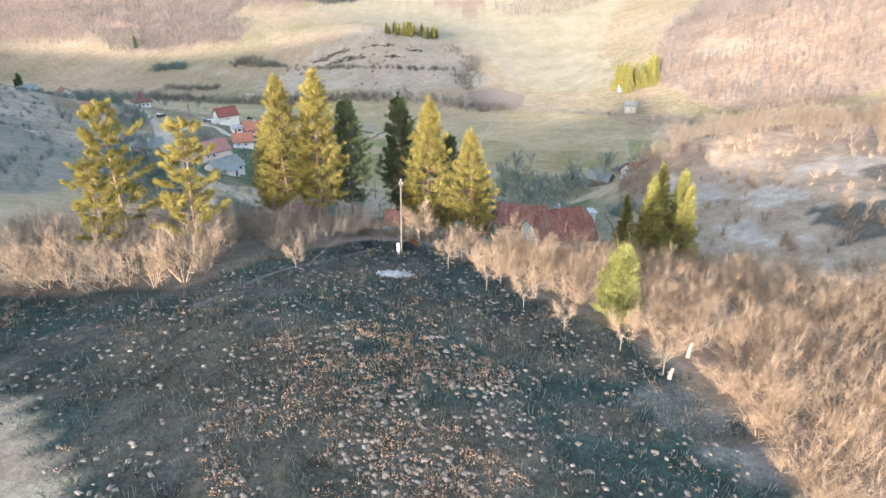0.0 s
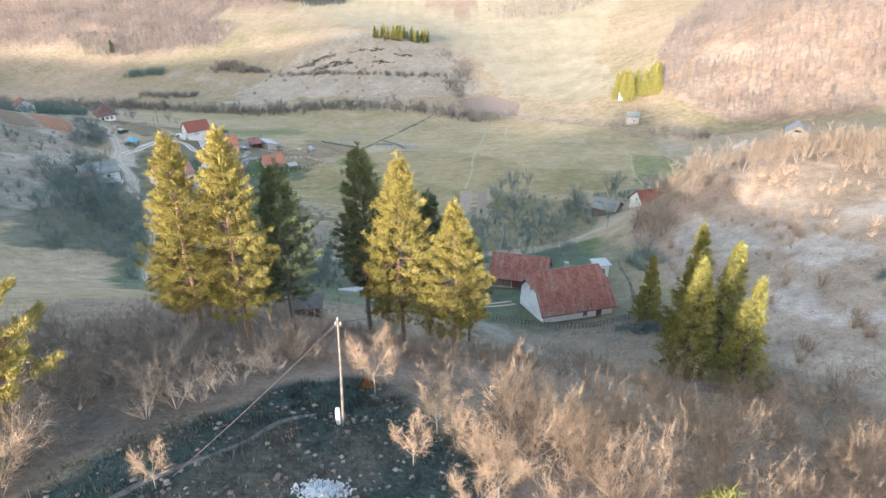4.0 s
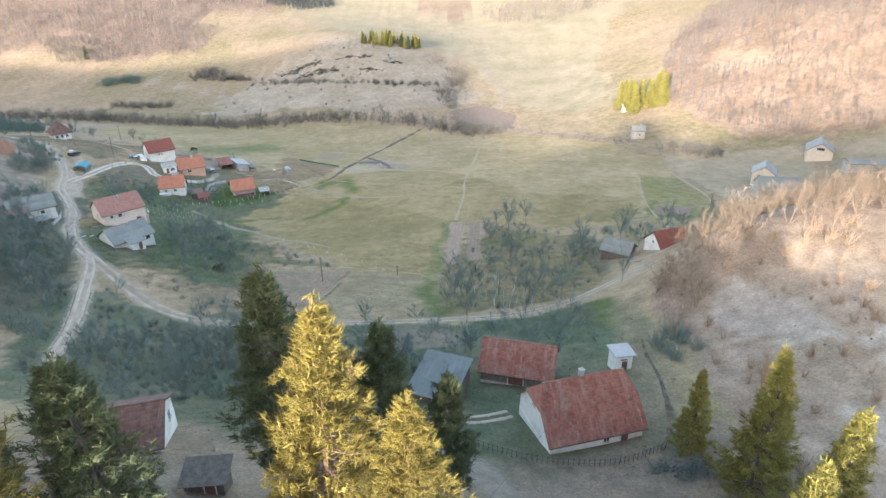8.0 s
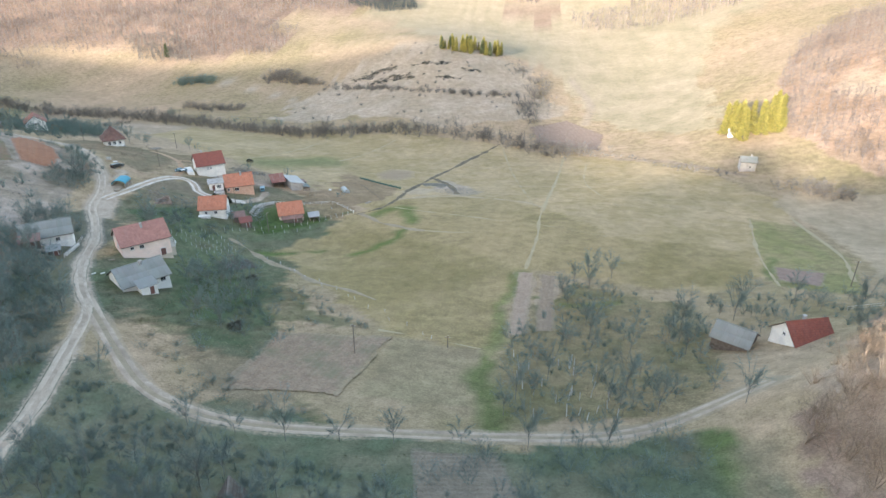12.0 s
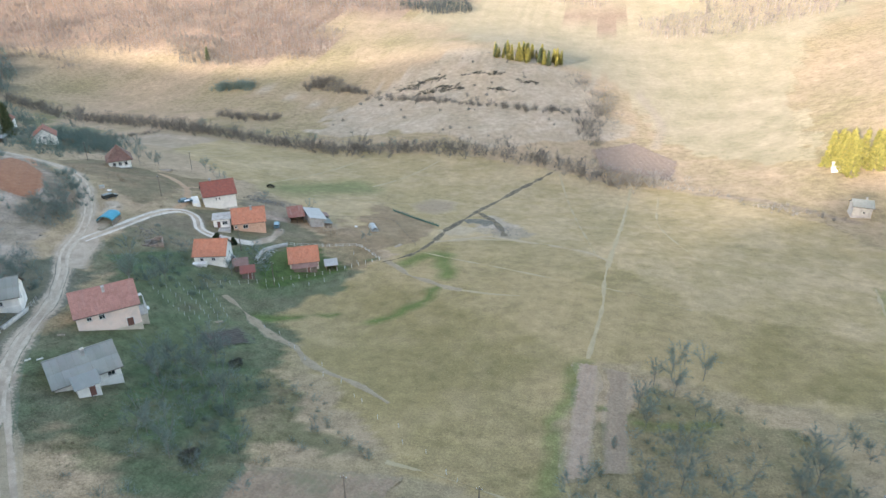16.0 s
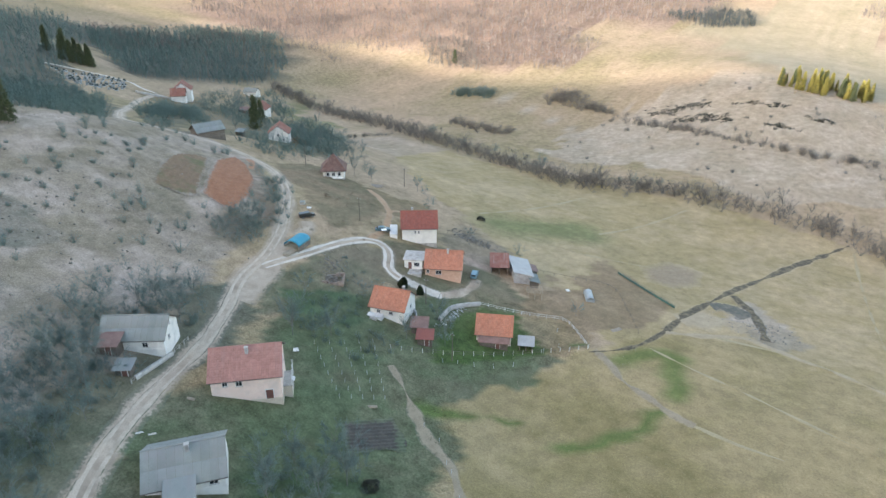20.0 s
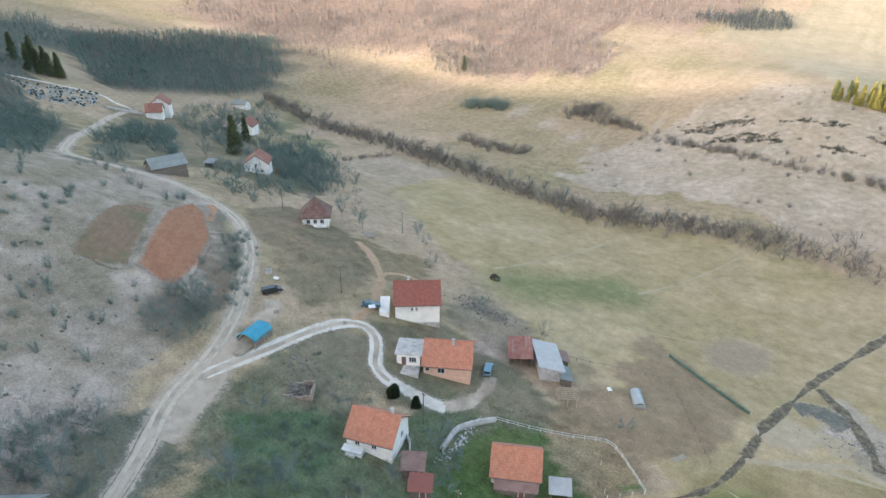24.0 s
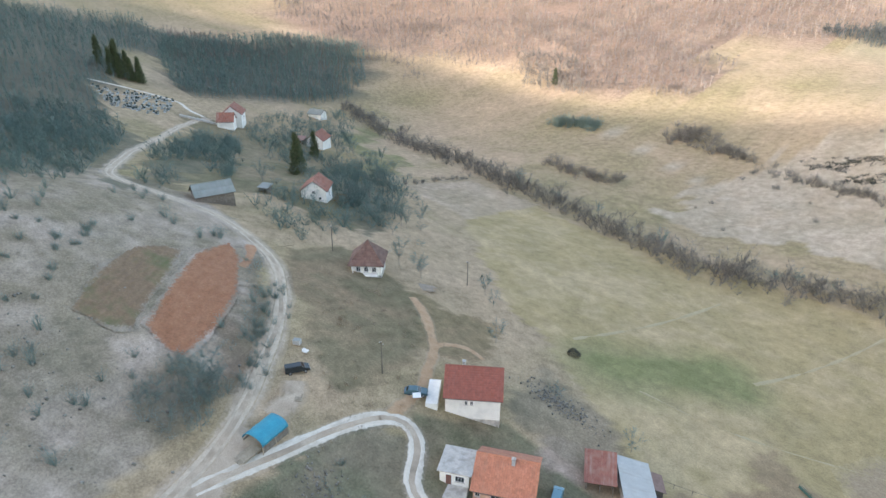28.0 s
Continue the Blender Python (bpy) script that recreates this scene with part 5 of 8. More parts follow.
S3 = conifer("spruce", 14, 0.03, 3.0, spruce_shape, M_pine_dark, M_bark_dark, 7, "dark green spruce among bare trees", tiers=13, per_tier=6, tufts=5, needles_each=7, needle=0.8, fat=0.13, ragged=0.25, rise=-0.2, curl=0.3)


def top_at(ob, x, y, tall, reach, turn, label="", first=False):
    """Stand a tree so that it is as tall as asked for."""
    return (put if first else another)(ob, x, y, tall / reach, turn, 0.0, label)


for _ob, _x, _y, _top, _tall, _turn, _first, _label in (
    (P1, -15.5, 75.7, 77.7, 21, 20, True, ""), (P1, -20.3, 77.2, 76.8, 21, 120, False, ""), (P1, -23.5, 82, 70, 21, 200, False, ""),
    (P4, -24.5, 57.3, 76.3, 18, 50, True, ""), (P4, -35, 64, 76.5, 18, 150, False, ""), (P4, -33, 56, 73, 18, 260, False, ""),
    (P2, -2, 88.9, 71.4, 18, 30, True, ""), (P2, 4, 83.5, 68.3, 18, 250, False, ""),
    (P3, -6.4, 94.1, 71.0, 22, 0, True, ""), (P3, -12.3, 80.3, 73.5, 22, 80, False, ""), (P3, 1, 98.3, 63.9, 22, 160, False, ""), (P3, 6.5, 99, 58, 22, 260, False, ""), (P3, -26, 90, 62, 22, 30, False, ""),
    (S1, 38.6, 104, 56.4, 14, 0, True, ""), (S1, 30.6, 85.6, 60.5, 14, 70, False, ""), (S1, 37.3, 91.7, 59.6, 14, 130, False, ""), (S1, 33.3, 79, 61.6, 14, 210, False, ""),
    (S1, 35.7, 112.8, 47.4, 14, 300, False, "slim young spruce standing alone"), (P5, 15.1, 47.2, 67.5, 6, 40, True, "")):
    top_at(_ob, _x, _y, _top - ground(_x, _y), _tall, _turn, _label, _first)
put(S2, 118, 412, 1.05, 0)
for i in range(17):
    random.seed(100 + i)
    another(S2, 113 + 24 * random.random(), 401 + 15 * random.random(), 0.85 + 0.35 * random.random(), 360 * random.random())
for i in range(52):
    random.seed(200 + i)
    u, v = random.random(), random.random()
    another(S3 if i % 5 == 0 else S2, -50 + 44 * u + 6 * v, 565 - 8 * u + 18 * u * u + 26 * v, 0.42 + 0.3 * random.random(), 360 * random.random())
put(S3, -242, 366.5, 1.15, 0)
for x, y, s in ((-247, 371, 0.95), (-277, 400, 0.9), (-410.5, 369.5, 1.0), (-405, 372, 0.95), (-400.5, 375.5, 0.9), (-398, 379, 0.85), (-416, 374, 1.1), (-409, 377, 1.0), (-424, 378, 1.15), (-432, 372, 1.1), (-404, 381, 0.9), (-280, 600, 0.8), (-196, 246, 0.9), (-204, 240, 1.0), (-198, 236, 0.85)):
    another(S3, x, y, s, x * 7)


# ---------------------------------------------------------------- bare trees
def bare_tree(name, tall, spread, bark, twig, seed, label, forks=7, twigs=850, trunk_share=0.3, twig_w=0.011, up=0.7, limb=1.0):
    """A leafless broadleaved tree: trunk, limbs that fork, a haze of twigs."""
    rng = np.random.default_rng(seed)
    t = thing(name, 0, 0, 0, 0, label, "tree")
    z1 = tall * trunk_share
    V, F = tube([(0, 0, -0.4), (0.03 * tall * 0.2, 0, z1 * 0.5), (0.02 * tall * 0.3, 0.02 * tall * 0.3, z1), (0, 0.01 * tall, z1 * 1.6)], [limb * q * tall for q in (0.022, 0.018, 0.015, 0.009)], 7)
    part_np("trunk", V, F, bark, t, smooth=True)
    pieces, ends = [], []
    for i in range(forks):
        a = i * 2.4 + rng.normal(0, 0.3)
        z = z1 * (0.75 + 0.8 * i / forks)
        L = tall * (0.42 + 0.2 * rng.random())
        d = np.array([math.cos(a) * spread, math.sin(a) * spread, up + 0.3 * i / forks])
        p0 = np.array([0.02 * tall * 0.3, 0.02 * tall * 0.2, z])
        p1 = p0 + d * L * 0.45 + rng.normal(0, 0.03 * tall, 3)
        p2 = p0 + d * L * np.array([0.95, 0.95, 1.1])
        pieces.append(tube([p0, p1, p2], [limb * q * tall for q in (0.011, 0.007, 0.002)], 5))
        for k in range(4):
            s = 0.3 + 0.6 * rng.random()
            q0 = p0 * (1 - s) ** 2 + 2 * p1 * s * (1 - s) + p2 * s * s
            dd = d + rng.normal(0, 0.55, 3)
            q1 = q0 + dd * L * 0.32
            pieces.append(tube([q0, q1], [limb * q * tall for q in (0.005, 0.0015)], 4))
            ends.append((q0, q1))
        ends.append((p1, p2))
    V, F = join_quads(pieces)
    part_np("branching", V, F, bark, t)
    e = rng.integers(0, len(ends), twigs)
    s = (0.15 + 0.85 * rng.random(twigs))[:, None]
    E0, E1 = np.array([x[0] for x in ends])[e], np.array([x[1] for x in ends])[e]
    b = E0 * (1 - s) + E1 * s
    dd = (E1 - E0) / (np.linalg.norm(E1 - E0, axis=1, keepdims=True) + 1e-9) + rng.normal(0, 0.8, (twigs, 3)) + np.array([0, 0, 0.1])
    dd /= np.linalg.norm(dd, axis=1, keepdims=True)
    V, F = spikes(b, b + dd * tall * (0.06 + 0.12 * rng.random((twigs, 1))), np.full(twigs, twig_w * tall / 6))
    part_np("crown", V, F, twig, t)
    return t


def thicket(name, spots, material, label, category="shrubs", stems=60, tall=(1.5, 3.0), spread=0.5, width=0.02, seed=0, droop=0.0, fork=3, foot=0.35):
    """Bare shrubs as one mass: every stem carries a few side twigs. spots: rows of x, y, scale."""
    rng = np.random.default_rng(seed)
    spots = np.asarray(spots, float)
    root = np.repeat(spots, stems, axis=0)
    m = len(root)
    a = rng.random(m) * math.tau
    lean = np.abs(rng.normal(0, spread, m))
    ln = root[:, 2] * (tall[0] + (tall[1] - tall[0]) * rng.random(m))
    d = np.stack([np.cos(a) * lean, np.sin(a) * lean, np.ones(m)], 1)
    d /= np.linalg.norm(d, axis=1, keepdims=True)
    r0 = foot * root[:, 2] * rng.random(m)
    bx, by = root[:, 0] + np.cos(a) * r0, root[:, 1] + np.sin(a) * r0
    base = np.stack([bx, by, height(bx, by) - 0.05], 1)
    tip = base + d * ln[:, None]
    B, T, Wd = [base], [tip], [width * root[:, 2] * (0.8 + 0.6 * rng.random(m))]
    for f in range(fork):
        s = (0.3 + 0.55 * rng.random(m))[:, None]
        b = base * (1 - s) + tip * s
        dd = d + rng.normal(0, 0.45, (m, 3)) - np.array([0, 0, droop])
        dd /= np.linalg.norm(dd, axis=1, keepdims=True)
        B.append(b)
        T.append(b + dd * ln[:, None] * (0.3 + 0.25 * rng.random(m))[:, None])
        Wd.append(width * 0.6 * root[:, 2] * (0.7 + 0.6 * rng.random(m)))
    V, F = spikes(np.concatenate(B), np.concatenate(T), np.concatenate(Wd))
    return tagged(new(name, mesh_np(name, V, F, material)), label, category, kind="stuff")


def shrubs(name, spots, material, label, category="shrubs", tall=(2.2, 4.0), stems=6, branches=6, twigs=4, wide=0.62, width=0.02, seed=0):
    """Rounded leafless shrubs as one mass: stems fan out of one foot, fork into branches and end in fine twigs. spots: rows of x, y, scale."""
    rng = np.random.default_rng(seed)
    spots = np.asarray(spots, float)
    H = spots[:, 2] * (tall[0] + (tall[1] - tall[0]) * rng.random(len(spots)))
    root = np.repeat(np.column_stack([spots[:, :2], H]), stems, axis=0)
    m = len(root)
    h = root[:, 2:3]
    a, th = rng.random(m) * math.tau, wide * 1.25 * np.sqrt(rng.random(m))
    d = np.stack([np.sin(th) * np.cos(a), np.sin(th) * np.sin(a), np.cos(th)], 1)
    foot = 0.06 * root[:, 2] * rng.random(m)
    bx, by = root[:, 0] + np.cos(a) * foot, root[:, 1] + np.sin(a) * foot
    base = np.stack([bx, by, height(bx, by) - 0.08], 1)
    tip = base + d * h * (0.68 + 0.32 * rng.random((m, 1)))
    B, T, Wd = [base], [tip], [width * root[:, 2] / 3 * (0.8 + 0.5 * rng.random(m))]
    for count, low, spread, reach, thin in ((branches, 0.12, 0.5, 0.34, 0.45), (twigs, 0.2, 0.6, 0.18, 0.48)):
        p0, p1, dd, h = (np.repeat(v, count, axis=0) for v in (base, tip, d, h))
        m = len(p0)
        q = low + (0.97 - low) * rng.random((m, 1))
        base = p0 + (p1 - p0) * q
        d = dd * 0.85 + rng.normal(0, spread, (m, 3)) + np.array([0, 0, 0.15])
        d /= np.linalg.norm(d, axis=1, keepdims=True)
        tip = base + d * h * reach * (0.6 + 0.6 * rng.random((m, 1)))
        B.append(base), T.append(tip), Wd.append(width * thin * h[:, 0] / 3 * (0.8 + 0.5 * rng.random(m)))
    V, F = spikes(np.concatenate(B), np.concatenate(T), np.concatenate(Wd))
    return tagged(new(name, mesh_np(name, V, F, material)), label, category, kind="stuff")


def woodland(name, spots, material, label, tall=(5.0, 9.0), twigs=20, width=0.06, seed=0):
    """A leafless wood as one mass: every tree a bare stem under a rounded crown of boughs. spots: rows of x, y, scale."""
    rng = np.random.default_rng(seed)
    spots = np.asarray(spots, float)
    n = len(spots)
    H = spots[:, 2] * (tall[0] + (tall[1] - tall[0]) * rng.random(n))
    base = np.column_stack([spots[:, :2], height(spots[:, 0], spots[:, 1]) - 0.2])
    tip = base + np.column_stack([rng.normal(0, 0.06, (n, 2)) * H[:, None], 0.85 * H])
    h, q = np.repeat(H, twigs)[:, None], 0.3 + 0.65 * rng.random((n * twigs, 1))
    b0 = np.repeat(base, twigs, 0) * (1 - q) + np.repeat(tip, twigs, 0) * q
    a = rng.random(n * twigs) * math.tau
    out = np.stack([np.cos(a), np.sin(a), 0.2 + 0.8 * rng.random(n * twigs)], 1)
    t1 = b0 + out * h * (0.14 + 0.16 * rng.random((n * twigs, 1))) * (1.15 - 0.5 * q)
    V, F = spikes(np.concatenate([base, b0]), np.concatenate([tip, t1]), np.concatenate([H * width * 0.18, np.full(n * twigs, width)]))
    return tagged(new(name, mesh_np(name, V, F, material)), label, "woodland", kind="stuff")


def scatter(poly, count, seed, size=(0.7, 1.3), avoid=None, clump=0.0, swell=14):
    """Random spots in a polygon, thinned into groups."""
    rng = np.random.default_rng(seed)
    p = np.array(poly, float)
    out = []
    while len(out) < count:
        x = p[:, 0].min() + np.ptp(p[:, 0]) * rng.random(count * 3)
        y = p[:, 1].min() + np.ptp(p[:, 1]) * rng.random(count * 3)
        ok = inside(x, y, poly)
        if clump:
            ok &= value_noise(x, y, swell, seed) > clump
        for poly2 in avoid or ():
            ok &= ~inside(x, y, poly2)
        ok &= clear_of_built(x, y)
        for q in zip(x[ok], y[ok]):
            out.append((*q, size[0] + (size[1] - size[0]) * rng.random()))
    return out[:count]


def clear_of_built(x, y):
    """Keep plants off the roads and out of the houses."""
    ok = np.ones(np.shape(x), bool)
    for line, w in ((ROAD_MAIN, 2.8), (ROAD_UP, 3.2), (ROAD_LEFT, 2.8)):
        ok &= near_line(x, y, line) > w
    for hx, hy, r in HOUSE_SPOTS:
        ok &= np.hypot(x - hx, y - hy) > r
    return ok


HOUSE_SPOTS = [(o.location.x, o.location.y, 7.5) for o in scene.objects if o.parent is None and o.get("category") in ("house", "barn", "farmhouse", "shed", "outbuilding")]


def along(line, count, width, seed, size=(0.7, 1.3)):
    rng = np.random.default_rng(seed)
    p = smooth_line(line, 2)
    i = rng.integers(0, len(p), count)
    q = p[i] + rng.normal(0, width / 2, (count, 2))
    return [(x, y, size[0] + (size[1] - size[0]) * rng.random()) for x, y in q]


shrubs("scrub", scatter(SCRUB_EAST, 470, 11, (0.65, 1.35)), M_twig_sun_tan, "dense tan leafless scrub beside the burnt slope", tall=(2.4, 4.2), seed=1, wide=0.62, stems=8, branches=7, twigs=7, width=0.014)
shrubs("scrub", along(SCRUB_EDGE, 85, 1.2, 111, (0.5, 1.05)), M_twig_sun_tan, "reddish-tan bushes along the burn's edge", tall=(2.0, 3.4), seed=31, wide=0.7, stems=8, branches=8, twigs=8, width=0.013)
shrubs("scrub", scatter(SCRUB_FAR, 300, 112, (0.65, 1.35)), M_twig_sun_tan, "tan leafless scrub on the hill's flank", tall=(2.4, 4.2), seed=32, wide=0.62, branches=6, twigs=5, width=0.018)
shrubs("scrub", [(-35, 48.5, 1.1), (-33, 48.5, 0.9), (-36.5, 50, 1.1), (-25.5, 48.5, 1.0), (-23.5, 50, 1.15), (-23, 53, 1.0), (-28, 49, 0.8), (-31, 50, 0.9)], M_twig_sun_tan, "tall rounded bushes at the edge of the burn", tall=(4.4, 5.4), stems=9, branches=8, twigs=12, wide=0.5, width=0.013, seed=21)
shrubs("scrub", scatter(SCRUB_WEST, 400, 12, (0.6, 1.3)), M_twig_brown, "leafless tan scrub under the pines", tall=(2.6, 4.6), seed=2, stems=7, twigs=7, width=0.014)
shrubs("scrub", scatter(SCRUB_BELOW, 280, 13, (0.6, 1.2)), M_twig_red, "reddish leafless scrub on the slope below the pole", tall=(1.8, 3.6), wide=0.5, seed=3, twigs=6, width=0.017)
shrubs("scrub", scatter(SCRUB_CREST, 430, 14, (0.7, 1.3)), M_twig_red, "tan leafless thicket on the hill crest", tall=(4.0, 6.4), width=0.021, wide=0.5, seed=4, twigs=5)
thicket("scrub", scatter(EAST_SLOPE, 420, 15, (0.5, 1.3), [SCRUB_CREST, *PALE_EARTH], 0.35), M_twig_sun_tan, "scattered bare shrubs on the pale hillside", stems=24, tall=(1.2, 2.8), width=0.025, seed=5)
thicket("scrub", scatter(WEST_SLOPE, 170, 16, (0.6, 1.3), [RED_FIELD, BROWN_FIELD], 0.45), M_twig_shade_grey, "scattered grey bare shrubs on the pale hillside", stems=26, tall=(1.2, 3.0), width=0.028, seed=6)
shrubs("scrub", scatter([(-240, 140), (-150, 126), (-96, 140), (-98, 190), (-118, 212), (-150, 218), (-190, 208), (-240, 200)], 230, 116, (0.6, 1.3), clump=0.35), M_twig_shade_grey, "grey-green brush on the shaded lower slope", tall=(2.0, 4.0), twigs=5, width=0.02, seed=106)
shrubs("scrub", scatter(BRUSH, 190, 117, (0.6, 1.3), clump=0.25, swell=12), M_twig_shade_teal, "dark grey-green brush beside the village road", tall=(2.0, 4.2), twigs=5, width=0.022, seed=107)
for _k, _poly in enumerate(ROADSIDE):
    shrubs("scrub", scatter(_poly, (70, 45)[_k], 480 + _k, (0.5, 1.2)), M_twig_shade_grey, ("grey brush on the bank beside the road", "low grey bushes between ploughed field and road")[_k], tall=((1.8, 3.4), (0.9, 1.8))[_k], twigs=5, width=0.022, seed=490 + _k)
HAMLET_BRUSH = (
    ([(-347, 329), (-332, 334), (-294, 327), (-262, 307), (-232, 291), (-210, 284), (-206, 268), (-240, 258), (-300, 285), (-345, 305)], 420, "grey brush on the shaded slope below the lane"),
    ([(-222, 300), (-272, 327), (-310, 363), (-308, 379), (-256, 353), (-226, 330), (-231, 320), (-212, 301)], 330, "grey-green brush inside the bend of the lane"),
    ([(-217, 359), (-257, 391), (-268, 428), (-223, 403), (-186, 370), (-175, 344), (-196, 349)], 330, "dense grey thicket beside the white house"),
    ([(-330, 393), (-351, 422), (-364, 480), (-345, 480), (-281, 424), (-269, 403), (-258, 372), (-304, 385)], 300, "grey garden trees between the upper houses"),
    ([(-200, 322), (-214, 342), (-203, 348), (-181, 343), (-168, 326), (-178, 317)], 70, "bare garden shrubs below the white house"),
)
for _k, (_poly, _n, _lab) in enumerate(HAMLET_BRUSH):
    shrubs("scrub", scatter(_poly, _n, 500 + _k, (0.6, 1.4), clump=0.2, swell=18), M_twig_shade_teal, _lab, tall=(2.6, 5.0), stems=5, branches=4, twigs=4, wide=0.6, width=0.045, seed=510 + _k)
M_twig_hedge = foliage("hedge_twigs", (0.16, 0.145, 0.125), (0.30, 0.27, 0.235), 0.3)
STREAM = [(-364, 493), (-320, 483), (-287, 476), (-258, 470), (-212, 457), (-183, 451), (-155, 441), (-132, 436), (-108, 429), (-83, 433), (-42, 436), (-1, 429), (24, 415), (50, 405)]
shrubs("hedge", along(STREAM, 880, 9, 17, (0.45, 1.35)), M_twig_hedge, "line of grey bare bushes along the stream", "hedge", tall=(3.0, 6.2), stems=5, branches=5, twigs=5, wide=0.6, width=0.046, seed=7)
thicket("hedge", along([(50, 405), (63, 400), (79, 381), (104, 364)], 60, 4, 18, (0.4, 0.9)), M_twig_hedge, "low brown bushes along the field lane", "hedge", stems=22, tall=(1.2, 2.6), width=0.035, seed=8)
thicket("hedge", along([(-178, 566), (-166, 571), (-147, 552), (-128, 542), (-112, 531), (-93, 522), (-52, 503), (-17, 496), (10, 504)], 190, 4, 19, (0.5, 1.2)), M_twig_hedge, "broken line of grey bushes across the hill", "hedge", stems=24, tall=(1.5, 3.6), spread=0.6, width=0.045, seed=9, foot=1.2)
shrubs("hedge", along([(15, 462), (17, 480), (24, 510), (24, 535), (10, 562)], 170, 9, 20, (0.7, 1.4)), M_twig_hedge, "thick grey hedge up the hillside", "hedge", tall=(2.0, 4.4), stems=5, branches=5, twigs=5, wide=0.65, width=0.06, seed=10)
thicket("scrub", scatter(HILL_FIELD, 60, 21, (0.3, 0.6)), M_twig_red, "low dry stalks on the brown hill field", stems=16, tall=(1.0, 2.0), width=0.05, seed=11)
M_twig_far = foliage("far_wood_twigs", (0.20, 0.165, 0.145), (0.32, 0.27, 0.24), 0.05)
woodland("woodland", scatter(WOOD_EAST, 4600, 22, (0.7, 1.3), [CLEARING]), M_twig_far, "pinkish-brown leafless woodland on the sunlit hill", seed=12, twigs=22, width=0.05)
woodland("woodland", scatter(WOOD_WEST, 6800, 23, (0.7, 1.3), [WOOD_GULLY], clump=0.18, swell=60), M_twig_far, "brown leafless woodland on the far slopes", seed=13, twigs=22, width=0.11)
woodland("woodland", scatter(WOOD_NORTH, 1500, 24, (0.8, 1.5), clump=0.4, swell=50), M_twig_far, "brown leafless woodland beyond the pastures", seed=14, twigs=16, width=0.12)
woodland("woodland", scatter([(-594, 482), (-470, 430), (-463, 590), (-400, 540), (-350, 610), (-260, 596), (-195, 615), (-215, 700), (-360, 700), (-500, 640)], 2600, 29, (0.6, 1.2), clump=0.3, swell=45), M_twig_far, "brown leafless woodland above the valley's end", seed=41, twigs=18, width=0.09, tall=(4.0, 8.0))
woodland("woodland", scatter(WOOD_SHADED, 2900, 25, (0.7, 1.3)), M_twig_shade_teal, "leafless wood at the valley's end, shade in its twig colour", seed=15, twigs=20, width=0.08)
woodland("woodland", scatter(WOOD_HILL, 3600, 26, (0.7, 1.3)), M_twig_shade_teal, "leafless wood on the shaded hillside, shade in its twig colour", seed=16, twigs=22, width=0.06)
# The gully's shadow is put into this blue-dark twig colour.
M_twig_shade = foliage("gully_shade_twigs", (0.06, 0.072, 0.075), (0.11, 0.125, 0.125), 0.1)
woodland("woodland", scatter(WOOD_GULLY, 420, 127, (0.8, 1.3)), M_twig_shade, "leafless wood in a far gully, darkened for its shade", seed=116, twigs=16, width=0.12)
woodland("woodland", scatter([(-340, 635), (-285, 632), (-250, 590), (-300, 592)], 260, 27), M_twig_hedge, "dark clump of bare trees on the far slope", seed=17, twigs=24, width=0.09)
thicket("scrub", along([(-244, 551), (-222, 553)], 46, 5, 28, (0.8, 1.4)), M_twig_shade_grey, "dark round thicket in the far field", stems=26, tall=(2.5, 5.0), width=0.07, seed=18, foot=1.4)
thicket("hedge", along([(-215, 498), (-196, 493), (-172, 495)], 70, 6, 67, (0.6, 1.2)), M_twig_hedge, "grey thicket beyond the stream", "hedge", stems=24, tall=(2.0, 4.5), spread=0.55, width=0.04, seed=37, foot=1.0)
thicket("hedge", along([(-227, 410), (-229, 429), (-225, 448)], 40, 3, 68, (0.4, 0.9)), M_twig_hedge, "low bushes between two meadows", "hedge", stems=22, tall=(1.5, 3.2), spread=0.5, width=0.035, seed=38, foot=0.8)
thicket("hedge", along([(-147, 552), (-140, 550), (-176, 564), (-168, 570)], 60, 7, 69, (0.9, 1.6)), M_twig_hedge, "rounded grey bushes on the hill shoulder", "hedge", stems=26, tall=(1.8, 4.0), spread=0.7, width=0.05, seed=39, foot=1.0)
thicket("scrub", scatter(ROUGH, 70, 161, (0.5, 1.1), clump=0.4), M_twig_shade_grey, "grey bramble clumps in the rough grass", stems=28, tall=(0.6, 1.8), spread=0.6, width=0.022, seed=40, foot=0.8)
thicket("scrub", scatter([(40, 140), (46, 145), (47, 134), (42, 130)], 9, 162, (0.9, 1.4)), M_twig_shade_grey, "round grey bush on the slope by the farm", stems=60, tall=(1.2, 2.6), spread=0.7, width=0.02, seed=43, foot=0.7)
shrubs("scrub", along([(122, 343), (137, 335)], 40, 6, 29, (0.8, 1.3)), M_twig_hedge, "grey-purple bushes at the meadow's corner", tall=(2.5, 5.0), twigs=5, width=0.04, seed=19)
M_heath = foliage("dark_heath", (0.055, 0.058, 0.048), (0.11, 0.105, 0.085), 0.5)
_spots = []
for cx, cy, r, n in ((-98, 543, 7, 40), (-86, 547, 6, 26), (-67, 527, 5, 26), (-78, 532, 6, 30), (-37, 521, 4, 18), (-43, 543, 4, 12), (-24, 533, 4, 12), (-60, 545, 4, 10), (-85, 528, 4, 14)):
    _rng = np.random.default_rng(int(cx + 500))
    _spots += [(cx + _rng.normal(0, r), cy + _rng.normal(0, r * 0.35), 0.8 + 0.5 * _rng.random()) for _ in range(n)]
thicket("heath", _spots, M_heath, "dark low juniper patches on the pale hilltop", "shrubs", stems=26, tall=(0.3, 0.8), spread=1.3, width=0.10, seed=20, foot=1.3)

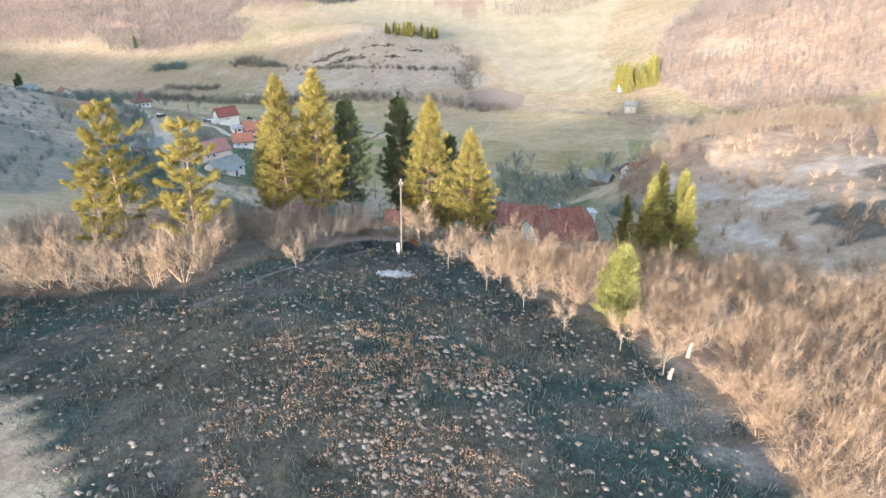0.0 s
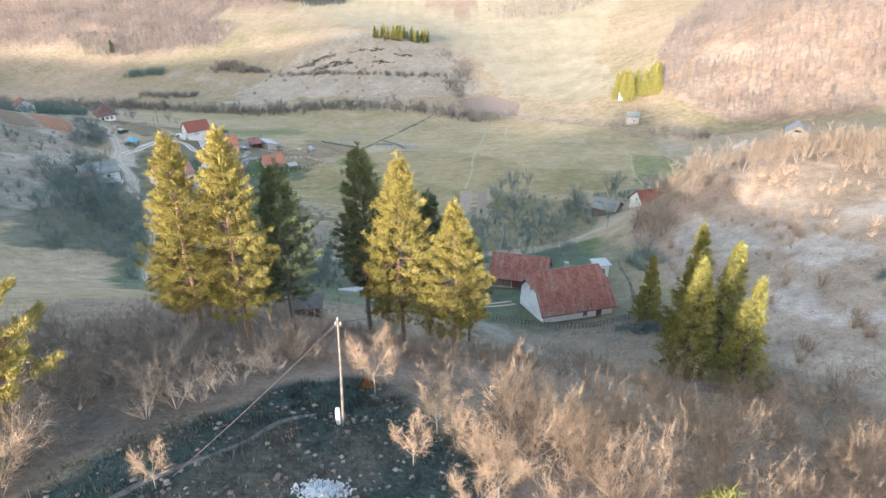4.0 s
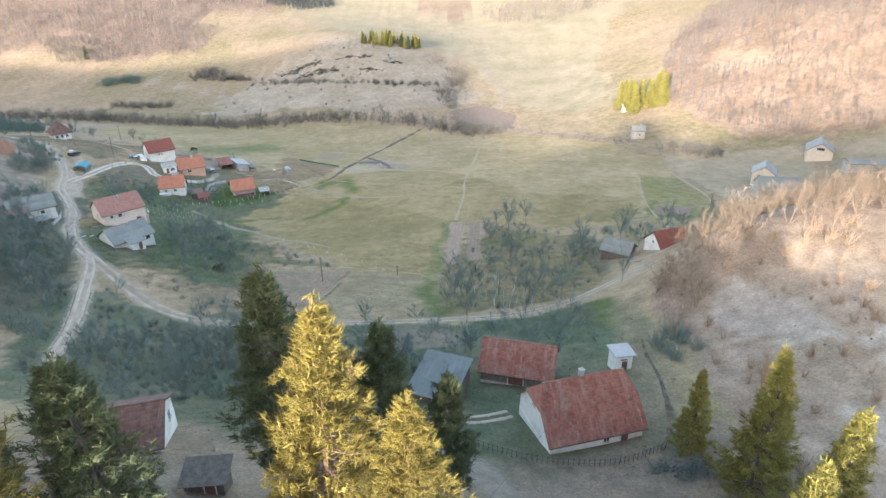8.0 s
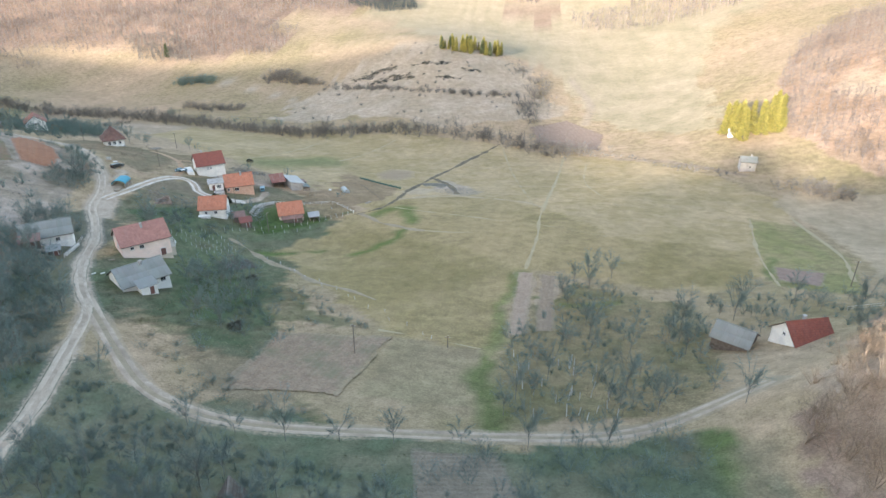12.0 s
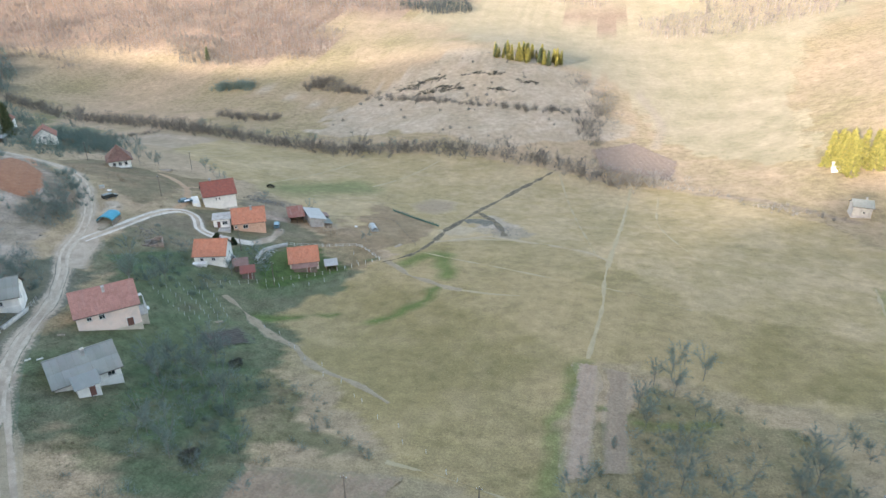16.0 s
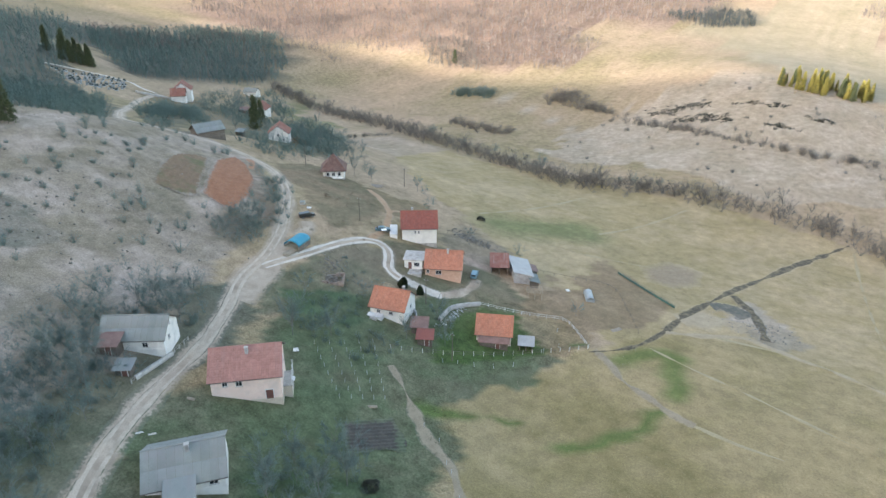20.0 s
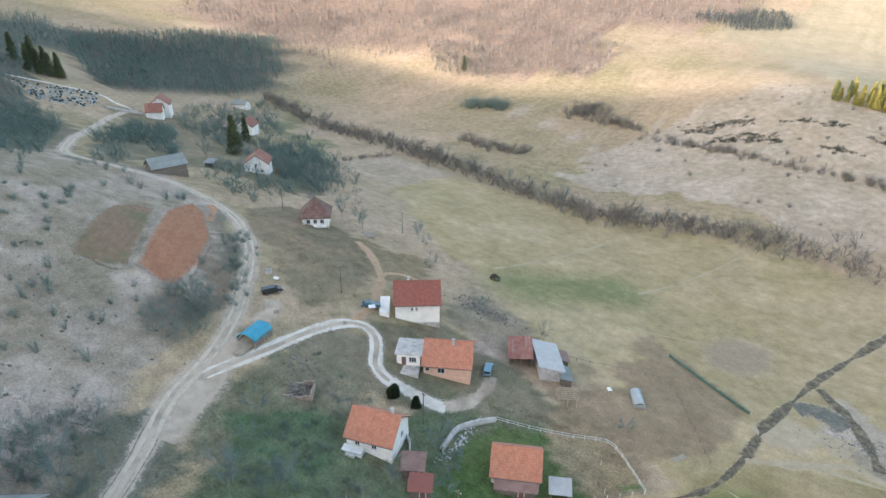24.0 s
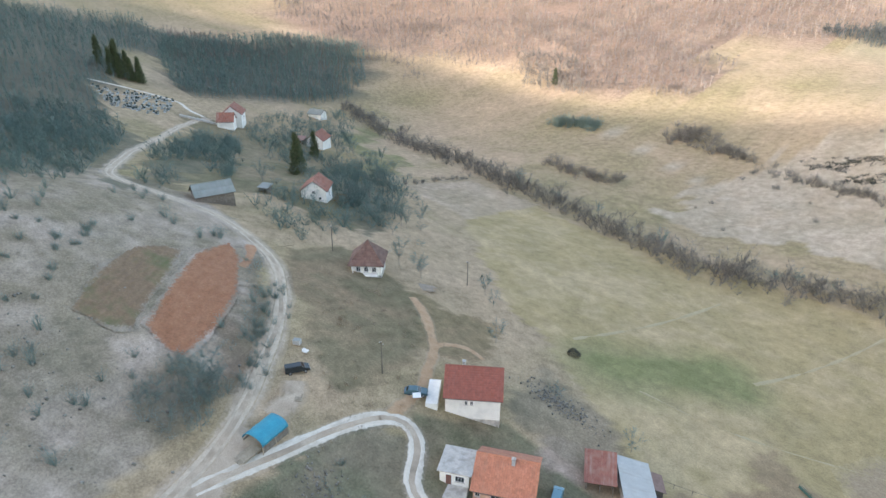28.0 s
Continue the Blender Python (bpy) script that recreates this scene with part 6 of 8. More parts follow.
M_bark_grey = surface("grey_bark", (0.17, 0.165, 0.145), (0.28, 0.265, 0.24), 2.5, 14, 0.9, relief=0.6, depth=0.03)
M_bark_tan = surface("tan_bark", (0.19, 0.155, 0.12), (0.30, 0.25, 0.20), 2.5, 14, 0.9, relief=0.6, depth=0.03)
T1 = bare_tree("fruit_tree", 5.0, 0.75, M_bark_grey, M_twig_shade_grey, 31, "bare grey fruit tree in the orchard grass", limb=0.5, twigs=2400, twig_w=0.005)
T2 = bare_tree("tree", 7.5, 0.5, M_bark_grey, M_twig_shade_grey, 32, "tall bare grey tree", forks=9, twigs=2600, up=0.95, limb=0.48, twig_w=0.005)
T3 = bare_tree("tree", 4.2, 0.6, M_bark_tan, M_twig_sun_tan, 33, "pale-barked bare tree at the edge of the burn", forks=8, twigs=2600, trunk_share=0.26, twig_w=0.006, limb=0.6)
T4 = bare_tree("fruit_tree", 4.2, 0.95, M_bark_grey, M_twig_shade_grey, 34, "low spreading bare plum tree", forks=9, twigs=2400, up=0.5, trunk_share=0.25, limb=0.5, twig_w=0.005)
put(T1, -46, 147, 1.35, 0)
put(T2, 36, 245, 0.9, 0)
put(T3, 4, 51, 1.0, 0)
put(T4, -30, 152, 1.1, 0)
for x, y, s in ((7, 47.5, 0.9), (10, 44, 0.8), (14, 41.5, 0.95), (0.5, 56, 0.9), (2, 60, 1.0), (-14, 53, 0.75), (16.5, 38.5, 1.0), (5.5, 53, 1.1), (8.5, 50, 0.9), (-25, 49, 0.8), (22, 34, 1.1), (27, 44, 1.2)):
    another(T3, x, y, s, x * 50)
for x, y, k in ((-82, 325, 0.9), (-55.5, 305.5, 0.8)):
    another(T1, x, y, k, x * 9)
another(T3, -2.8, 65.5, 1.35, 10, label="white-barked tree with a few orange leaves")
VILLAGE_TREES = (
    ([(-127, 245), (-112, 240), (-96, 210), (-84, 190), (-66, 150), (-76, 150), (-104, 190)], 34, 41),
    ([(-66, 152), (-30, 152), (-9, 142), (5, 150), (14, 146), (10, 124), (-40, 120), (-56, 132)], 78, 42),
    (ORCHARD, 64, 43),
    ([(-62, 206), (-50, 182), (-34, 186), (-42, 206), (-56, 222)], 16, 44),
    ([(-76, 222), (-64, 212), (-58, 222), (-66, 232)], 12, 45),
    ([(-106, 262), (-96, 246), (-88, 246), (-90, 258)], 10, 46),
    ([(-235, 350), (-215, 330), (-180, 345), (-160, 350), (-185, 385), (-225, 410), (-300, 400), (-290, 380)], 60, 47),
    ([(44, 212), (60, 190), (88, 196), (92, 222), (60, 232)], 30, 48),
    ([(-330, 440), (-290, 440), (-250, 440), (-240, 420), (-330, 410)], 26, 49),
    ([(-136, 283), (-124, 268), (-132, 256), (-141, 264)], 10, 50),
    ([(-74, 222), (-62, 208), (-50, 196), (-44, 206), (-56, 224), (-66, 232)], 8, 151),
    ([(-120, 240), (-108, 232), (-98, 212), (-88, 196), (-96, 190), (-116, 214)], 16, 152),
    ([(-78, 196), (-66, 180), (-58, 176), (-70, 150), (-84, 176), (-92, 196)], 16, 153),
    ([(-82, 262), (-72, 262), (-72, 276), (-80, 280)], 5, 154),
)
for poly, n, seed in VILLAGE_TREES:
    for k, (x, y, s) in enumerate(scatter(poly, n, seed, (0.65, 1.15))):
        another((T1, T4, T2, T1)[k % 4], x, y, s, x * 37)
for k, (x, y) in enumerate([(-40, 161), (-32, 160), (-24, 159.5), (-16, 160.5), (-8, 161.5), (2, 163), (12, 163.5), (20, 164.5), (24, 165), (44, 182), (46, 174), (-118, 330), (-134, 346), (-129, 343), (-203, 457), (-181, 453), (-159, 450), (-131, 437), (-126, 436), (-88, 433), (-82, 435), (-72, 439), (-155, 336), (-150, 338), (-147, 336), (-99, 325), (30, 246), (33, 250), (26, 242), (-162, 222)]):
    another((T2, T1)[k % 2], x, y, 0.75 + 0.1 * (k % 4), x * 31)
thicket("scrub", along([(-130, 277), (-136, 283), (-143, 289), (-152, 297)], 46, 2.5, 51, (0.6, 1.1)), M_twig_shade_grey, "grey roadside scrub below the red field", stems=26, tall=(1.0, 2.4), width=0.025, seed=21)
thicket("scrub", scatter([(-72, 172), (-62, 140), (-40, 120), (8, 128), (5, 148), (-30, 156), (-56, 168)], 400, 52, (0.5, 1.0)), M_twig_shade_grey, "grey undergrowth between the orchard trees", stems=26, tall=(0.8, 2.0), width=0.022, seed=22)
shrubs("scrub", scatter([(-2, 158), (12, 161), (34, 168), (37, 150), (30, 140), (24, 138), (10, 139), (-2, 143)], 95, 118, (0.6, 1.2)), M_twig_shade_grey, "grey-green brush between the barns and the farm road", tall=(2.2, 4.4), twigs=5, width=0.018, seed=108)
thicket("scrub", scatter([(42, 212), (60, 190), (92, 196), (98, 224), (56, 236)], 70, 53, (0.6, 1.1)), M_twig_shade_grey, "grey undergrowth round the red-roofed house", stems=26, tall=(1.0, 2.4), width=0.025, seed=23)
thicket("scrub", scatter([(-122, 240), (-108, 234), (-98, 212), (-88, 196), (-70, 172), (-80, 168), (-100, 188), (-120, 214)], 330, 56, (0.5, 1.1)), M_twig_shade_grey, "grey-blue shrubs round the long low house", stems=26, tall=(0.8, 2.2), width=0.024, seed=26, foot=0.6)
thicket("scrub", scatter([(-76, 222), (-64, 208), (-50, 192), (-40, 200), (-54, 222), (-64, 234)], 60, 57, (0.5, 1.0)), M_twig_shade_grey, "grey-blue fruit bushes below the pink house", stems=30, tall=(0.8, 2.2), width=0.022, seed=27, foot=0.7)
thicket("scrub", scatter([(-104, 262), (-94, 246), (-80, 252), (-78, 262), (-96, 268)], 45, 58, (0.5, 1.0)), M_twig_shade_grey, "grey bushes above the garden stakes", stems=28, tall=(0.8, 2.2), width=0.022, seed=28, foot=0.6)
thicket("scrub", scatter([(-150, 470), (-60, 455), (10, 450), (35, 500), (20, 560), (-60, 600), (-120, 560)], 40, 60, (0.5, 1.2)), M_twig_hedge, "single grey bushes on the copse hill", stems=24, tall=(0.8, 2.2), width=0.05, seed=30, foot=0.8)
thicket("scrub", scatter([(-140, 300), (-122, 286), (-108, 284), (-104, 300), (-118, 318), (-150, 320)], 60, 62, (0.4, 0.9)), M_twig_red, "brown dry weeds on the rough bank", stems=20, tall=(0.4, 1.2), width=0.02, seed=35, foot=0.8)
thicket("scrub", scatter([(-112, 280), (-100, 262), (-92, 262), (-94, 280)], 60, 66, (0.4, 0.9)), M_twig_shade_grey, "grey weeds and brambles round the ruin", stems=22, tall=(0.5, 1.4), width=0.02, seed=36, foot=0.8)
thicket("scrub", scatter(ORCHARD, 120, 54, (0.5, 1.0)), M_twig_shade_grey, "grey undergrowth in the orchard", stems=24, tall=(0.8, 2.2), width=0.022, seed=24)

# burnt tussocks and dry clumps on the blackened hill
M_tuft = foliage("dry_tussock", (0.20, 0.13, 0.085), (0.42, 0.30, 0.21), 0.25)
M_char = foliage("charred_stalks", (0.02, 0.032, 0.031), (0.06, 0.074, 0.07), 0.5)
M_brown_stalk = foliage("scorched_stalks", (0.12, 0.085, 0.06), (0.26, 0.19, 0.135), 0.5)
thicket("tussocks", scatter(BURN, 900, 61, (0.4, 1.1), clump=0.4, swell=5) + scatter(SCORCHED, 1500, 161, (0.5, 1.3), clump=0.5, swell=3), M_tuft, "pale unburnt grass clumps on the blackened hill", "grass", stems=10, tall=(0.10, 0.22), spread=1.3, width=0.06, seed=31, fork=0, foot=0.25)
thicket("tussocks", scatter(BURN, 4600, 63, (0.6, 1.7)), M_char, "charred grass stalks on the burnt hill", "grass", stems=8, tall=(0.15, 0.5), spread=0.6, width=0.022, seed=33, fork=1, foot=0.4)
thicket("tussocks", scatter(BURN, 700, 64, (0.6, 1.3), clump=0.5, swell=7) + scatter(SCORCHED, 350, 164, (0.5, 1.1), clump=0.5, swell=3), M_brown_stalk, "brown scorched stalks on the burnt hill", "grass", stems=9, tall=(0.2, 0.6), spread=0.5, width=0.016, seed=34, fork=1, foot=0.5)

# dry grass tufts and weeds on the rough ground
M_weed = foliage("dry_weeds", (0.20, 0.16, 0.10), (0.40, 0.33, 0.215), 0.3)
M_weed_green = foliage("winter_green_tufts", (0.12, 0.15, 0.07), (0.21, 0.22, 0.115), 0.3)
for _k, (_poly, _n, _m, _lab) in enumerate((
    (WEST_SLOPE, 5200, M_weed, "pale dry grass tufts on the hillside"),
    ([(-150, 312), (-128, 300), (-112, 290), (-100, 270), (-118, 262), (-140, 285), (-190, 316), (-170, 340), (-130, 340)], 2200, M_weed, "dry weeds on the banks above the drive"),
    (VILLAGE, 3600, M_weed_green, "green grass tufts round the village houses"),
    (ROUGH, 1800, M_weed, "dry grass tufts in the rough pasture"),
    (FARM, 3200, M_weed_green, "green grass tufts round the farm"),
    (ORCHARD, 1600, M_weed, "dry grass tufts in the orchard"),
    (EAST_SLOPE, 3200, M_weed, "pale dry grass tufts on the bare slope"),
    (BRUSH, 1800, M_weed_green, "green tufts between the roadside brush"),
    (NEAR_SLOPE, 1600, M_weed, "dry grass tufts below the hilltop"),
    (MEADOW_SOUTH, 5200, M_weed, "short dry grass tufts in the mown meadow"),
    (STUBBLE, 900, M_weed, "dry stubble tufts on the tilled plot"))):
    thicket("grass", scatter(_poly, _n // 2, 300 + _k, (0.5, 1.2), clump=0.25, swell=11), _m, _lab, "grass", stems=6, tall=(0.12, 0.3) if "meadow" in _lab else (0.25, 0.6), spread=0.9, width=0.022, seed=320 + _k, fork=0, foot=0.3)


# ---------------------------------------------------------------- sheds, yards and small things
def stand(name, x, y, turn, label, category, group="", up=0.0):
    return thing(name, x, y, ground(x, y) + up, turn, label, category, group)


def mono_shed(name, x, y, turn, L, W, low, high, wall_m, roof_m, label, over=0.4, strips=8, open_front=False):
    """A shed with a single sloping roof, high along +y, its sheets side by side."""
    h = stand(name, x, y, turn, label, "shed")
    if open_front:
        for sx in (-1, 0, 1):
            part("post", box(sx * (L / 2 - 0.1) - 0.08, sx * (L / 2 - 0.1) + 0.08, -W / 2, -W / 2 + 0.16, -0.8, low), M_wood_old, h)
        part("back_wall", box(-L / 2, L / 2, W / 2 - 0.15, W / 2, -0.8, high - 0.1), wall_m, h)
        for sx in (-1, 1):
            part("side_wall", box(*sorted((sx * L / 2, sx * (L / 2 - 0.12))), -W / 2 + 0.2, W / 2 - 0.16, -0.8, low - 0.05), wall_m, h)
    else:
        bm = bmesh.new()
        pts = [(-W / 2, -0.8), (W / 2, -0.8), (W / 2, high), (-W / 2, low)]
        a = [bm.verts.new((-L / 2, p, q)) for p, q in pts]
        b = [bm.verts.new((L / 2, p, q)) for p, q in pts]
        bm.faces.new(a[::-1]), bm.faces.new(b)
        for i in range(4):
            bm.faces.new((a[i], a[(i + 1) % 4], b[(i + 1) % 4], b[i]))
        bmesh.ops.recalc_face_normals(bm, faces=bm.faces)
        part("wall", bm, wall_m, h)
        door(h, L * 0.15, -W / 2, 0, 0.9, min(1.9, low - 0.2), -1)
    k = (high - low) / W
    for i in range(strips):
        x0, x1 = -L / 2 - over + (L + 2 * over) * i / strips, -L / 2 - over + (L + 2 * over) * (i + 1) / strips
        y0, y1 = -W / 2 - over, W / 2 + over
        j = 0.012 * (i % 2)
        bm = bmesh.new()
        vs = [bm.verts.new((px, py, (low + k * (py + W / 2)) + 0.04 + dz + j)) for dz in (0, 0.05) for px, py in ((x0 - 0.03, y0), (x1 + 0.03, y0), (x1 + 0.03, y1), (x0 - 0.03, y1))]
        for f in ((3, 2, 1, 0), (4, 5, 6, 7), (0, 1, 5, 4), (1, 2, 6, 5), (2, 3, 7, 6), (3, 0, 4, 7)):
            bm.faces.new([vs[q] for q in f])
        part("roof_sheet", bm, roof_m, h)
    return h


mono_shed("shed", 6.1, 128.8, -22, 6.3, 8.2, 2.2, 3.4, M_wood_old, M_sheet_dark, "grey sheet-roofed timber shed beside the barns")
mono_shed("shed", -76.4, 315.2, 126, 9.8, 5.0, 2.6, 3.9, M_plaster_grey, M_sheet_pale, "shed with pale sheet roof in the farmyard")
mono_shed("shed", -82.2, 313.2, 31, 4.6, 5.6, 2.4, 3.8, M_wood_old, M_tile_old, "open rusty-roofed cart shed", open_front=True)
mono_shed("shed", -71.6, 313.6, 126, 4.6, 2.2, 1.7, 2.3, M_wood_old, M_sheet_dark, "narrow lean-to patched with grey-green sheets")
mono_shed("shed", -74.6, 319.4, 126, 3.4, 1.8, 1.8, 2.4, M_wood_old, M_sheet_rust, "small rusty lean-to behind the farmyard shed", strips=4)
mono_shed("shed", -59.0, 284, 26, 3.0, 2.6, 1.6, 2.1, M_wood_pale, M_sheet_pale, "small grey-roofed animal shelter on posts", open_front=True)
mono_shed("shed", -76.5, 268.5, 30, 3.2, 2.6, 1.9, 2.5, M_wood_old, M_tile_red, "little wooden shed with red roof", strips=5)
mono_shed("shed", -79.8, 271, 30, 3.4, 3.0, 2.0, 2.6, M_wood_old, M_sheet_rust, "small weathered shed with rusty roof", strips=5)
mono_shed("shed", -107.5, 216.4, 37, 4.0, 3.0, 1.9, 2.5, M_wood_old, M_sheet_rust, "rusty lean-to among shrubs below the long house", strips=5)
mono_shed("shed", -100.6, 215.0, 37, 2.4, 2.2, 1.4, 1.8, M_wood_old, M_sheet_grey, "tiny weathered grey shed", strips=4)
mono_shed("shed", -71.4, 204.3, 51, 3.4, 3.0, 2.2, 2.7, M_plaster_white, M_sheet_grey, "white porch with grey sheet roof")
mono_shed("shed", -64.9, 279.3, 26, 6.4, 1.4, 1.6, 2.1, M_wood_old, M_sheet_rust, "dark lean-to against the outbuilding", strips=6)
mono_shed("shed", -214, 335, 20, 3.0, 2.6, 1.9, 2.4, M_wood_old, M_sheet_grey, "dark open shed among the bare trees", open_front=True)
mono_shed("shed", -306, 413, 30, 5.0, 4.0, 2.2, 3.0, M_wood_old, M_sheet_rust, "rust-brown shed beside the far house")
mono_shed("shed", -345, 402, 140, 4.0, 4.0, 2.4, 3.0, M_plaster_white, M_sheet_pale, "white wing under pale roof at the upper house")
mono_shed("shed", -15, 98, 4, 3.4, 2.4, 1.7, 2.1, M_wood_old, M_wood_old, "dark boarded store with slatted roof", strips=4)

# little tower-like outbuilding with a flat pale roof
_o = stand("outbuilding", 33.6, 134, 8, "narrow white outbuilding with flat pale roof and red door", "outbuilding")
part("wall", box(-1.3, 1.3, -1.3, 1.3, -1.0, 3.0, bevel=0.02), M_plaster_white, _o)
part("roof_slab", box(-1.7, 1.7, -1.7, 1.7, 3.0, 3.14, bevel=0.03), M_sheet_pale, _o)
part("lintel", box(-0.5, 0.5, -1.36, -1.3, 2.1, 2.3), M_trim_dark, _o)
door(_o, 0.1, -1.3, 0, 0.9, 2.0, -1)

# hut with a pyramid roof
_h = stand("cottage", -155.5, 326, 40, "small white cottage with steep dark pyramid roof", "house")
part("wall", box(-3.0, 3.0, -3.0, 3.0, -1.5, 2.6), M_plaster_white, _h)
part("foundation", box(-3.1, 3.1, -3.1, 3.1, -2.2, 0.2), M_concrete, _h)
for k in range(4):
    V, F = [], []
    n = 9
    for i in range(n):
        w0, w1 = 3.7 * (1 - i / n), 3.7 * (1 - (i + 1.15) / n) if i < n - 1 else 0.05
        z0, z1 = 2.45 + 4.2 * i / n, 2.45 + 4.2 * (i + 1.15) / n
        for j in range(max(1, int(w0 * 2.2))):
            m = max(1, int(w0 * 2.2))
            a0, a1 = -1 + 2 * j / m, -1 + 2 * (j + 1) / m
            q = len(V)
            V += [(a0 * w0, -w0, z0 + 0.10), (a1 * w0, -w0, z0 + 0.10), (a1 * w1, -w1, z1 + 0.02), (a0 * w1, -w1, z1 + 0.02), (a0 * w0, -w0, z0), (a1 * w0, -w0, z0)]
            F += [(q, q + 1, q + 2, q + 3), (q + 4, q + 5, q + 1, q)]
    r = Matrix.Rotation(k * math.pi / 2, 3, "Z")
    part_np("roof_tiles", [tuple(r @ Vector(v)) for v in V], F, M_tile_brown, _h)
part("eave_board", box(-3.65, 3.65, -3.65, 3.65, 2.32, 2.44), M_wood_old, _h)
part("balcony", add_box(add_box(box(-2.6, 2.6, -4.3, -3.0, 0.4, 0.55), -2.6, -2.45, -4.3, -4.15, 0.55, 2.32), 2.45, 2.6, -4.3, -4.15, 0.55, 2.32), M_plaster_white, _h)
for u in (-1.6, 0.0, 1.6):
    window(_h, u, -3.01, 0.9, 0.9, 1.1, -1)
window(_h, -3.01, 0.3, 0.9, 0.9, 1.1, -1, "x")
_h.matrix_basis = _h.matrix_basis @ Matrix.Diagonal((1.2, 1.2, 1.2, 1))

# additions to the village houses
_a = stand("terrace", -97.4, 293.4, 28, "white flat-roofed annex with terrace beside the brick house", "outbuilding", up=0.1)
part("wall", box(-2.4, 2.4, -2.0, 3.4, -1.5, 2.6, bevel=0.02), M_plaster_white, _a)
part("roof_slab", box(-2.8, 2.8, -2.3, 3.7, 2.6, 2.8, bevel=0.03), M_concrete, _a)
part("terrace_floor", box(-2.6, 2.4, -5.0, -2.05, -1.5, 0.1), M_concrete, _a)
window(_a, 0.9, -2.01, 0.9, 1.5, 1.2, -1, bars=2)
door(_a, -0.9, -2.0, 0.1, 0.9, 2.0, -1)
_t = stand("terrace", -112.2, 303.6, 37, "white concrete terrace wall beside the house", "wall")
part("slab", box(-1.1, 1.1, -3.8, 3.4, -2.0, 0.95, bevel=0.03), M_plaster_white, _t)
_t = stand("terrace", -89.2, 267.2, 16, "white concrete step terrace in front of the small house", "wall")
part("slab", box(-2.6, 1.6, -1.0, 0.6, -1.5, 0.55, bevel=0.03), M_plaster_white, _t)
part("step", box(-1.0, 0.6, -1.8, -1.2, -1.5, 0.5, bevel=0.02), M_concrete, _t)

_a = stand("porch", -82.3, 233.8, 44, "narrow two-storey porch with balcony on the pink house", "porch", up=0.2)
part("wall", box(-0.7, 0.7, -2.2, 2.2, -1.5, 2.2, bevel=0.02), M_plaster_tan, _a)
part("balcony_floor", box(-0.8, 0.85, -2.3, 2.3, 2.2, 2.36, bevel=0.02), M_concrete, _a)
for yy in (-2.2, -0.75, 0.75, 2.2):
    part("post", box(0.68, 0.8, yy - 0.06, yy + 0.06, 2.36, 4.6), M_frame, _a)
part("rail", box(0.7, 0.78, -2.2, 2.2, 3.2, 3.3), M_frame, _a)
door(_a, 0.7, 0.6, -0.2, 0.9, 2.0, 1, "x", M_door)
_bm = bmesh.new()
bmesh.ops.create_cone(_bm, cap_ends=True, segments=16, radius1=0.12, radius2=0.45, depth=0.16, matrix=pose(1.0, -1.6, 3.3, 70, 0, 60))
part("dish", _bm, M_frame, _a, "white satellite dish")

# blue shelter over stacked timber
M_tarp = surface("blue_tarpaulin", (0.012, 0.22, 0.31), (0.02, 0.29, 0.38), 0.8, 8, 0.5, relief=0.4)
_b = stand("shelter", -119.6, 273.2, 12, "bright blue tarpaulin shelter over stacked timber", "shelter")
V, F = [], []
for i in range(9):
    for k in range(13):
        a = math.pi * k / 12
        V.append((2.1 * math.cos(a) + 0.03 * math.sin(i * 2.1 + k), -2.8 + 5.6 * i / 8, 1.1 + 1.35 * math.sin(a) + 0.03 * math.sin(i * 3 + k)))
for i in range(8):
    for k in range(12):
        F.append((i * 13 + k, i * 13 + k + 1, i * 13 + k + 14, i * 13 + k + 13))
_c = part_np("cover", V, F, M_tarp, _b, "blue tarpaulin", True)
_m = _c.modifiers.new("thickness", "SOLIDIFY")
_m.thickness = 0.03
for sx in (-1, 1):
    for yy in (-2.7, 0.0, 2.7):
        part("post", box(sx * 2.05 - 0.05, sx * 2.05 + 0.05, yy - 0.05, yy + 0.05, -0.6, 1.15), M_wood_pale, _b)
    part("side_board", box(sx * 2.0 - 0.03, sx * 2.0 + 0.03, -2.7, 2.7, -0.3, 0.9), M_wood_old, _b)
_p = stand("timber_stack", -118.6, 268.9, 12, "stack of sawn planks in front of the blue shelter", "timber")
for i in range(3):
    for k in range(7):
        random.seed(i * 9 + k)
        e = random.uniform(-0.4, 0.4)
        part("plank", box(-1.2 + k * 0.35, -0.9 + k * 0.35, -1.7 + e, 1.7 + e, i * 0.13, i * 0.13 + 0.1), M_wood_pale, _p)


# cars
def paint(name, c):
    m, nt, b = shader(name)
    nt.links.new(mix(nt, "MIX", ramp(nt, noise_node(nt, 1.5), (0.4, (0, 0, 0)), (0.8, (0.35, 0.35, 0.35))), c, tuple(v * 0.8 + 0.05 for v in c)), b.inputs["Base Color"])
    b.inputs["Roughness"].default_value, b.inputs["Metallic"].default_value = 0.3, 0.1
    b.inputs["Coat Weight"].default_value = 0.5
    return m


M_tyre = surface("tyre_rubber", (0.02, 0.02, 0.02), (0.035, 0.035, 0.035), 5, 30, 0.9)
M_rim = surface("wheel_rim", (0.35, 0.35, 0.36), (0.45, 0.45, 0.46), 5, 30, 0.4, 0.6)
M_lamp_glass = surface("lamp_glass", (0.6, 0.6, 0.58), (0.7, 0.7, 0.68), 5, 30, 0.2)
M_lamp_red = surface("rear_lamp", (0.3, 0.02, 0.02), (0.4, 0.03, 0.03), 5, 30, 0.3)


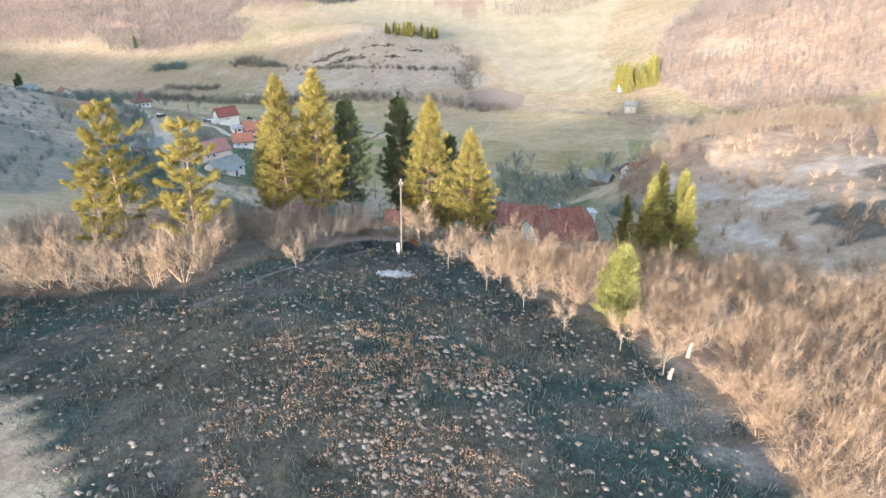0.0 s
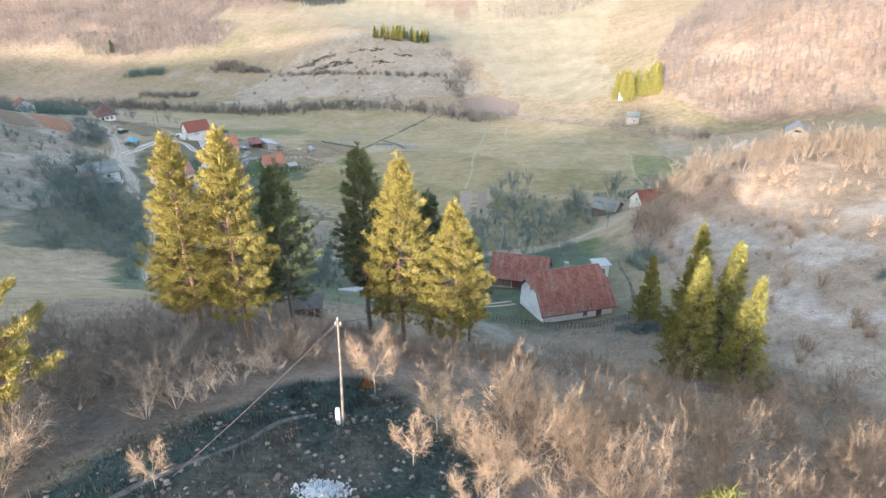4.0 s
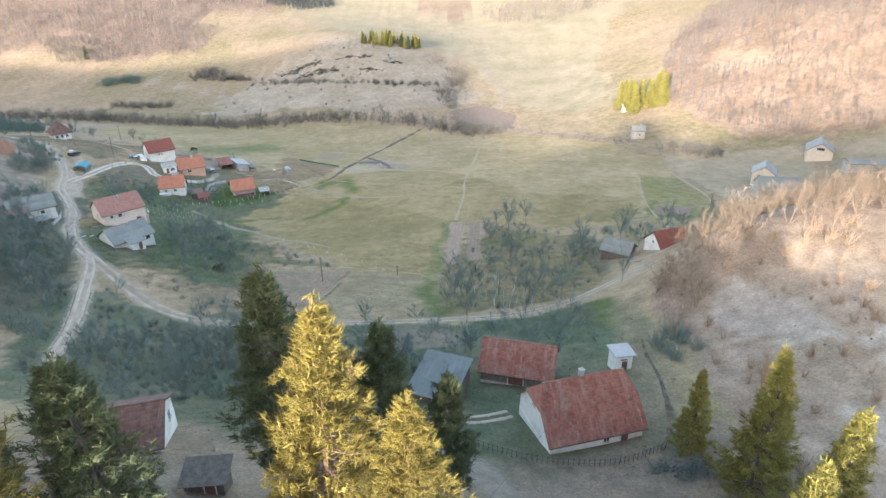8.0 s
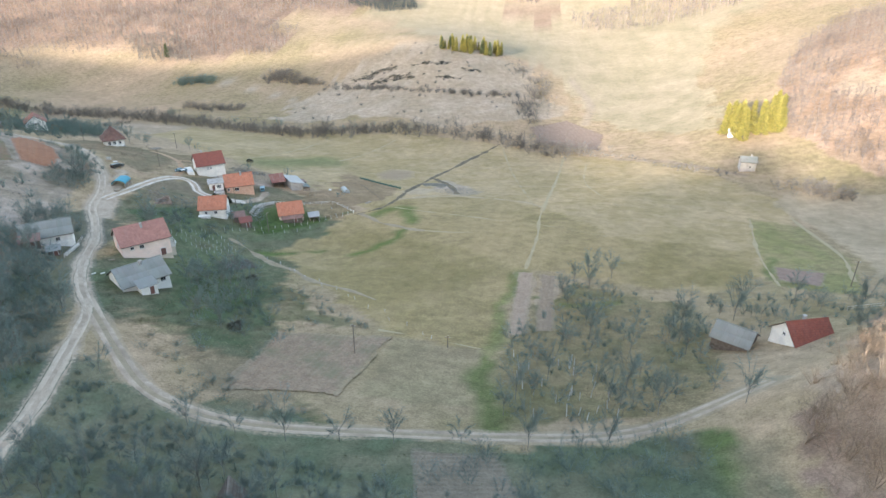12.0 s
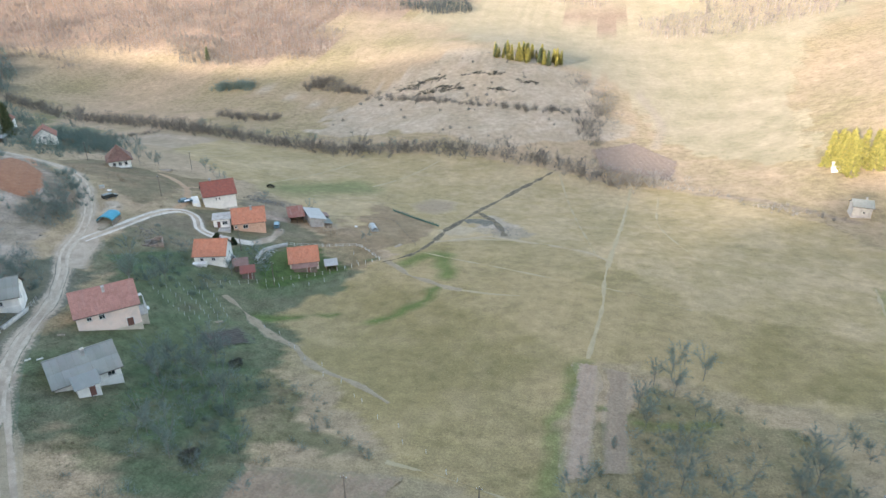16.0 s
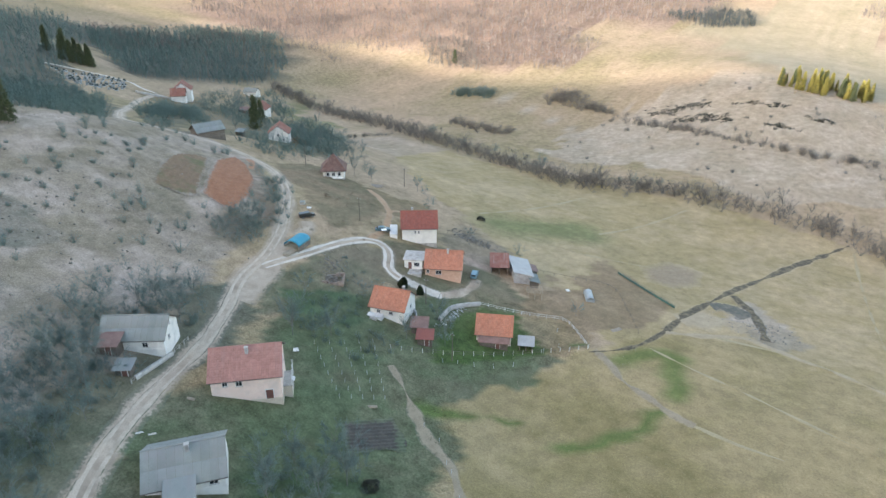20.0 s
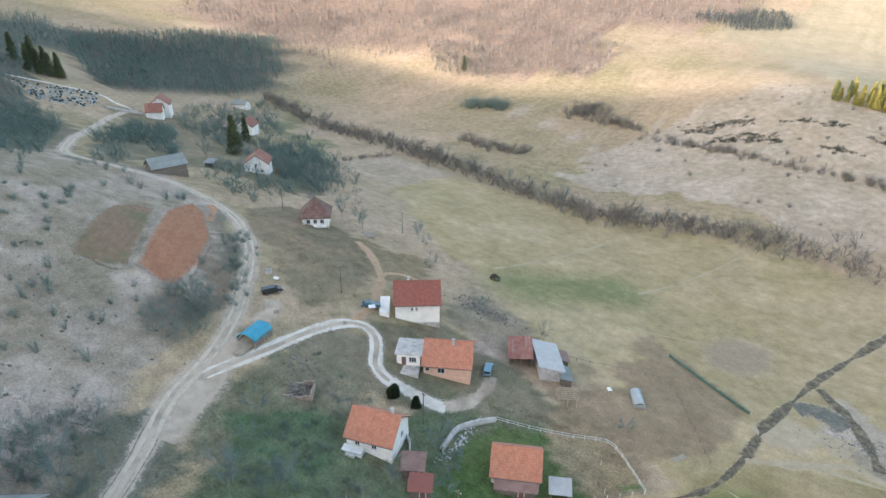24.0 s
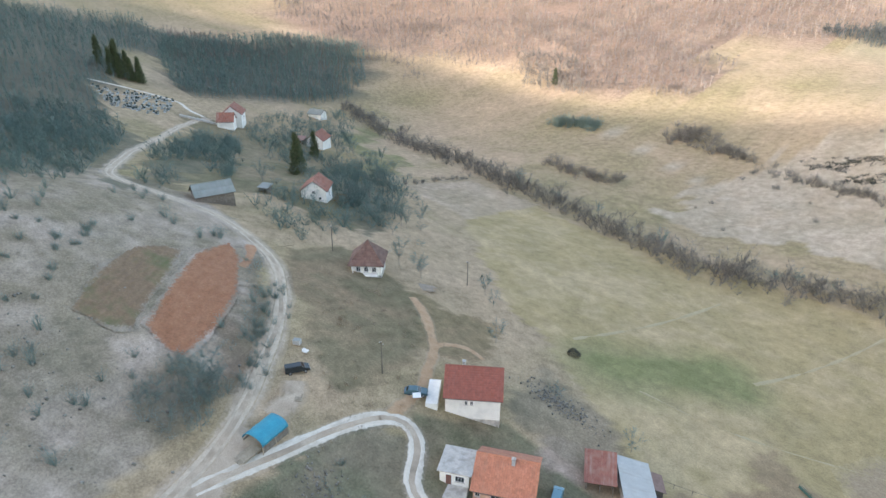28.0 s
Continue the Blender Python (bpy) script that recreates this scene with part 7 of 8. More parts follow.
def car(x, y, turn, body_m, label, L=4.3, W=1.72, H=1.45, van=False):
    c = stand("car", x, y, turn, label, "car", "parked cars")
    a = L / 2
    if van:
        prof = [(-a, 0.35), (-a, 1.0), (-a + 0.08, H), (a - 1.5, H), (a - 0.85, 0.98), (a - 0.1, 0.85), (a, 0.6), (a, 0.35)]
    else:
        prof = [(-a, 0.35), (-a, 0.9), (-a + 0.35, 0.98), (-a + 0.85, H), (a - 1.9, H), (a - 1.15, 0.95), (a - 0.15, 0.8), (a, 0.6), (a, 0.35)]
    bm = bmesh.new()
    rows = []
    for s, inset in ((-1, 0.0), (-1, 1.0), (1, 1.0), (1, 0.0)):
        rows.append([bm.verts.new((px, s * (W / 2 - (0.14 if pz > 1.05 else 0.0)) * (1.0 if inset else 0.97), pz + (0.0 if inset else -0.02))) for px, pz in prof])
    lo, hi = rows[1], rows[2]
    for v in rows[0] + rows[3]:
        bm.verts.remove(v)
    n = len(prof)
    bm.faces.new(lo), bm.faces.new(hi[::-1])
    for i in range(n):
        bm.faces.new((lo[(i + 1) % n], lo[i], hi[i], hi[(i + 1) % n]))
    bmesh.ops.bevel(bm, geom=list(bm.edges), offset=0.06, segments=2, affect="EDGES")
    bmesh.ops.recalc_face_normals(bm, faces=bm.faces)
    part("body", bm, body_m, c)
    zt = H - 0.1
    cab0, cab1 = (-a + 0.2, a - 1.4) if van else (-a + 0.75, a - 1.75)
    for s in (-1, 1):
        k = 3 if van else 2
        for i in range(k):
            x0, x1 = cab0 + (cab1 - cab0) * i / k + 0.06, cab0 + (cab1 - cab0) * (i + 1) / k - 0.06
            part("side_window", box(x0, x1, *sorted((s * (W / 2 - 0.13), s * (W / 2 - 0.10))), 1.02, zt - 0.08), M_glass, c)
    for nm, (x0, z0), (x1, z1) in (("windscreen", prof[-4], prof[-5]), ("rear_window", prof[2] if not van else prof[1], prof[3] if not van else prof[2])):
        bm = bmesh.new()
        d = Vector((x1 - x0, 0, z1 - z0))
        nrm = Vector((z0 - z1, 0, x1 - x0)).normalized()
        nrm = nrm if nrm.z > 0 else -nrm
        p0, p1 = Vector((x0, 0, z0)) + d * 0.1 + nrm * 0.015, Vector((x0, 0, z0)) + d * 0.88 + nrm * 0.015
        f = add_poly(bm, [(p0.x, -W / 2 + 0.2, p0.z), (p0.x, W / 2 - 0.2, p0.z), (p1.x, W / 2 - 0.26, p1.z), (p1.x, -W / 2 + 0.26, p1.z)])
        g = bmesh.ops.extrude_face_region(bm, geom=[f])
        bmesh.ops.translate(bm, vec=nrm * 0.012, verts=[v for v in g["geom"] if isinstance(v, bmesh.types.BMVert)])
        bmesh.ops.recalc_face_normals(bm, faces=bm.faces)
        part(nm, bm, M_glass, c)
    for sx in (-a * 0.62, a * 0.62):
        for s in (-1, 1):
            bm = bmesh.new()
            bmesh.ops.create_cone(bm, cap_ends=True, segments=16, radius1=0.32, radius2=0.32, depth=0.2, matrix=pose(sx, s * (W / 2 - 0.08), 0.32, 90))
            wheel = part("wheel", bm, M_tyre, c)
            bm = bmesh.new()
            bmesh.ops.create_cone(bm, cap_ends=True, segments=12, radius1=0.19, radius2=0.19, depth=0.22, matrix=pose(sx, s * (W / 2 - 0.07), 0.32, 90))
            part("rim", bm, M_rim, wheel)
    for s in (-1, 1):
        part("headlight", box(a - 0.06, a + 0.02, *sorted((s * (W / 2 - 0.15), s * (W / 2 - 0.5))), 0.6, 0.74, bevel=0.02), M_lamp_glass, c)
        part("rear_light", box(-a - 0.02, -a + 0.05, *sorted((s * (W / 2 - 0.08), s * (W / 2 - 0.26))), 0.7, 0.95, bevel=0.02), M_lamp_red, c)
    part("bumper", box(a - 0.1, a + 0.05, -W / 2 + 0.05, W / 2 - 0.05, 0.36, 0.52, bevel=0.03), body_m, c)
    return c


car(-128, 285.3, 62, paint("black_paint", (0.012, 0.016, 0.017)), "black estate car parked beside the gravel road", van=True, H=1.5)
car(-84.6, 303.6, 112, paint("pale_blue_paint", (0.13, 0.27, 0.32)), "light blue car parked beside the brick house", van=True, H=1.55)
car(-113.8, 300.6, 40, paint("teal_paint", (0.05, 0.11, 0.13)), "dark teal car with a white sheet over it")
car(127, 277, 20, paint("white_paint", (0.62, 0.62, 0.6)), "white car parked by the two-storey house", van=True)
_s = thing("sheet", -112.3, 299.5, ground(-112.3, 299.5) + 1.47, 48, "white cloth sheet over the car", "cover")
part("cloth", box(-0.9, 0.6, -0.75, 0.75, 0.0, 0.05, bevel=0.02), M_frame, _s)
M_green_paint = surface("green_paint", (0.03, 0.085, 0.065), (0.05, 0.12, 0.095), 2, 20, 0.6)
_s = stand("waste_container", -133.6, 289.4, 30, "pale metal waste container beside the road", "container")
part("bin_body", box(-0.7, 0.7, -0.5, 0.5, 0.15, 1.05, bevel=0.05), M_sheet_pale, _s)
part("lid", box(-0.72, 0.72, -0.52, 0.52, 1.05, 1.15, bevel=0.03), M_sheet_grey, _s)
for sx in (-0.55, 0.55):
    part("foot", box(sx - 0.06, sx + 0.06, -0.4, 0.4, 0, 0.15), M_tyre, _s)
for x, y, t, L, W, lab in ((-131.5, 289.5, 10, 1.5, 0.9, "white plastic sheeting dumped on the verge"), (-123, 281.5, 40, 1.7, 1.0, "pale boards lying beside the road"), (-82.3, 301, 20, 1.3, 1.1, "pale pallet lying in the yard"), (-63, 318, 50, 1.0, 1.0, "white panel lying in the yard"), (-90.6, 243.5, 50, 1.2, 1.0, "white water tank on a stand"), (-70.5, 242.5, 35, 2.2, 0.6, "grey concrete bench in the garden"), (-86.3, 208, 60, 1.2, 0.18, "white post lying in the grass"), (-85, 209.2, 60, 1.2, 0.18, "white post lying in the grass"), (-89, 218.6, 20, 1.6, 0.5, "pale pile of blocks beside the house"), (-45, 306, 60, 3.0, 1.1, "pale planks stacked at the ditch"), (-110, 205, 20, 1.0, 0.7, "stone block on the pale slope")):
    o = stand("boards", x, y, t, lab, "debris")
    for k in range(3):
        w = W / 3
        part("board", box(-L / 2 + 0.05 * k, L / 2 - 0.04 * k, -W / 2 + w * k + 0.01, -W / 2 + w * (k + 1) - 0.01, 0.0, 0.14 + 0.05 * k, bevel=0.01), M_plaster_white if "white" in lab else M_wood_pale, o)

# ruined foundation with rubble
M_ruin = surface("ruined_brick", (0.24, 0.16, 0.12), (0.40, 0.31, 0.25), 1.5, 14, 0.9, relief=0.8, depth=0.04, stain=(0.17, 0.15, 0.13))
_r = stand("ruin", -104.7, 270, 35, "roofless brick foundation full of rubble", "ruin")
for x0, x1, y0, y1, z in ((-2.6, -0.9, -2.1, -1.75, 0.75), (-0.88, 1.0, -2.1, -1.78, 0.35), (1.02, 2.6, -2.1, -1.75, 0.6), (-2.6, 0.4, 1.7, 2.05, 0.5), (0.42, 2.6, 1.72, 2.05, 0.9), (-2.6, -2.25, -1.73, 1.68, 0.4), (2.22, 2.58, -1.73, 0.2, 0.8), (2.22, 2.56, 0.22, 1.68, 0.45)):
    part("wall", box(x0, x1, y0, y1, -0.8, z, bevel=0.05), M_ruin, _r)
for k in range(5):
    b = part("beam", box(-1.5, 1.5, -0.08, 0.08, 0.0, 0.15), M_wood_old, _r)
    b.matrix_basis = pose(-1.0 + 0.5 * k, -0.6 + 0.4 * (k % 3), 0.35, 0, 9 * (k - 2), 25 * k)


def rubble(name, x, y, rx, ry, count, material, label, seed, size=(0.12, 0.4), category="stones"):
    """A loose heap of broken stones as one mass."""
    rng = np.random.default_rng(seed)
    V, F = [], []
    cube = np.array([(-1, -1, -1), (1, -1, -1), (1, 1, -1), (-1, 1, -1), (-1, -1, 1), (1, -1, 1), (1, 1, 1), (-1, 1, 1)], float) * 0.5
    quads = np.array([(3, 2, 1, 0), (4, 5, 6, 7), (0, 1, 5, 4), (1, 2, 6, 5), (2, 3, 7, 6), (3, 0, 4, 7)])
    for i in range(count):
        px, py = x + rng.normal(0, rx / 2), y + rng.normal(0, ry / 2)
        s = size[0] + (size[1] - size[0]) * rng.random() ** 2
        c = cube * (1 + rng.normal(0, 0.22, (8, 3))) * s * np.array([1, 1, 0.7])
        m = np.array(Euler(rng.random(3) * 6).to_matrix())
        V.append(c @ m.T + (px, py, ground(px, py) + s * 0.2))
        F.append(quads + i * 8)
    return tagged(new(name, mesh_np(name, np.concatenate(V), np.concatenate(F), material)), label, category, kind="stuff")


M_stone = surface("grey_stone", (0.17, 0.15, 0.125), (0.31, 0.28, 0.235), 2, 12, 0.9, per_piece=0.4)
M_clump = surface("ashen_clumps", (0.17, 0.13, 0.10), (0.36, 0.29, 0.225), 2, 14, 0.95, per_piece=0.55)
_rng = np.random.default_rng(79)
_cube = np.array([(-1, -1, -1), (1, -1, -1), (1, 1, -1), (-1, 1, -1), (-0.6, -0.6, 1), (0.6, -0.6, 1), (0.6, 0.6, 1), (-0.6, 0.6, 1)], float) * 0.5
_quads = np.array([(4, 5, 6, 7), (0, 1, 5, 4), (1, 2, 6, 5), (2, 3, 7, 6), (3, 0, 4, 7)])
V, F = [], []
for x, y, s in scatter(BURN, 2600, 65, (0.08, 0.34), clump=0.32, swell=5) + scatter(SCORCHED, 600, 165, (0.10, 0.36), clump=0.4, swell=4):
    a = 6 * _rng.random()
    q = _cube * (1 + _rng.normal(0, 0.2, (8, 3))) * np.array([s * (1 + 0.6 * _rng.random()), s, 0.4 * s])
    F.append(_quads + 8 * len(V))
    V.append(np.column_stack([x + q[:, 0] * math.cos(a) - q[:, 1] * math.sin(a), y + q[:, 0] * math.sin(a) + q[:, 1] * math.cos(a), ground(x, y) + q[:, 2] + 0.08 * s]))
tagged(new("burnt_clumps", mesh_np("burnt_clumps", np.concatenate(V), np.concatenate(F), M_clump)), "pale ashen grass hummocks and stones on the burn", "grass", kind="stuff")
M_lime = surface("white_lime", (0.52, 0.52, 0.51), (0.7, 0.7, 0.68), 2, 12, 0.9, per_piece=0.25)
rubble("lime_heap", -4.6, 53.2, 1.2, 0.7, 1000, M_lime, "white lime chips spread on the burnt ground", 71, (0.06, 0.18))
rubble("rubble", -105, 269.5, 2.4, 2.0, 160, M_stone, "broken bricks and stones inside the ruin", 72)
rubble("rubble", -98, 325, 8, 3, 420, M_stone, "dark heap of field stones behind the houses", 73)
rubble("rubble", -78, 282, 1.2, 6.0, 110, M_lime, "pale stones and rubble beside the drive", 74)
rubble("rubble", -109, 274, 5, 4, 120, M_stone, "scattered stones on the grassy bank", 75)
rubble("rubble", -17, 334, 9, 6, 300, M_stone, "pale stones beside the muddy ditch", 76, (0.1, 0.35))
rubble("rubble", -4.4, 61.0, 1.6, 1.0, 60, M_stone, "loose stones round the pole's foot", 77, (0.08, 0.25))
rubble("rubble", -150, 240, 30, 30, 200, M_stone, "scattered pale stones on the hillside", 78, (0.15, 0.5))
rubble("rubble", 70, 130, 22, 26, 90, M_stone, "scattered pale stones on the bare slope", 79, (0.1, 0.3))
_l = stand("log_pile", -142.5, 333, 25, "row of pale felled logs beside the track", "logs")
for k in range(8):
    random.seed(k)
    V, F = tube([(-2.2 + random.uniform(-0.4, 0.4), -1.2 + 0.35 * k, 0.18 + 0.02 * k), (2.2 + random.uniform(-0.5, 0.5), -1.2 + 0.35 * k + random.uniform(-0.2, 0.2), 0.2)], (0.17, 0.13), 7)
    part_np("log", V, F, M_bark_pale, _l)


# poles and wires
M_pole = surface("weathered_pole", (0.15, 0.12, 0.095), (0.25, 0.205, 0.165), 2.0, 20, 0.85)


def utility_pole(x, y, tall, label, lean=(0.0, 0.0), stub=False, turn=0):
    p = stand("utility_pole", x, y, turn, label, "utility pole", "utility poles")
    V, F = tube([(0.12 if stub else 0, 0, -0.6), (lean[0] * 0.5 + 0.1 * stub, lean[1] * 0.5, tall * 0.5), (lean[0], lean[1], tall)], (0.10, 0.09, 0.07) if stub else (0.13, 0.11, 0.08), 8)
    part_np("post", V, F, M_pole if stub else M_wood_old, p, smooth=True)
    if stub:
        part("concrete_foot", box(-0.32, -0.02, -0.16, 0.16, -0.8, 1.3, bevel=0.03), M_plaster_white, p, "white concrete foot")
    part("crossarm", box(lean[0] - 0.5 + 0.3 * stub, lean[0] + 0.5 - 0.3 * stub, lean[1] - 0.05, lean[1] + 0.05, tall - 0.45, tall - 0.35), M_wood_old, p)
    for k in ((-0.16, 0.16, 0.0) if stub else (-0.42, 0.42, 0.0)):
        V, F = tube([(lean[0] + k, lean[1], tall - 0.35 if k else tall), (lean[0] + k, lean[1], tall - 0.15 if k else tall + 0.18)], (0.05, 0.035), 6)
        part_np("insulator", V, F, M_plaster_white, p)
    return p


utility_pole(-4.6, 60.4, 8.2, "pale wooden power pole on a white concrete foot", (0.35, 0.3), True)
for x, y, h in ((-22, 193, 7), (-69, 268, 7), (-120.5, 298.5, 7), (-85, 281, 7), (-167, 324, 7), (-140, 346, 7), (-4, 201, 3), (92, 236, 7)):
    utility_pole(x, y, h, "weathered grey wooden power pole")


def wire(a, b, sag, label, r=0.018):
    pts = [(a[0] + (b[0] - a[0]) * t, a[1] + (b[1] - a[1]) * t, a[2] + (b[2] - a[2]) * t - sag * 4 * t * (1 - t)) for t in np.linspace(0, 1, 14)]
    V, F = tube(pts, [r] * 14, 5)
    return tagged(new("cable", mesh_np("cable", V, F, M_trim_dark)), label, "cable")


_top = (-4.25, 60.7, ground(-4.6, 60.4) + 8.0)
wire(_top, (-13.5, 54.0, ground(-13.5, 54.0)), 0.15, "thin stay wire from the pole to the ground", 0.03)
wire(_top, (-22.0, 106.0, ground(-22, 106) + 5.2), 1.2, "slack power cable from the pole to a house")
wire(_top, (24.0, 119.0, ground(24, 119) + 7.4), 1.0, "slack power cable from the pole to the farmhouse")


# fences
def fence(line, gap, tall, material, label, rails=2, post_m=None, mesh=False, post_w=0.06):
    f = tagged(new("fence"), label, "fence")
    p = smooth_line(line, 0.5)
    s = np.concatenate([[0], np.cumsum(np.linalg.norm(np.diff(p, axis=0), axis=1))])
    n = max(2, int(s[-1] / gap))
    at = [(np.interp(q, s, p[:, 0]), np.interp(q, s, p[:, 1])) for q in np.linspace(0, s[-1], n + 1)]
    for x, y in at:
        z = ground(x, y)
        V, F = tube([(x, y, z - 0.3), (x + 0.02, y, z + tall)], (post_w, post_w * 0.85), 5)
        part_np("post", V, F, post_m or material, f)
    for (x0, y0), (x1, y1) in zip(at[:-1], at[1:]):
        for k in range(rails):
            h = tall * (0.9 - 0.5 * k)
            V, F = tube([(x0, y0, ground(x0, y0) + h), (x1, y1, ground(x1, y1) + h)], (0.035, 0.035), 4)
            part_np("rail", V, F, material, f)
    return f


fence([(-80, 260.5), (-73.9, 265.8), (-67, 272.5), (-60.1, 279.3), (-53, 287), (-47.4, 293)], 2.2, 1.2, M_wood_old, "dark wooden garden fence along the meadow", post_m=M_plaster_white)
fence([(-47.4, 293.5), (-50.5, 296.4), (-53.6, 299.2), (-56.7, 301), (-60.5, 299.2), (-64, 297.2), (-67.7, 295.3), (-71.5, 293.6), (-75.8, 291.8)], 2.0, 1.0, M_plaster_white, "white post and rail garden fence", post_w=0.07)
fence([(-84, 318), (-70, 324), (-55, 330), (-46, 318), (-40, 308)], 3.0, 1.0, M_wood_old, "thin wire fence round the trodden yard", rails=1)
fence([(9, 115), (17, 111.5), (26, 110.5), (33, 113)], 0.6, 1.1, M_wood_old, "grey picket fence in front of the farmhouse", rails=2)
fence([(-103.5, 229), (-100.5, 222.5), (-97.5, 214)], 1.5, 0.9, M_concrete, "low concrete wall posts along the road", rails=2, post_w=0.12)
fence([(80, 214), (95, 212), (110, 214)], 2.0, 1.1, M_plaster_white, "pale fence beside the red-roofed house", rails=2)


def wall_run(line, wide, tall, material, label):
    p = smooth_line(line, 1.2)
    d = np.gradient(p, axis=0)
    d /= np.linalg.norm(d, axis=1, keepdims=True)
    side = np.stack([-d[:, 1], d[:, 0]], 1) * wide / 2
    z = height(p[:, 0], p[:, 1])
    r = [np.column_stack([p + side, z - 0.5]), np.column_stack([p + side * 0.85, z + tall]), np.column_stack([p - side * 0.85, z + tall]), np.column_stack([p - side, z - 0.5])]
    V = np.stack(r, 1)
    n = len(p)
    i = np.arange(n * 4).reshape(n, 4)
    F = np.stack([i[:-1, :], np.roll(i[:-1, :], -1, 1), np.roll(i[1:, :], -1, 1), i[1:, :]], -1).reshape(-1, 4)
    ob = new("garden_wall", mesh_np("garden_wall", V.reshape(-1, 3), F, material))
    return tagged(ob, label, "wall") if label else ob


_f = fence([(-57, 343), (-47, 337), (-37, 331)], 2.4, 1.0, M_green_paint, "green-netted fence across the paddock", rails=2)
_w = wall_run([(-57, 343), (-47, 337), (-37, 331)], 0.05, 0.6, M_green_paint, "")
_w.parent, _w.name = _f, "netting"
wall_run([(-78.9, 277.7), (-79.4, 281), (-79.6, 284.6), (-77.8, 288.5), (-75.8, 291.5)], 0.7, 0.95, M_concrete, "low grey retaining wall beside the drive")
wall_run([(-90.5, 274.5), (-85, 276), (-82, 273)], 0.4, 0.9, M_plaster_grey, "low concrete yard wall behind the small house")
wall_run([(-101, 224), (-98, 215)], 0.5, 0.8, M_concrete, "low stone wall beside the road")
ruts("farm_track", [(1, 119.5), (6, 120.2), (11, 120.8), (15.5, 122.5)], 1.5, 0.6, M_gravel, "pale wheel track into the farmyard")
wall_run([(-345, 372), (-338, 380), (-333, 385)], 0.6, 1.2, M_concrete, "white concrete ramp wall by the upper house")

# stakes of the vineyard and limed orchard trunks
def stake(x, y, h, r=0.05):
    o = stand("stake", x, y, 0, "white-limed wooden garden stake", "stake", "garden stakes")
    random.seed(int(x * 100 + y))
    V, F = tube([(0, 0, -0.2), (random.uniform(-0.15, 0.15) * h, random.uniform(-0.15, 0.15) * h, h)], (r, r * 0.8), 5)
    part_np("post", V, F, M_lime, o)


for i in range(5):
    for k in range(8):
        u, v = i / 4, k / 7
        stake(-90 + 6.5 * u + 14.5 * v - 1.5 * u * v, 248 + 11 * u - 8.5 * v - 4 * u * v, 1.1)
for k in range(16):
    t = k / 15
    stake(-61 + 53 * t + (k % 3) * 0.8, 246 - 43 * t + (k % 2) * 1.5, 1.0)
for k in range(34):
    random.seed(900 + k)
    stake(10 + 17 * random.random(), 172.5 + 27 * random.random(), 1.8, 0.09)
for x, y in ((-70, 266), (-67.5, 268), (-64.5, 270), (-61, 272.5), (-58, 276), (-55, 285), (-53, 289), (-56, 295)):
    stake(x, y, 1.2)
for x, y, h in ((16.8, 38, 0.9), (19.5, 41.5, 1.4)):
    o = stand("stump", x, y, 0, "pale broken tree stump at the burn's edge", "stump")
    V, F = tube([(0, 0, -0.3), (0.05, 0, h * 0.6), (0.2, 0.05, h)], (0.2, 0.16, 0.12), 7)
    part_np("trunk", V, F, M_bark_pale, o)

# polytunnel
M_film = surface("clouded_plastic_film", (0.28, 0.30, 0.29), (0.40, 0.42, 0.405), 1.5, 8, 0.35, relief=0.5)
_g = stand("polytunnel", -57, 318.5, 120, "small sagging plastic polytunnel", "greenhouse")
V, F = [], []
for i in range(7):
    for k in range(9):
        a = math.pi * k / 8
        V.append((-2.6 + 5.2 * i / 6, 1.2 * math.cos(a), -0.1 + 1.5 * math.sin(a) ** 0.8 * (1 - 0.06 * (i % 2))))
for i in range(6):
    for k in range(8):
        F.append((i * 9 + k, i * 9 + k + 1, i * 9 + k + 10, i * 9 + k + 9))
_m = part_np("film", V, F, M_film, _g, smooth=True).modifiers.new("thickness", "SOLIDIFY")
_m.thickness = 0.02
for sx in (-2.6, 2.6):
    part("end_panel", prism([(-1.15, -0.02), (1.15, -0.02), (1.15, 0.02), (-1.15, 0.02)], -0.3, 1.0), M_film, _g).matrix_basis = pose(sx, 0, 0, 0, 0, 90)

# pergola beside the farmyard sheds
_p = stand("pergola", -68.2, 307.2, 31, "weathered pole frame beside the farmyard shed", "pergola")
for sx in (-1.8, 0, 1.8):
    for yy in (-1.8, 1.8):
        part("post", box(sx - 0.05, sx + 0.05, yy - 0.05, yy + 0.05, -0.5, 2.0), M_wood_pale, _p)
for k in range(7):
    part("beam", box(-2.2, 2.2, -1.8 + 0.6 * k - 0.04, -1.8 + 0.6 * k + 0.04, 2.0, 2.08), M_wood_pale, _p)


# clipped evergreens and round shrubs
def round_bush(name, x, y, r, tall, material, label, seed, count=900, size=0.22):
    o = stand(name, x, y, 0, label, "bush")
    rng = np.random.default_rng(seed)
    d = rng.normal(0, 1, (count, 3))
    d /= np.linalg.norm(d, axis=1, keepdims=True)
    d[:, 2] = np.abs(d[:, 2]) * 1.0 - 0.15
    k = (0.55 + 0.45 * rng.random((count, 1)) ** 0.5) * (1 + 0.15 * np.sin(d[:, :1] * 5 + seed))
    b = d * k * np.array([r, r, tall]) + np.array([0, 0, 0.12 * tall])
    dd = d + rng.normal(0, 0.5, (count, 3))
    dd /= np.linalg.norm(dd, axis=1, keepdims=True)
    V, F = spikes(b - dd * size * 0.4, b + dd * size, np.full(count, size * 0.22))
    part_np("crown", V, F, material, o)
    V, F = tube([(0, 0, -0.2), (0.02, 0, tall * 0.5)], (0.09, 0.05), 6)
    part_np("trunk", V, F, M_bark_dark, o)
    return o


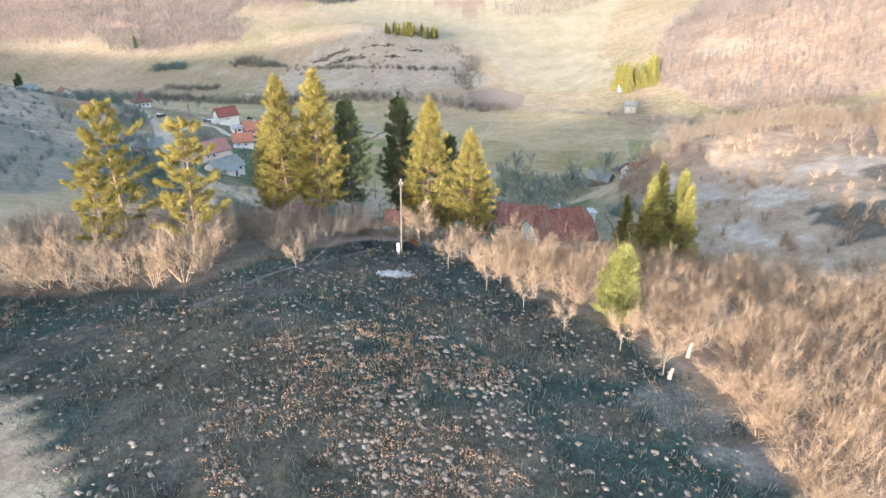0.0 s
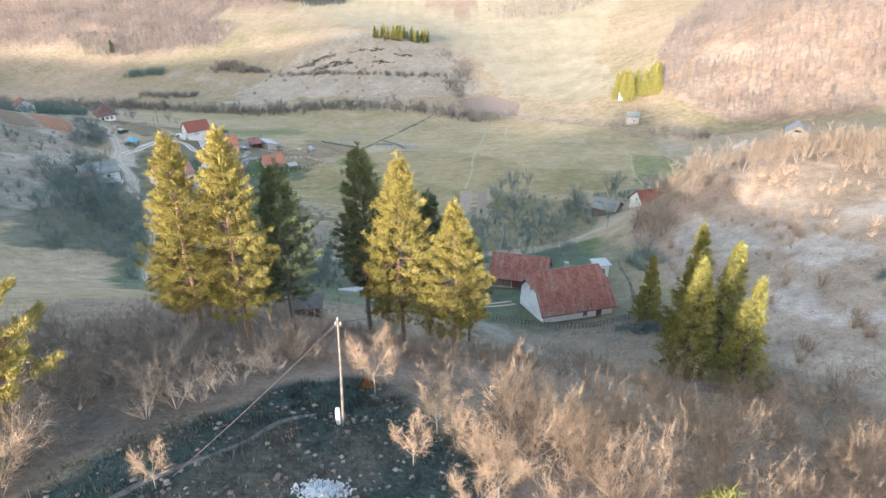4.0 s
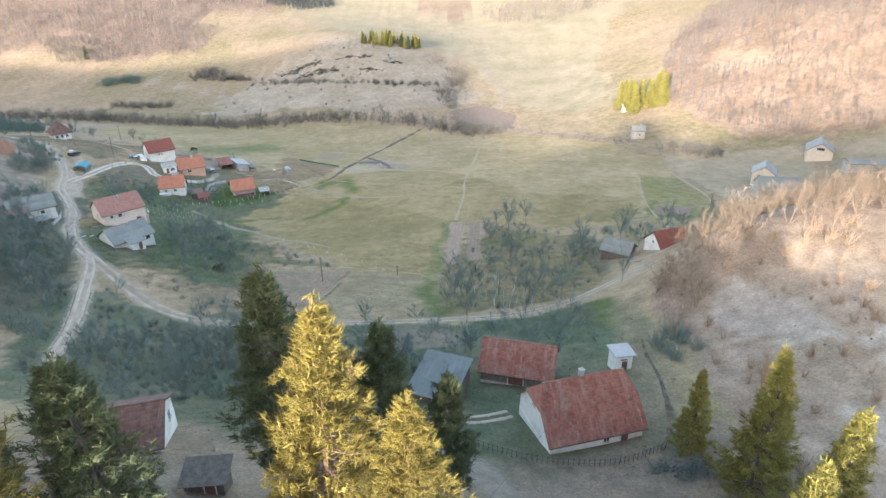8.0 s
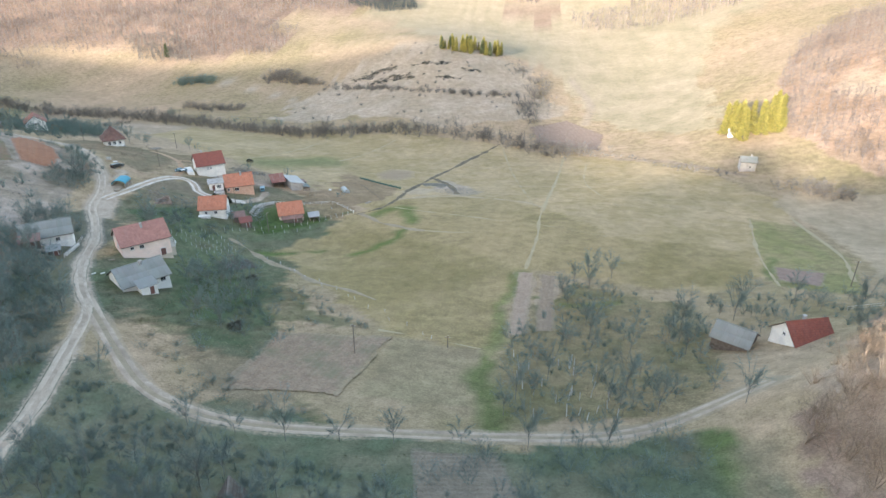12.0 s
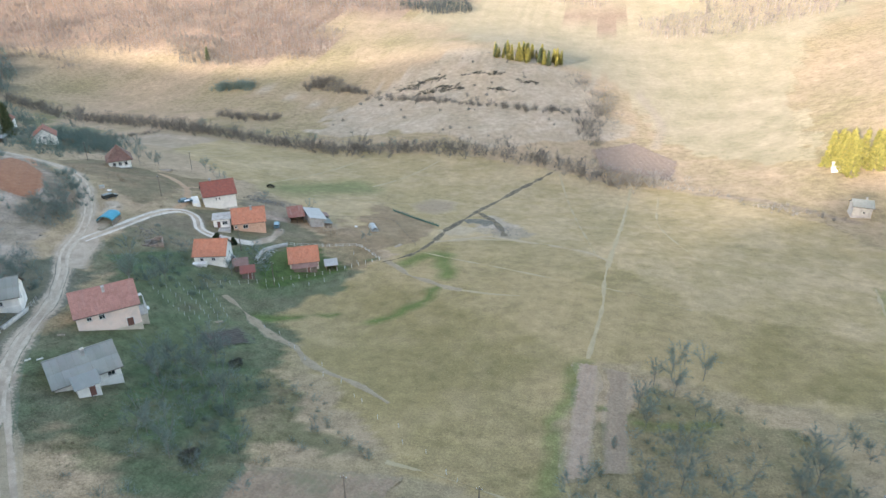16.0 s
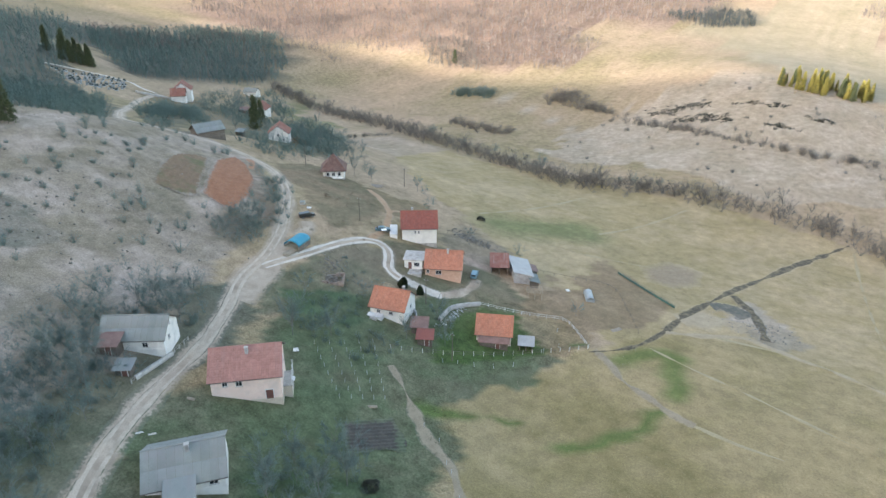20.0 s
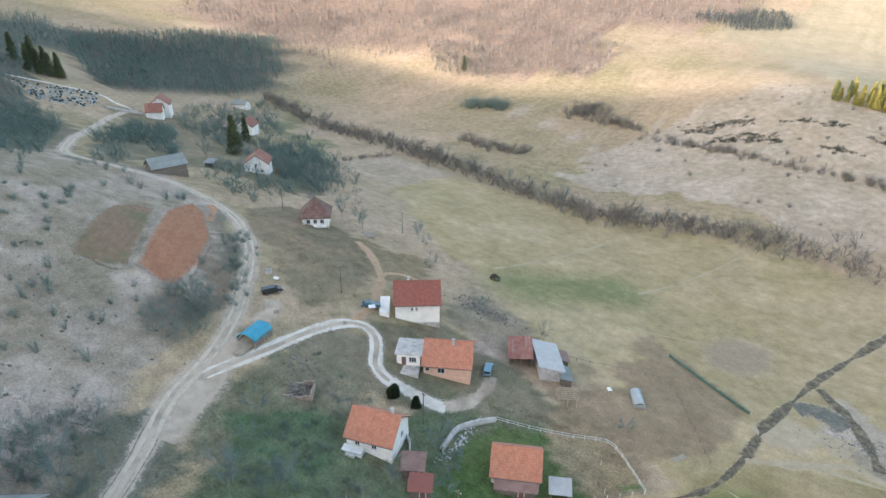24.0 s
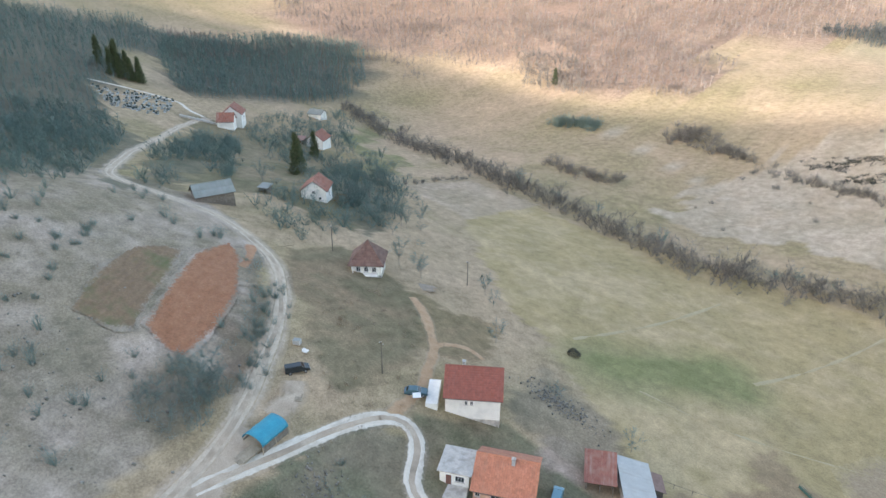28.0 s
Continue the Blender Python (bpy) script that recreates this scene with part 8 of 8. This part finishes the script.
M_cypress = foliage("clipped_evergreen", (0.03, 0.045, 0.022), (0.06, 0.08, 0.036), 1.0)
M_rust_leaf = foliage("rust_leaves", (0.28, 0.11, 0.02), (0.46, 0.21, 0.05), 1.0)
round_bush("evergreen_shrub", -93.2, 282.6, 1.3, 2.4, M_cypress, "clipped dark evergreen beside the drive", 1, 3200, 0.3)
round_bush("evergreen_shrub", -88.6, 283.6, 0.95, 2.1, M_cypress, "smaller clipped dark evergreen beside the drive", 2, 2200, 0.26)
round_bush("shrub", -106.3, 344, 1.6, 1.2, M_heath, "dark round shrub in the meadow", 3)
round_bush("shrub", -203, 356, 2.6, 3.2, M_rust_leaf, "rust-orange round shrub beside a white house", 5)
round_bush("shrub", -48, 196, 1.6, 1.5, M_heath, "dark shrub in the rough grass", 6)
round_bush("shrub", -57, 226, 1.5, 1.3, M_heath, "dark shrub below the vegetable plot", 7)
round_bush("shrub", -3.5, 66.5, 0.5, 1.0, M_rust_leaf, "tuft of orange leaves by the white tree", 8, 260, 0.15)
thicket("scrub", scatter([(-146, 215), (-186, 215), (-186, 285), (-160, 255)], 60, 91, (0.5, 1.1), clump=0.4), M_twig_shade_grey, "grey low bushes on the pale hillside", stems=40, tall=(0.8, 2.0), spread=0.7, width=0.03, seed=92, foot=0.6)

# cemetery on the far slope
_rng = np.random.default_rng(88)
M_grave_dark, M_grave_pale = surface("dark_granite", (0.03, 0.045, 0.04), (0.08, 0.10, 0.09), 3, 20, 0.3), surface("pale_marble", (0.30, 0.31, 0.29), (0.42, 0.42, 0.39), 3, 20, 0.6)
CEMETERY = [(-388, 350), (-372, 384), (-343, 364), (-356, 346)]
for k in range(170):
    u, v = _rng.random(2)
    x = (CEMETERY[0][0] * (1 - u) + CEMETERY[1][0] * u) * (1 - v) + (CEMETERY[3][0] * (1 - u) + CEMETERY[2][0] * u) * v
    y = (CEMETERY[0][1] * (1 - u) + CEMETERY[1][1] * u) * (1 - v) + (CEMETERY[3][1] * (1 - u) + CEMETERY[2][1] * u) * v
    o = stand("grave", x, y, 35 + _rng.normal(0, 6), "small headstone with slab on the cemetery slope", "grave", "graves")
    part("headstone", box(-0.5, 0.5, -0.12, 0.12, -0.3, 1.1, bevel=0.04), M_grave_dark if k % 2 else M_grave_pale, o)
    part("slab", box(-0.55, 0.55, -1.9, -0.13, -0.3, 0.25, bevel=0.03), M_grave_pale if k % 3 else M_grave_dark, o)
ribbon("cemetery_path", [(-396, 352), (-386, 368), (-371, 383), (-357, 383), (-346, 385)], 2.0, M_gravel_white, "pale path along the cemetery", category="path")

# little dark A-roofed hut and a concrete pad in the lower orchard
_h = stand("hut", -24.5, 143, 20, "small dark A-roofed timber hut under the trees", "hut")
for sx in (-1, 1):
    for k in range(5):
        bm = bmesh.new()
        z0, z1 = 0.0 + 0.55 * k - 0.15, 0.55 * (k + 1)
        x0, x1 = sx * 1.75 * (1 - 0.19 * k), sx * 1.75 * (1 - 0.19 * (k + 1))
        vs = [bm.verts.new(p) for p in ((x0, -1.6, z0), (x0, 1.6, z0), (x1, 1.6, z1), (x1, -1.6, z1), (x0 + 0.08 * sx, -1.6, z0), (x0 + 0.08 * sx, 1.6, z0), (x1 + 0.08 * sx, 1.6, z1), (x1 + 0.08 * sx, -1.6, z1))]
        for f in ((0, 1, 2, 3), (7, 6, 5, 4), (0, 4, 5, 1), (3, 2, 6, 7), (0, 3, 7, 4), (1, 5, 6, 2)):
            bm.faces.new([vs[i] for i in f])
        bmesh.ops.recalc_face_normals(bm, faces=bm.faces)
        part("roof_board", bm, M_wood_old, _h)
part("back_wall", prism([(-1.5, 1.2), (1.5, 1.2), (1.5, 1.3), (-1.5, 1.3)], -0.4, 0.5), M_wood_old, _h)
part("ridge_board", box(-0.12, 0.12, -1.65, 1.65, 2.68, 2.8), M_wood_old, _h)
_s = stand("concrete_pad", -13, 122.5, 10, "broken pale concrete pad beside the barn", "paving")
part("slab", box(-2.2, 0.4, -1.0, 1.0, -0.4, 0.16, bevel=0.03), M_concrete, _s)
part("slab", box(0.45, 2.2, -0.8, 1.1, -0.4, 0.12, bevel=0.03), M_concrete, _s)
rubble("rubble", 29, 131, 3.0, 2.0, 110, M_stone, "pale rubble beside the narrow outbuilding", 93, (0.08, 0.26))
rubble("rubble", 36, 109, 5, 2.2, 160, M_stone, "brushwood and stones heaped below the farm", 94, (0.12, 0.45))
thicket("brushwood", along([(31, 109.5), (35, 108), (40, 107)], 30, 2.2, 95, (0.6, 1.0)), M_twig_shade_teal, "heap of cut brushwood below the farm", "brushwood", stems=24, tall=(0.8, 2.0), spread=2.2, width=0.025, seed=96, foot=0.8)
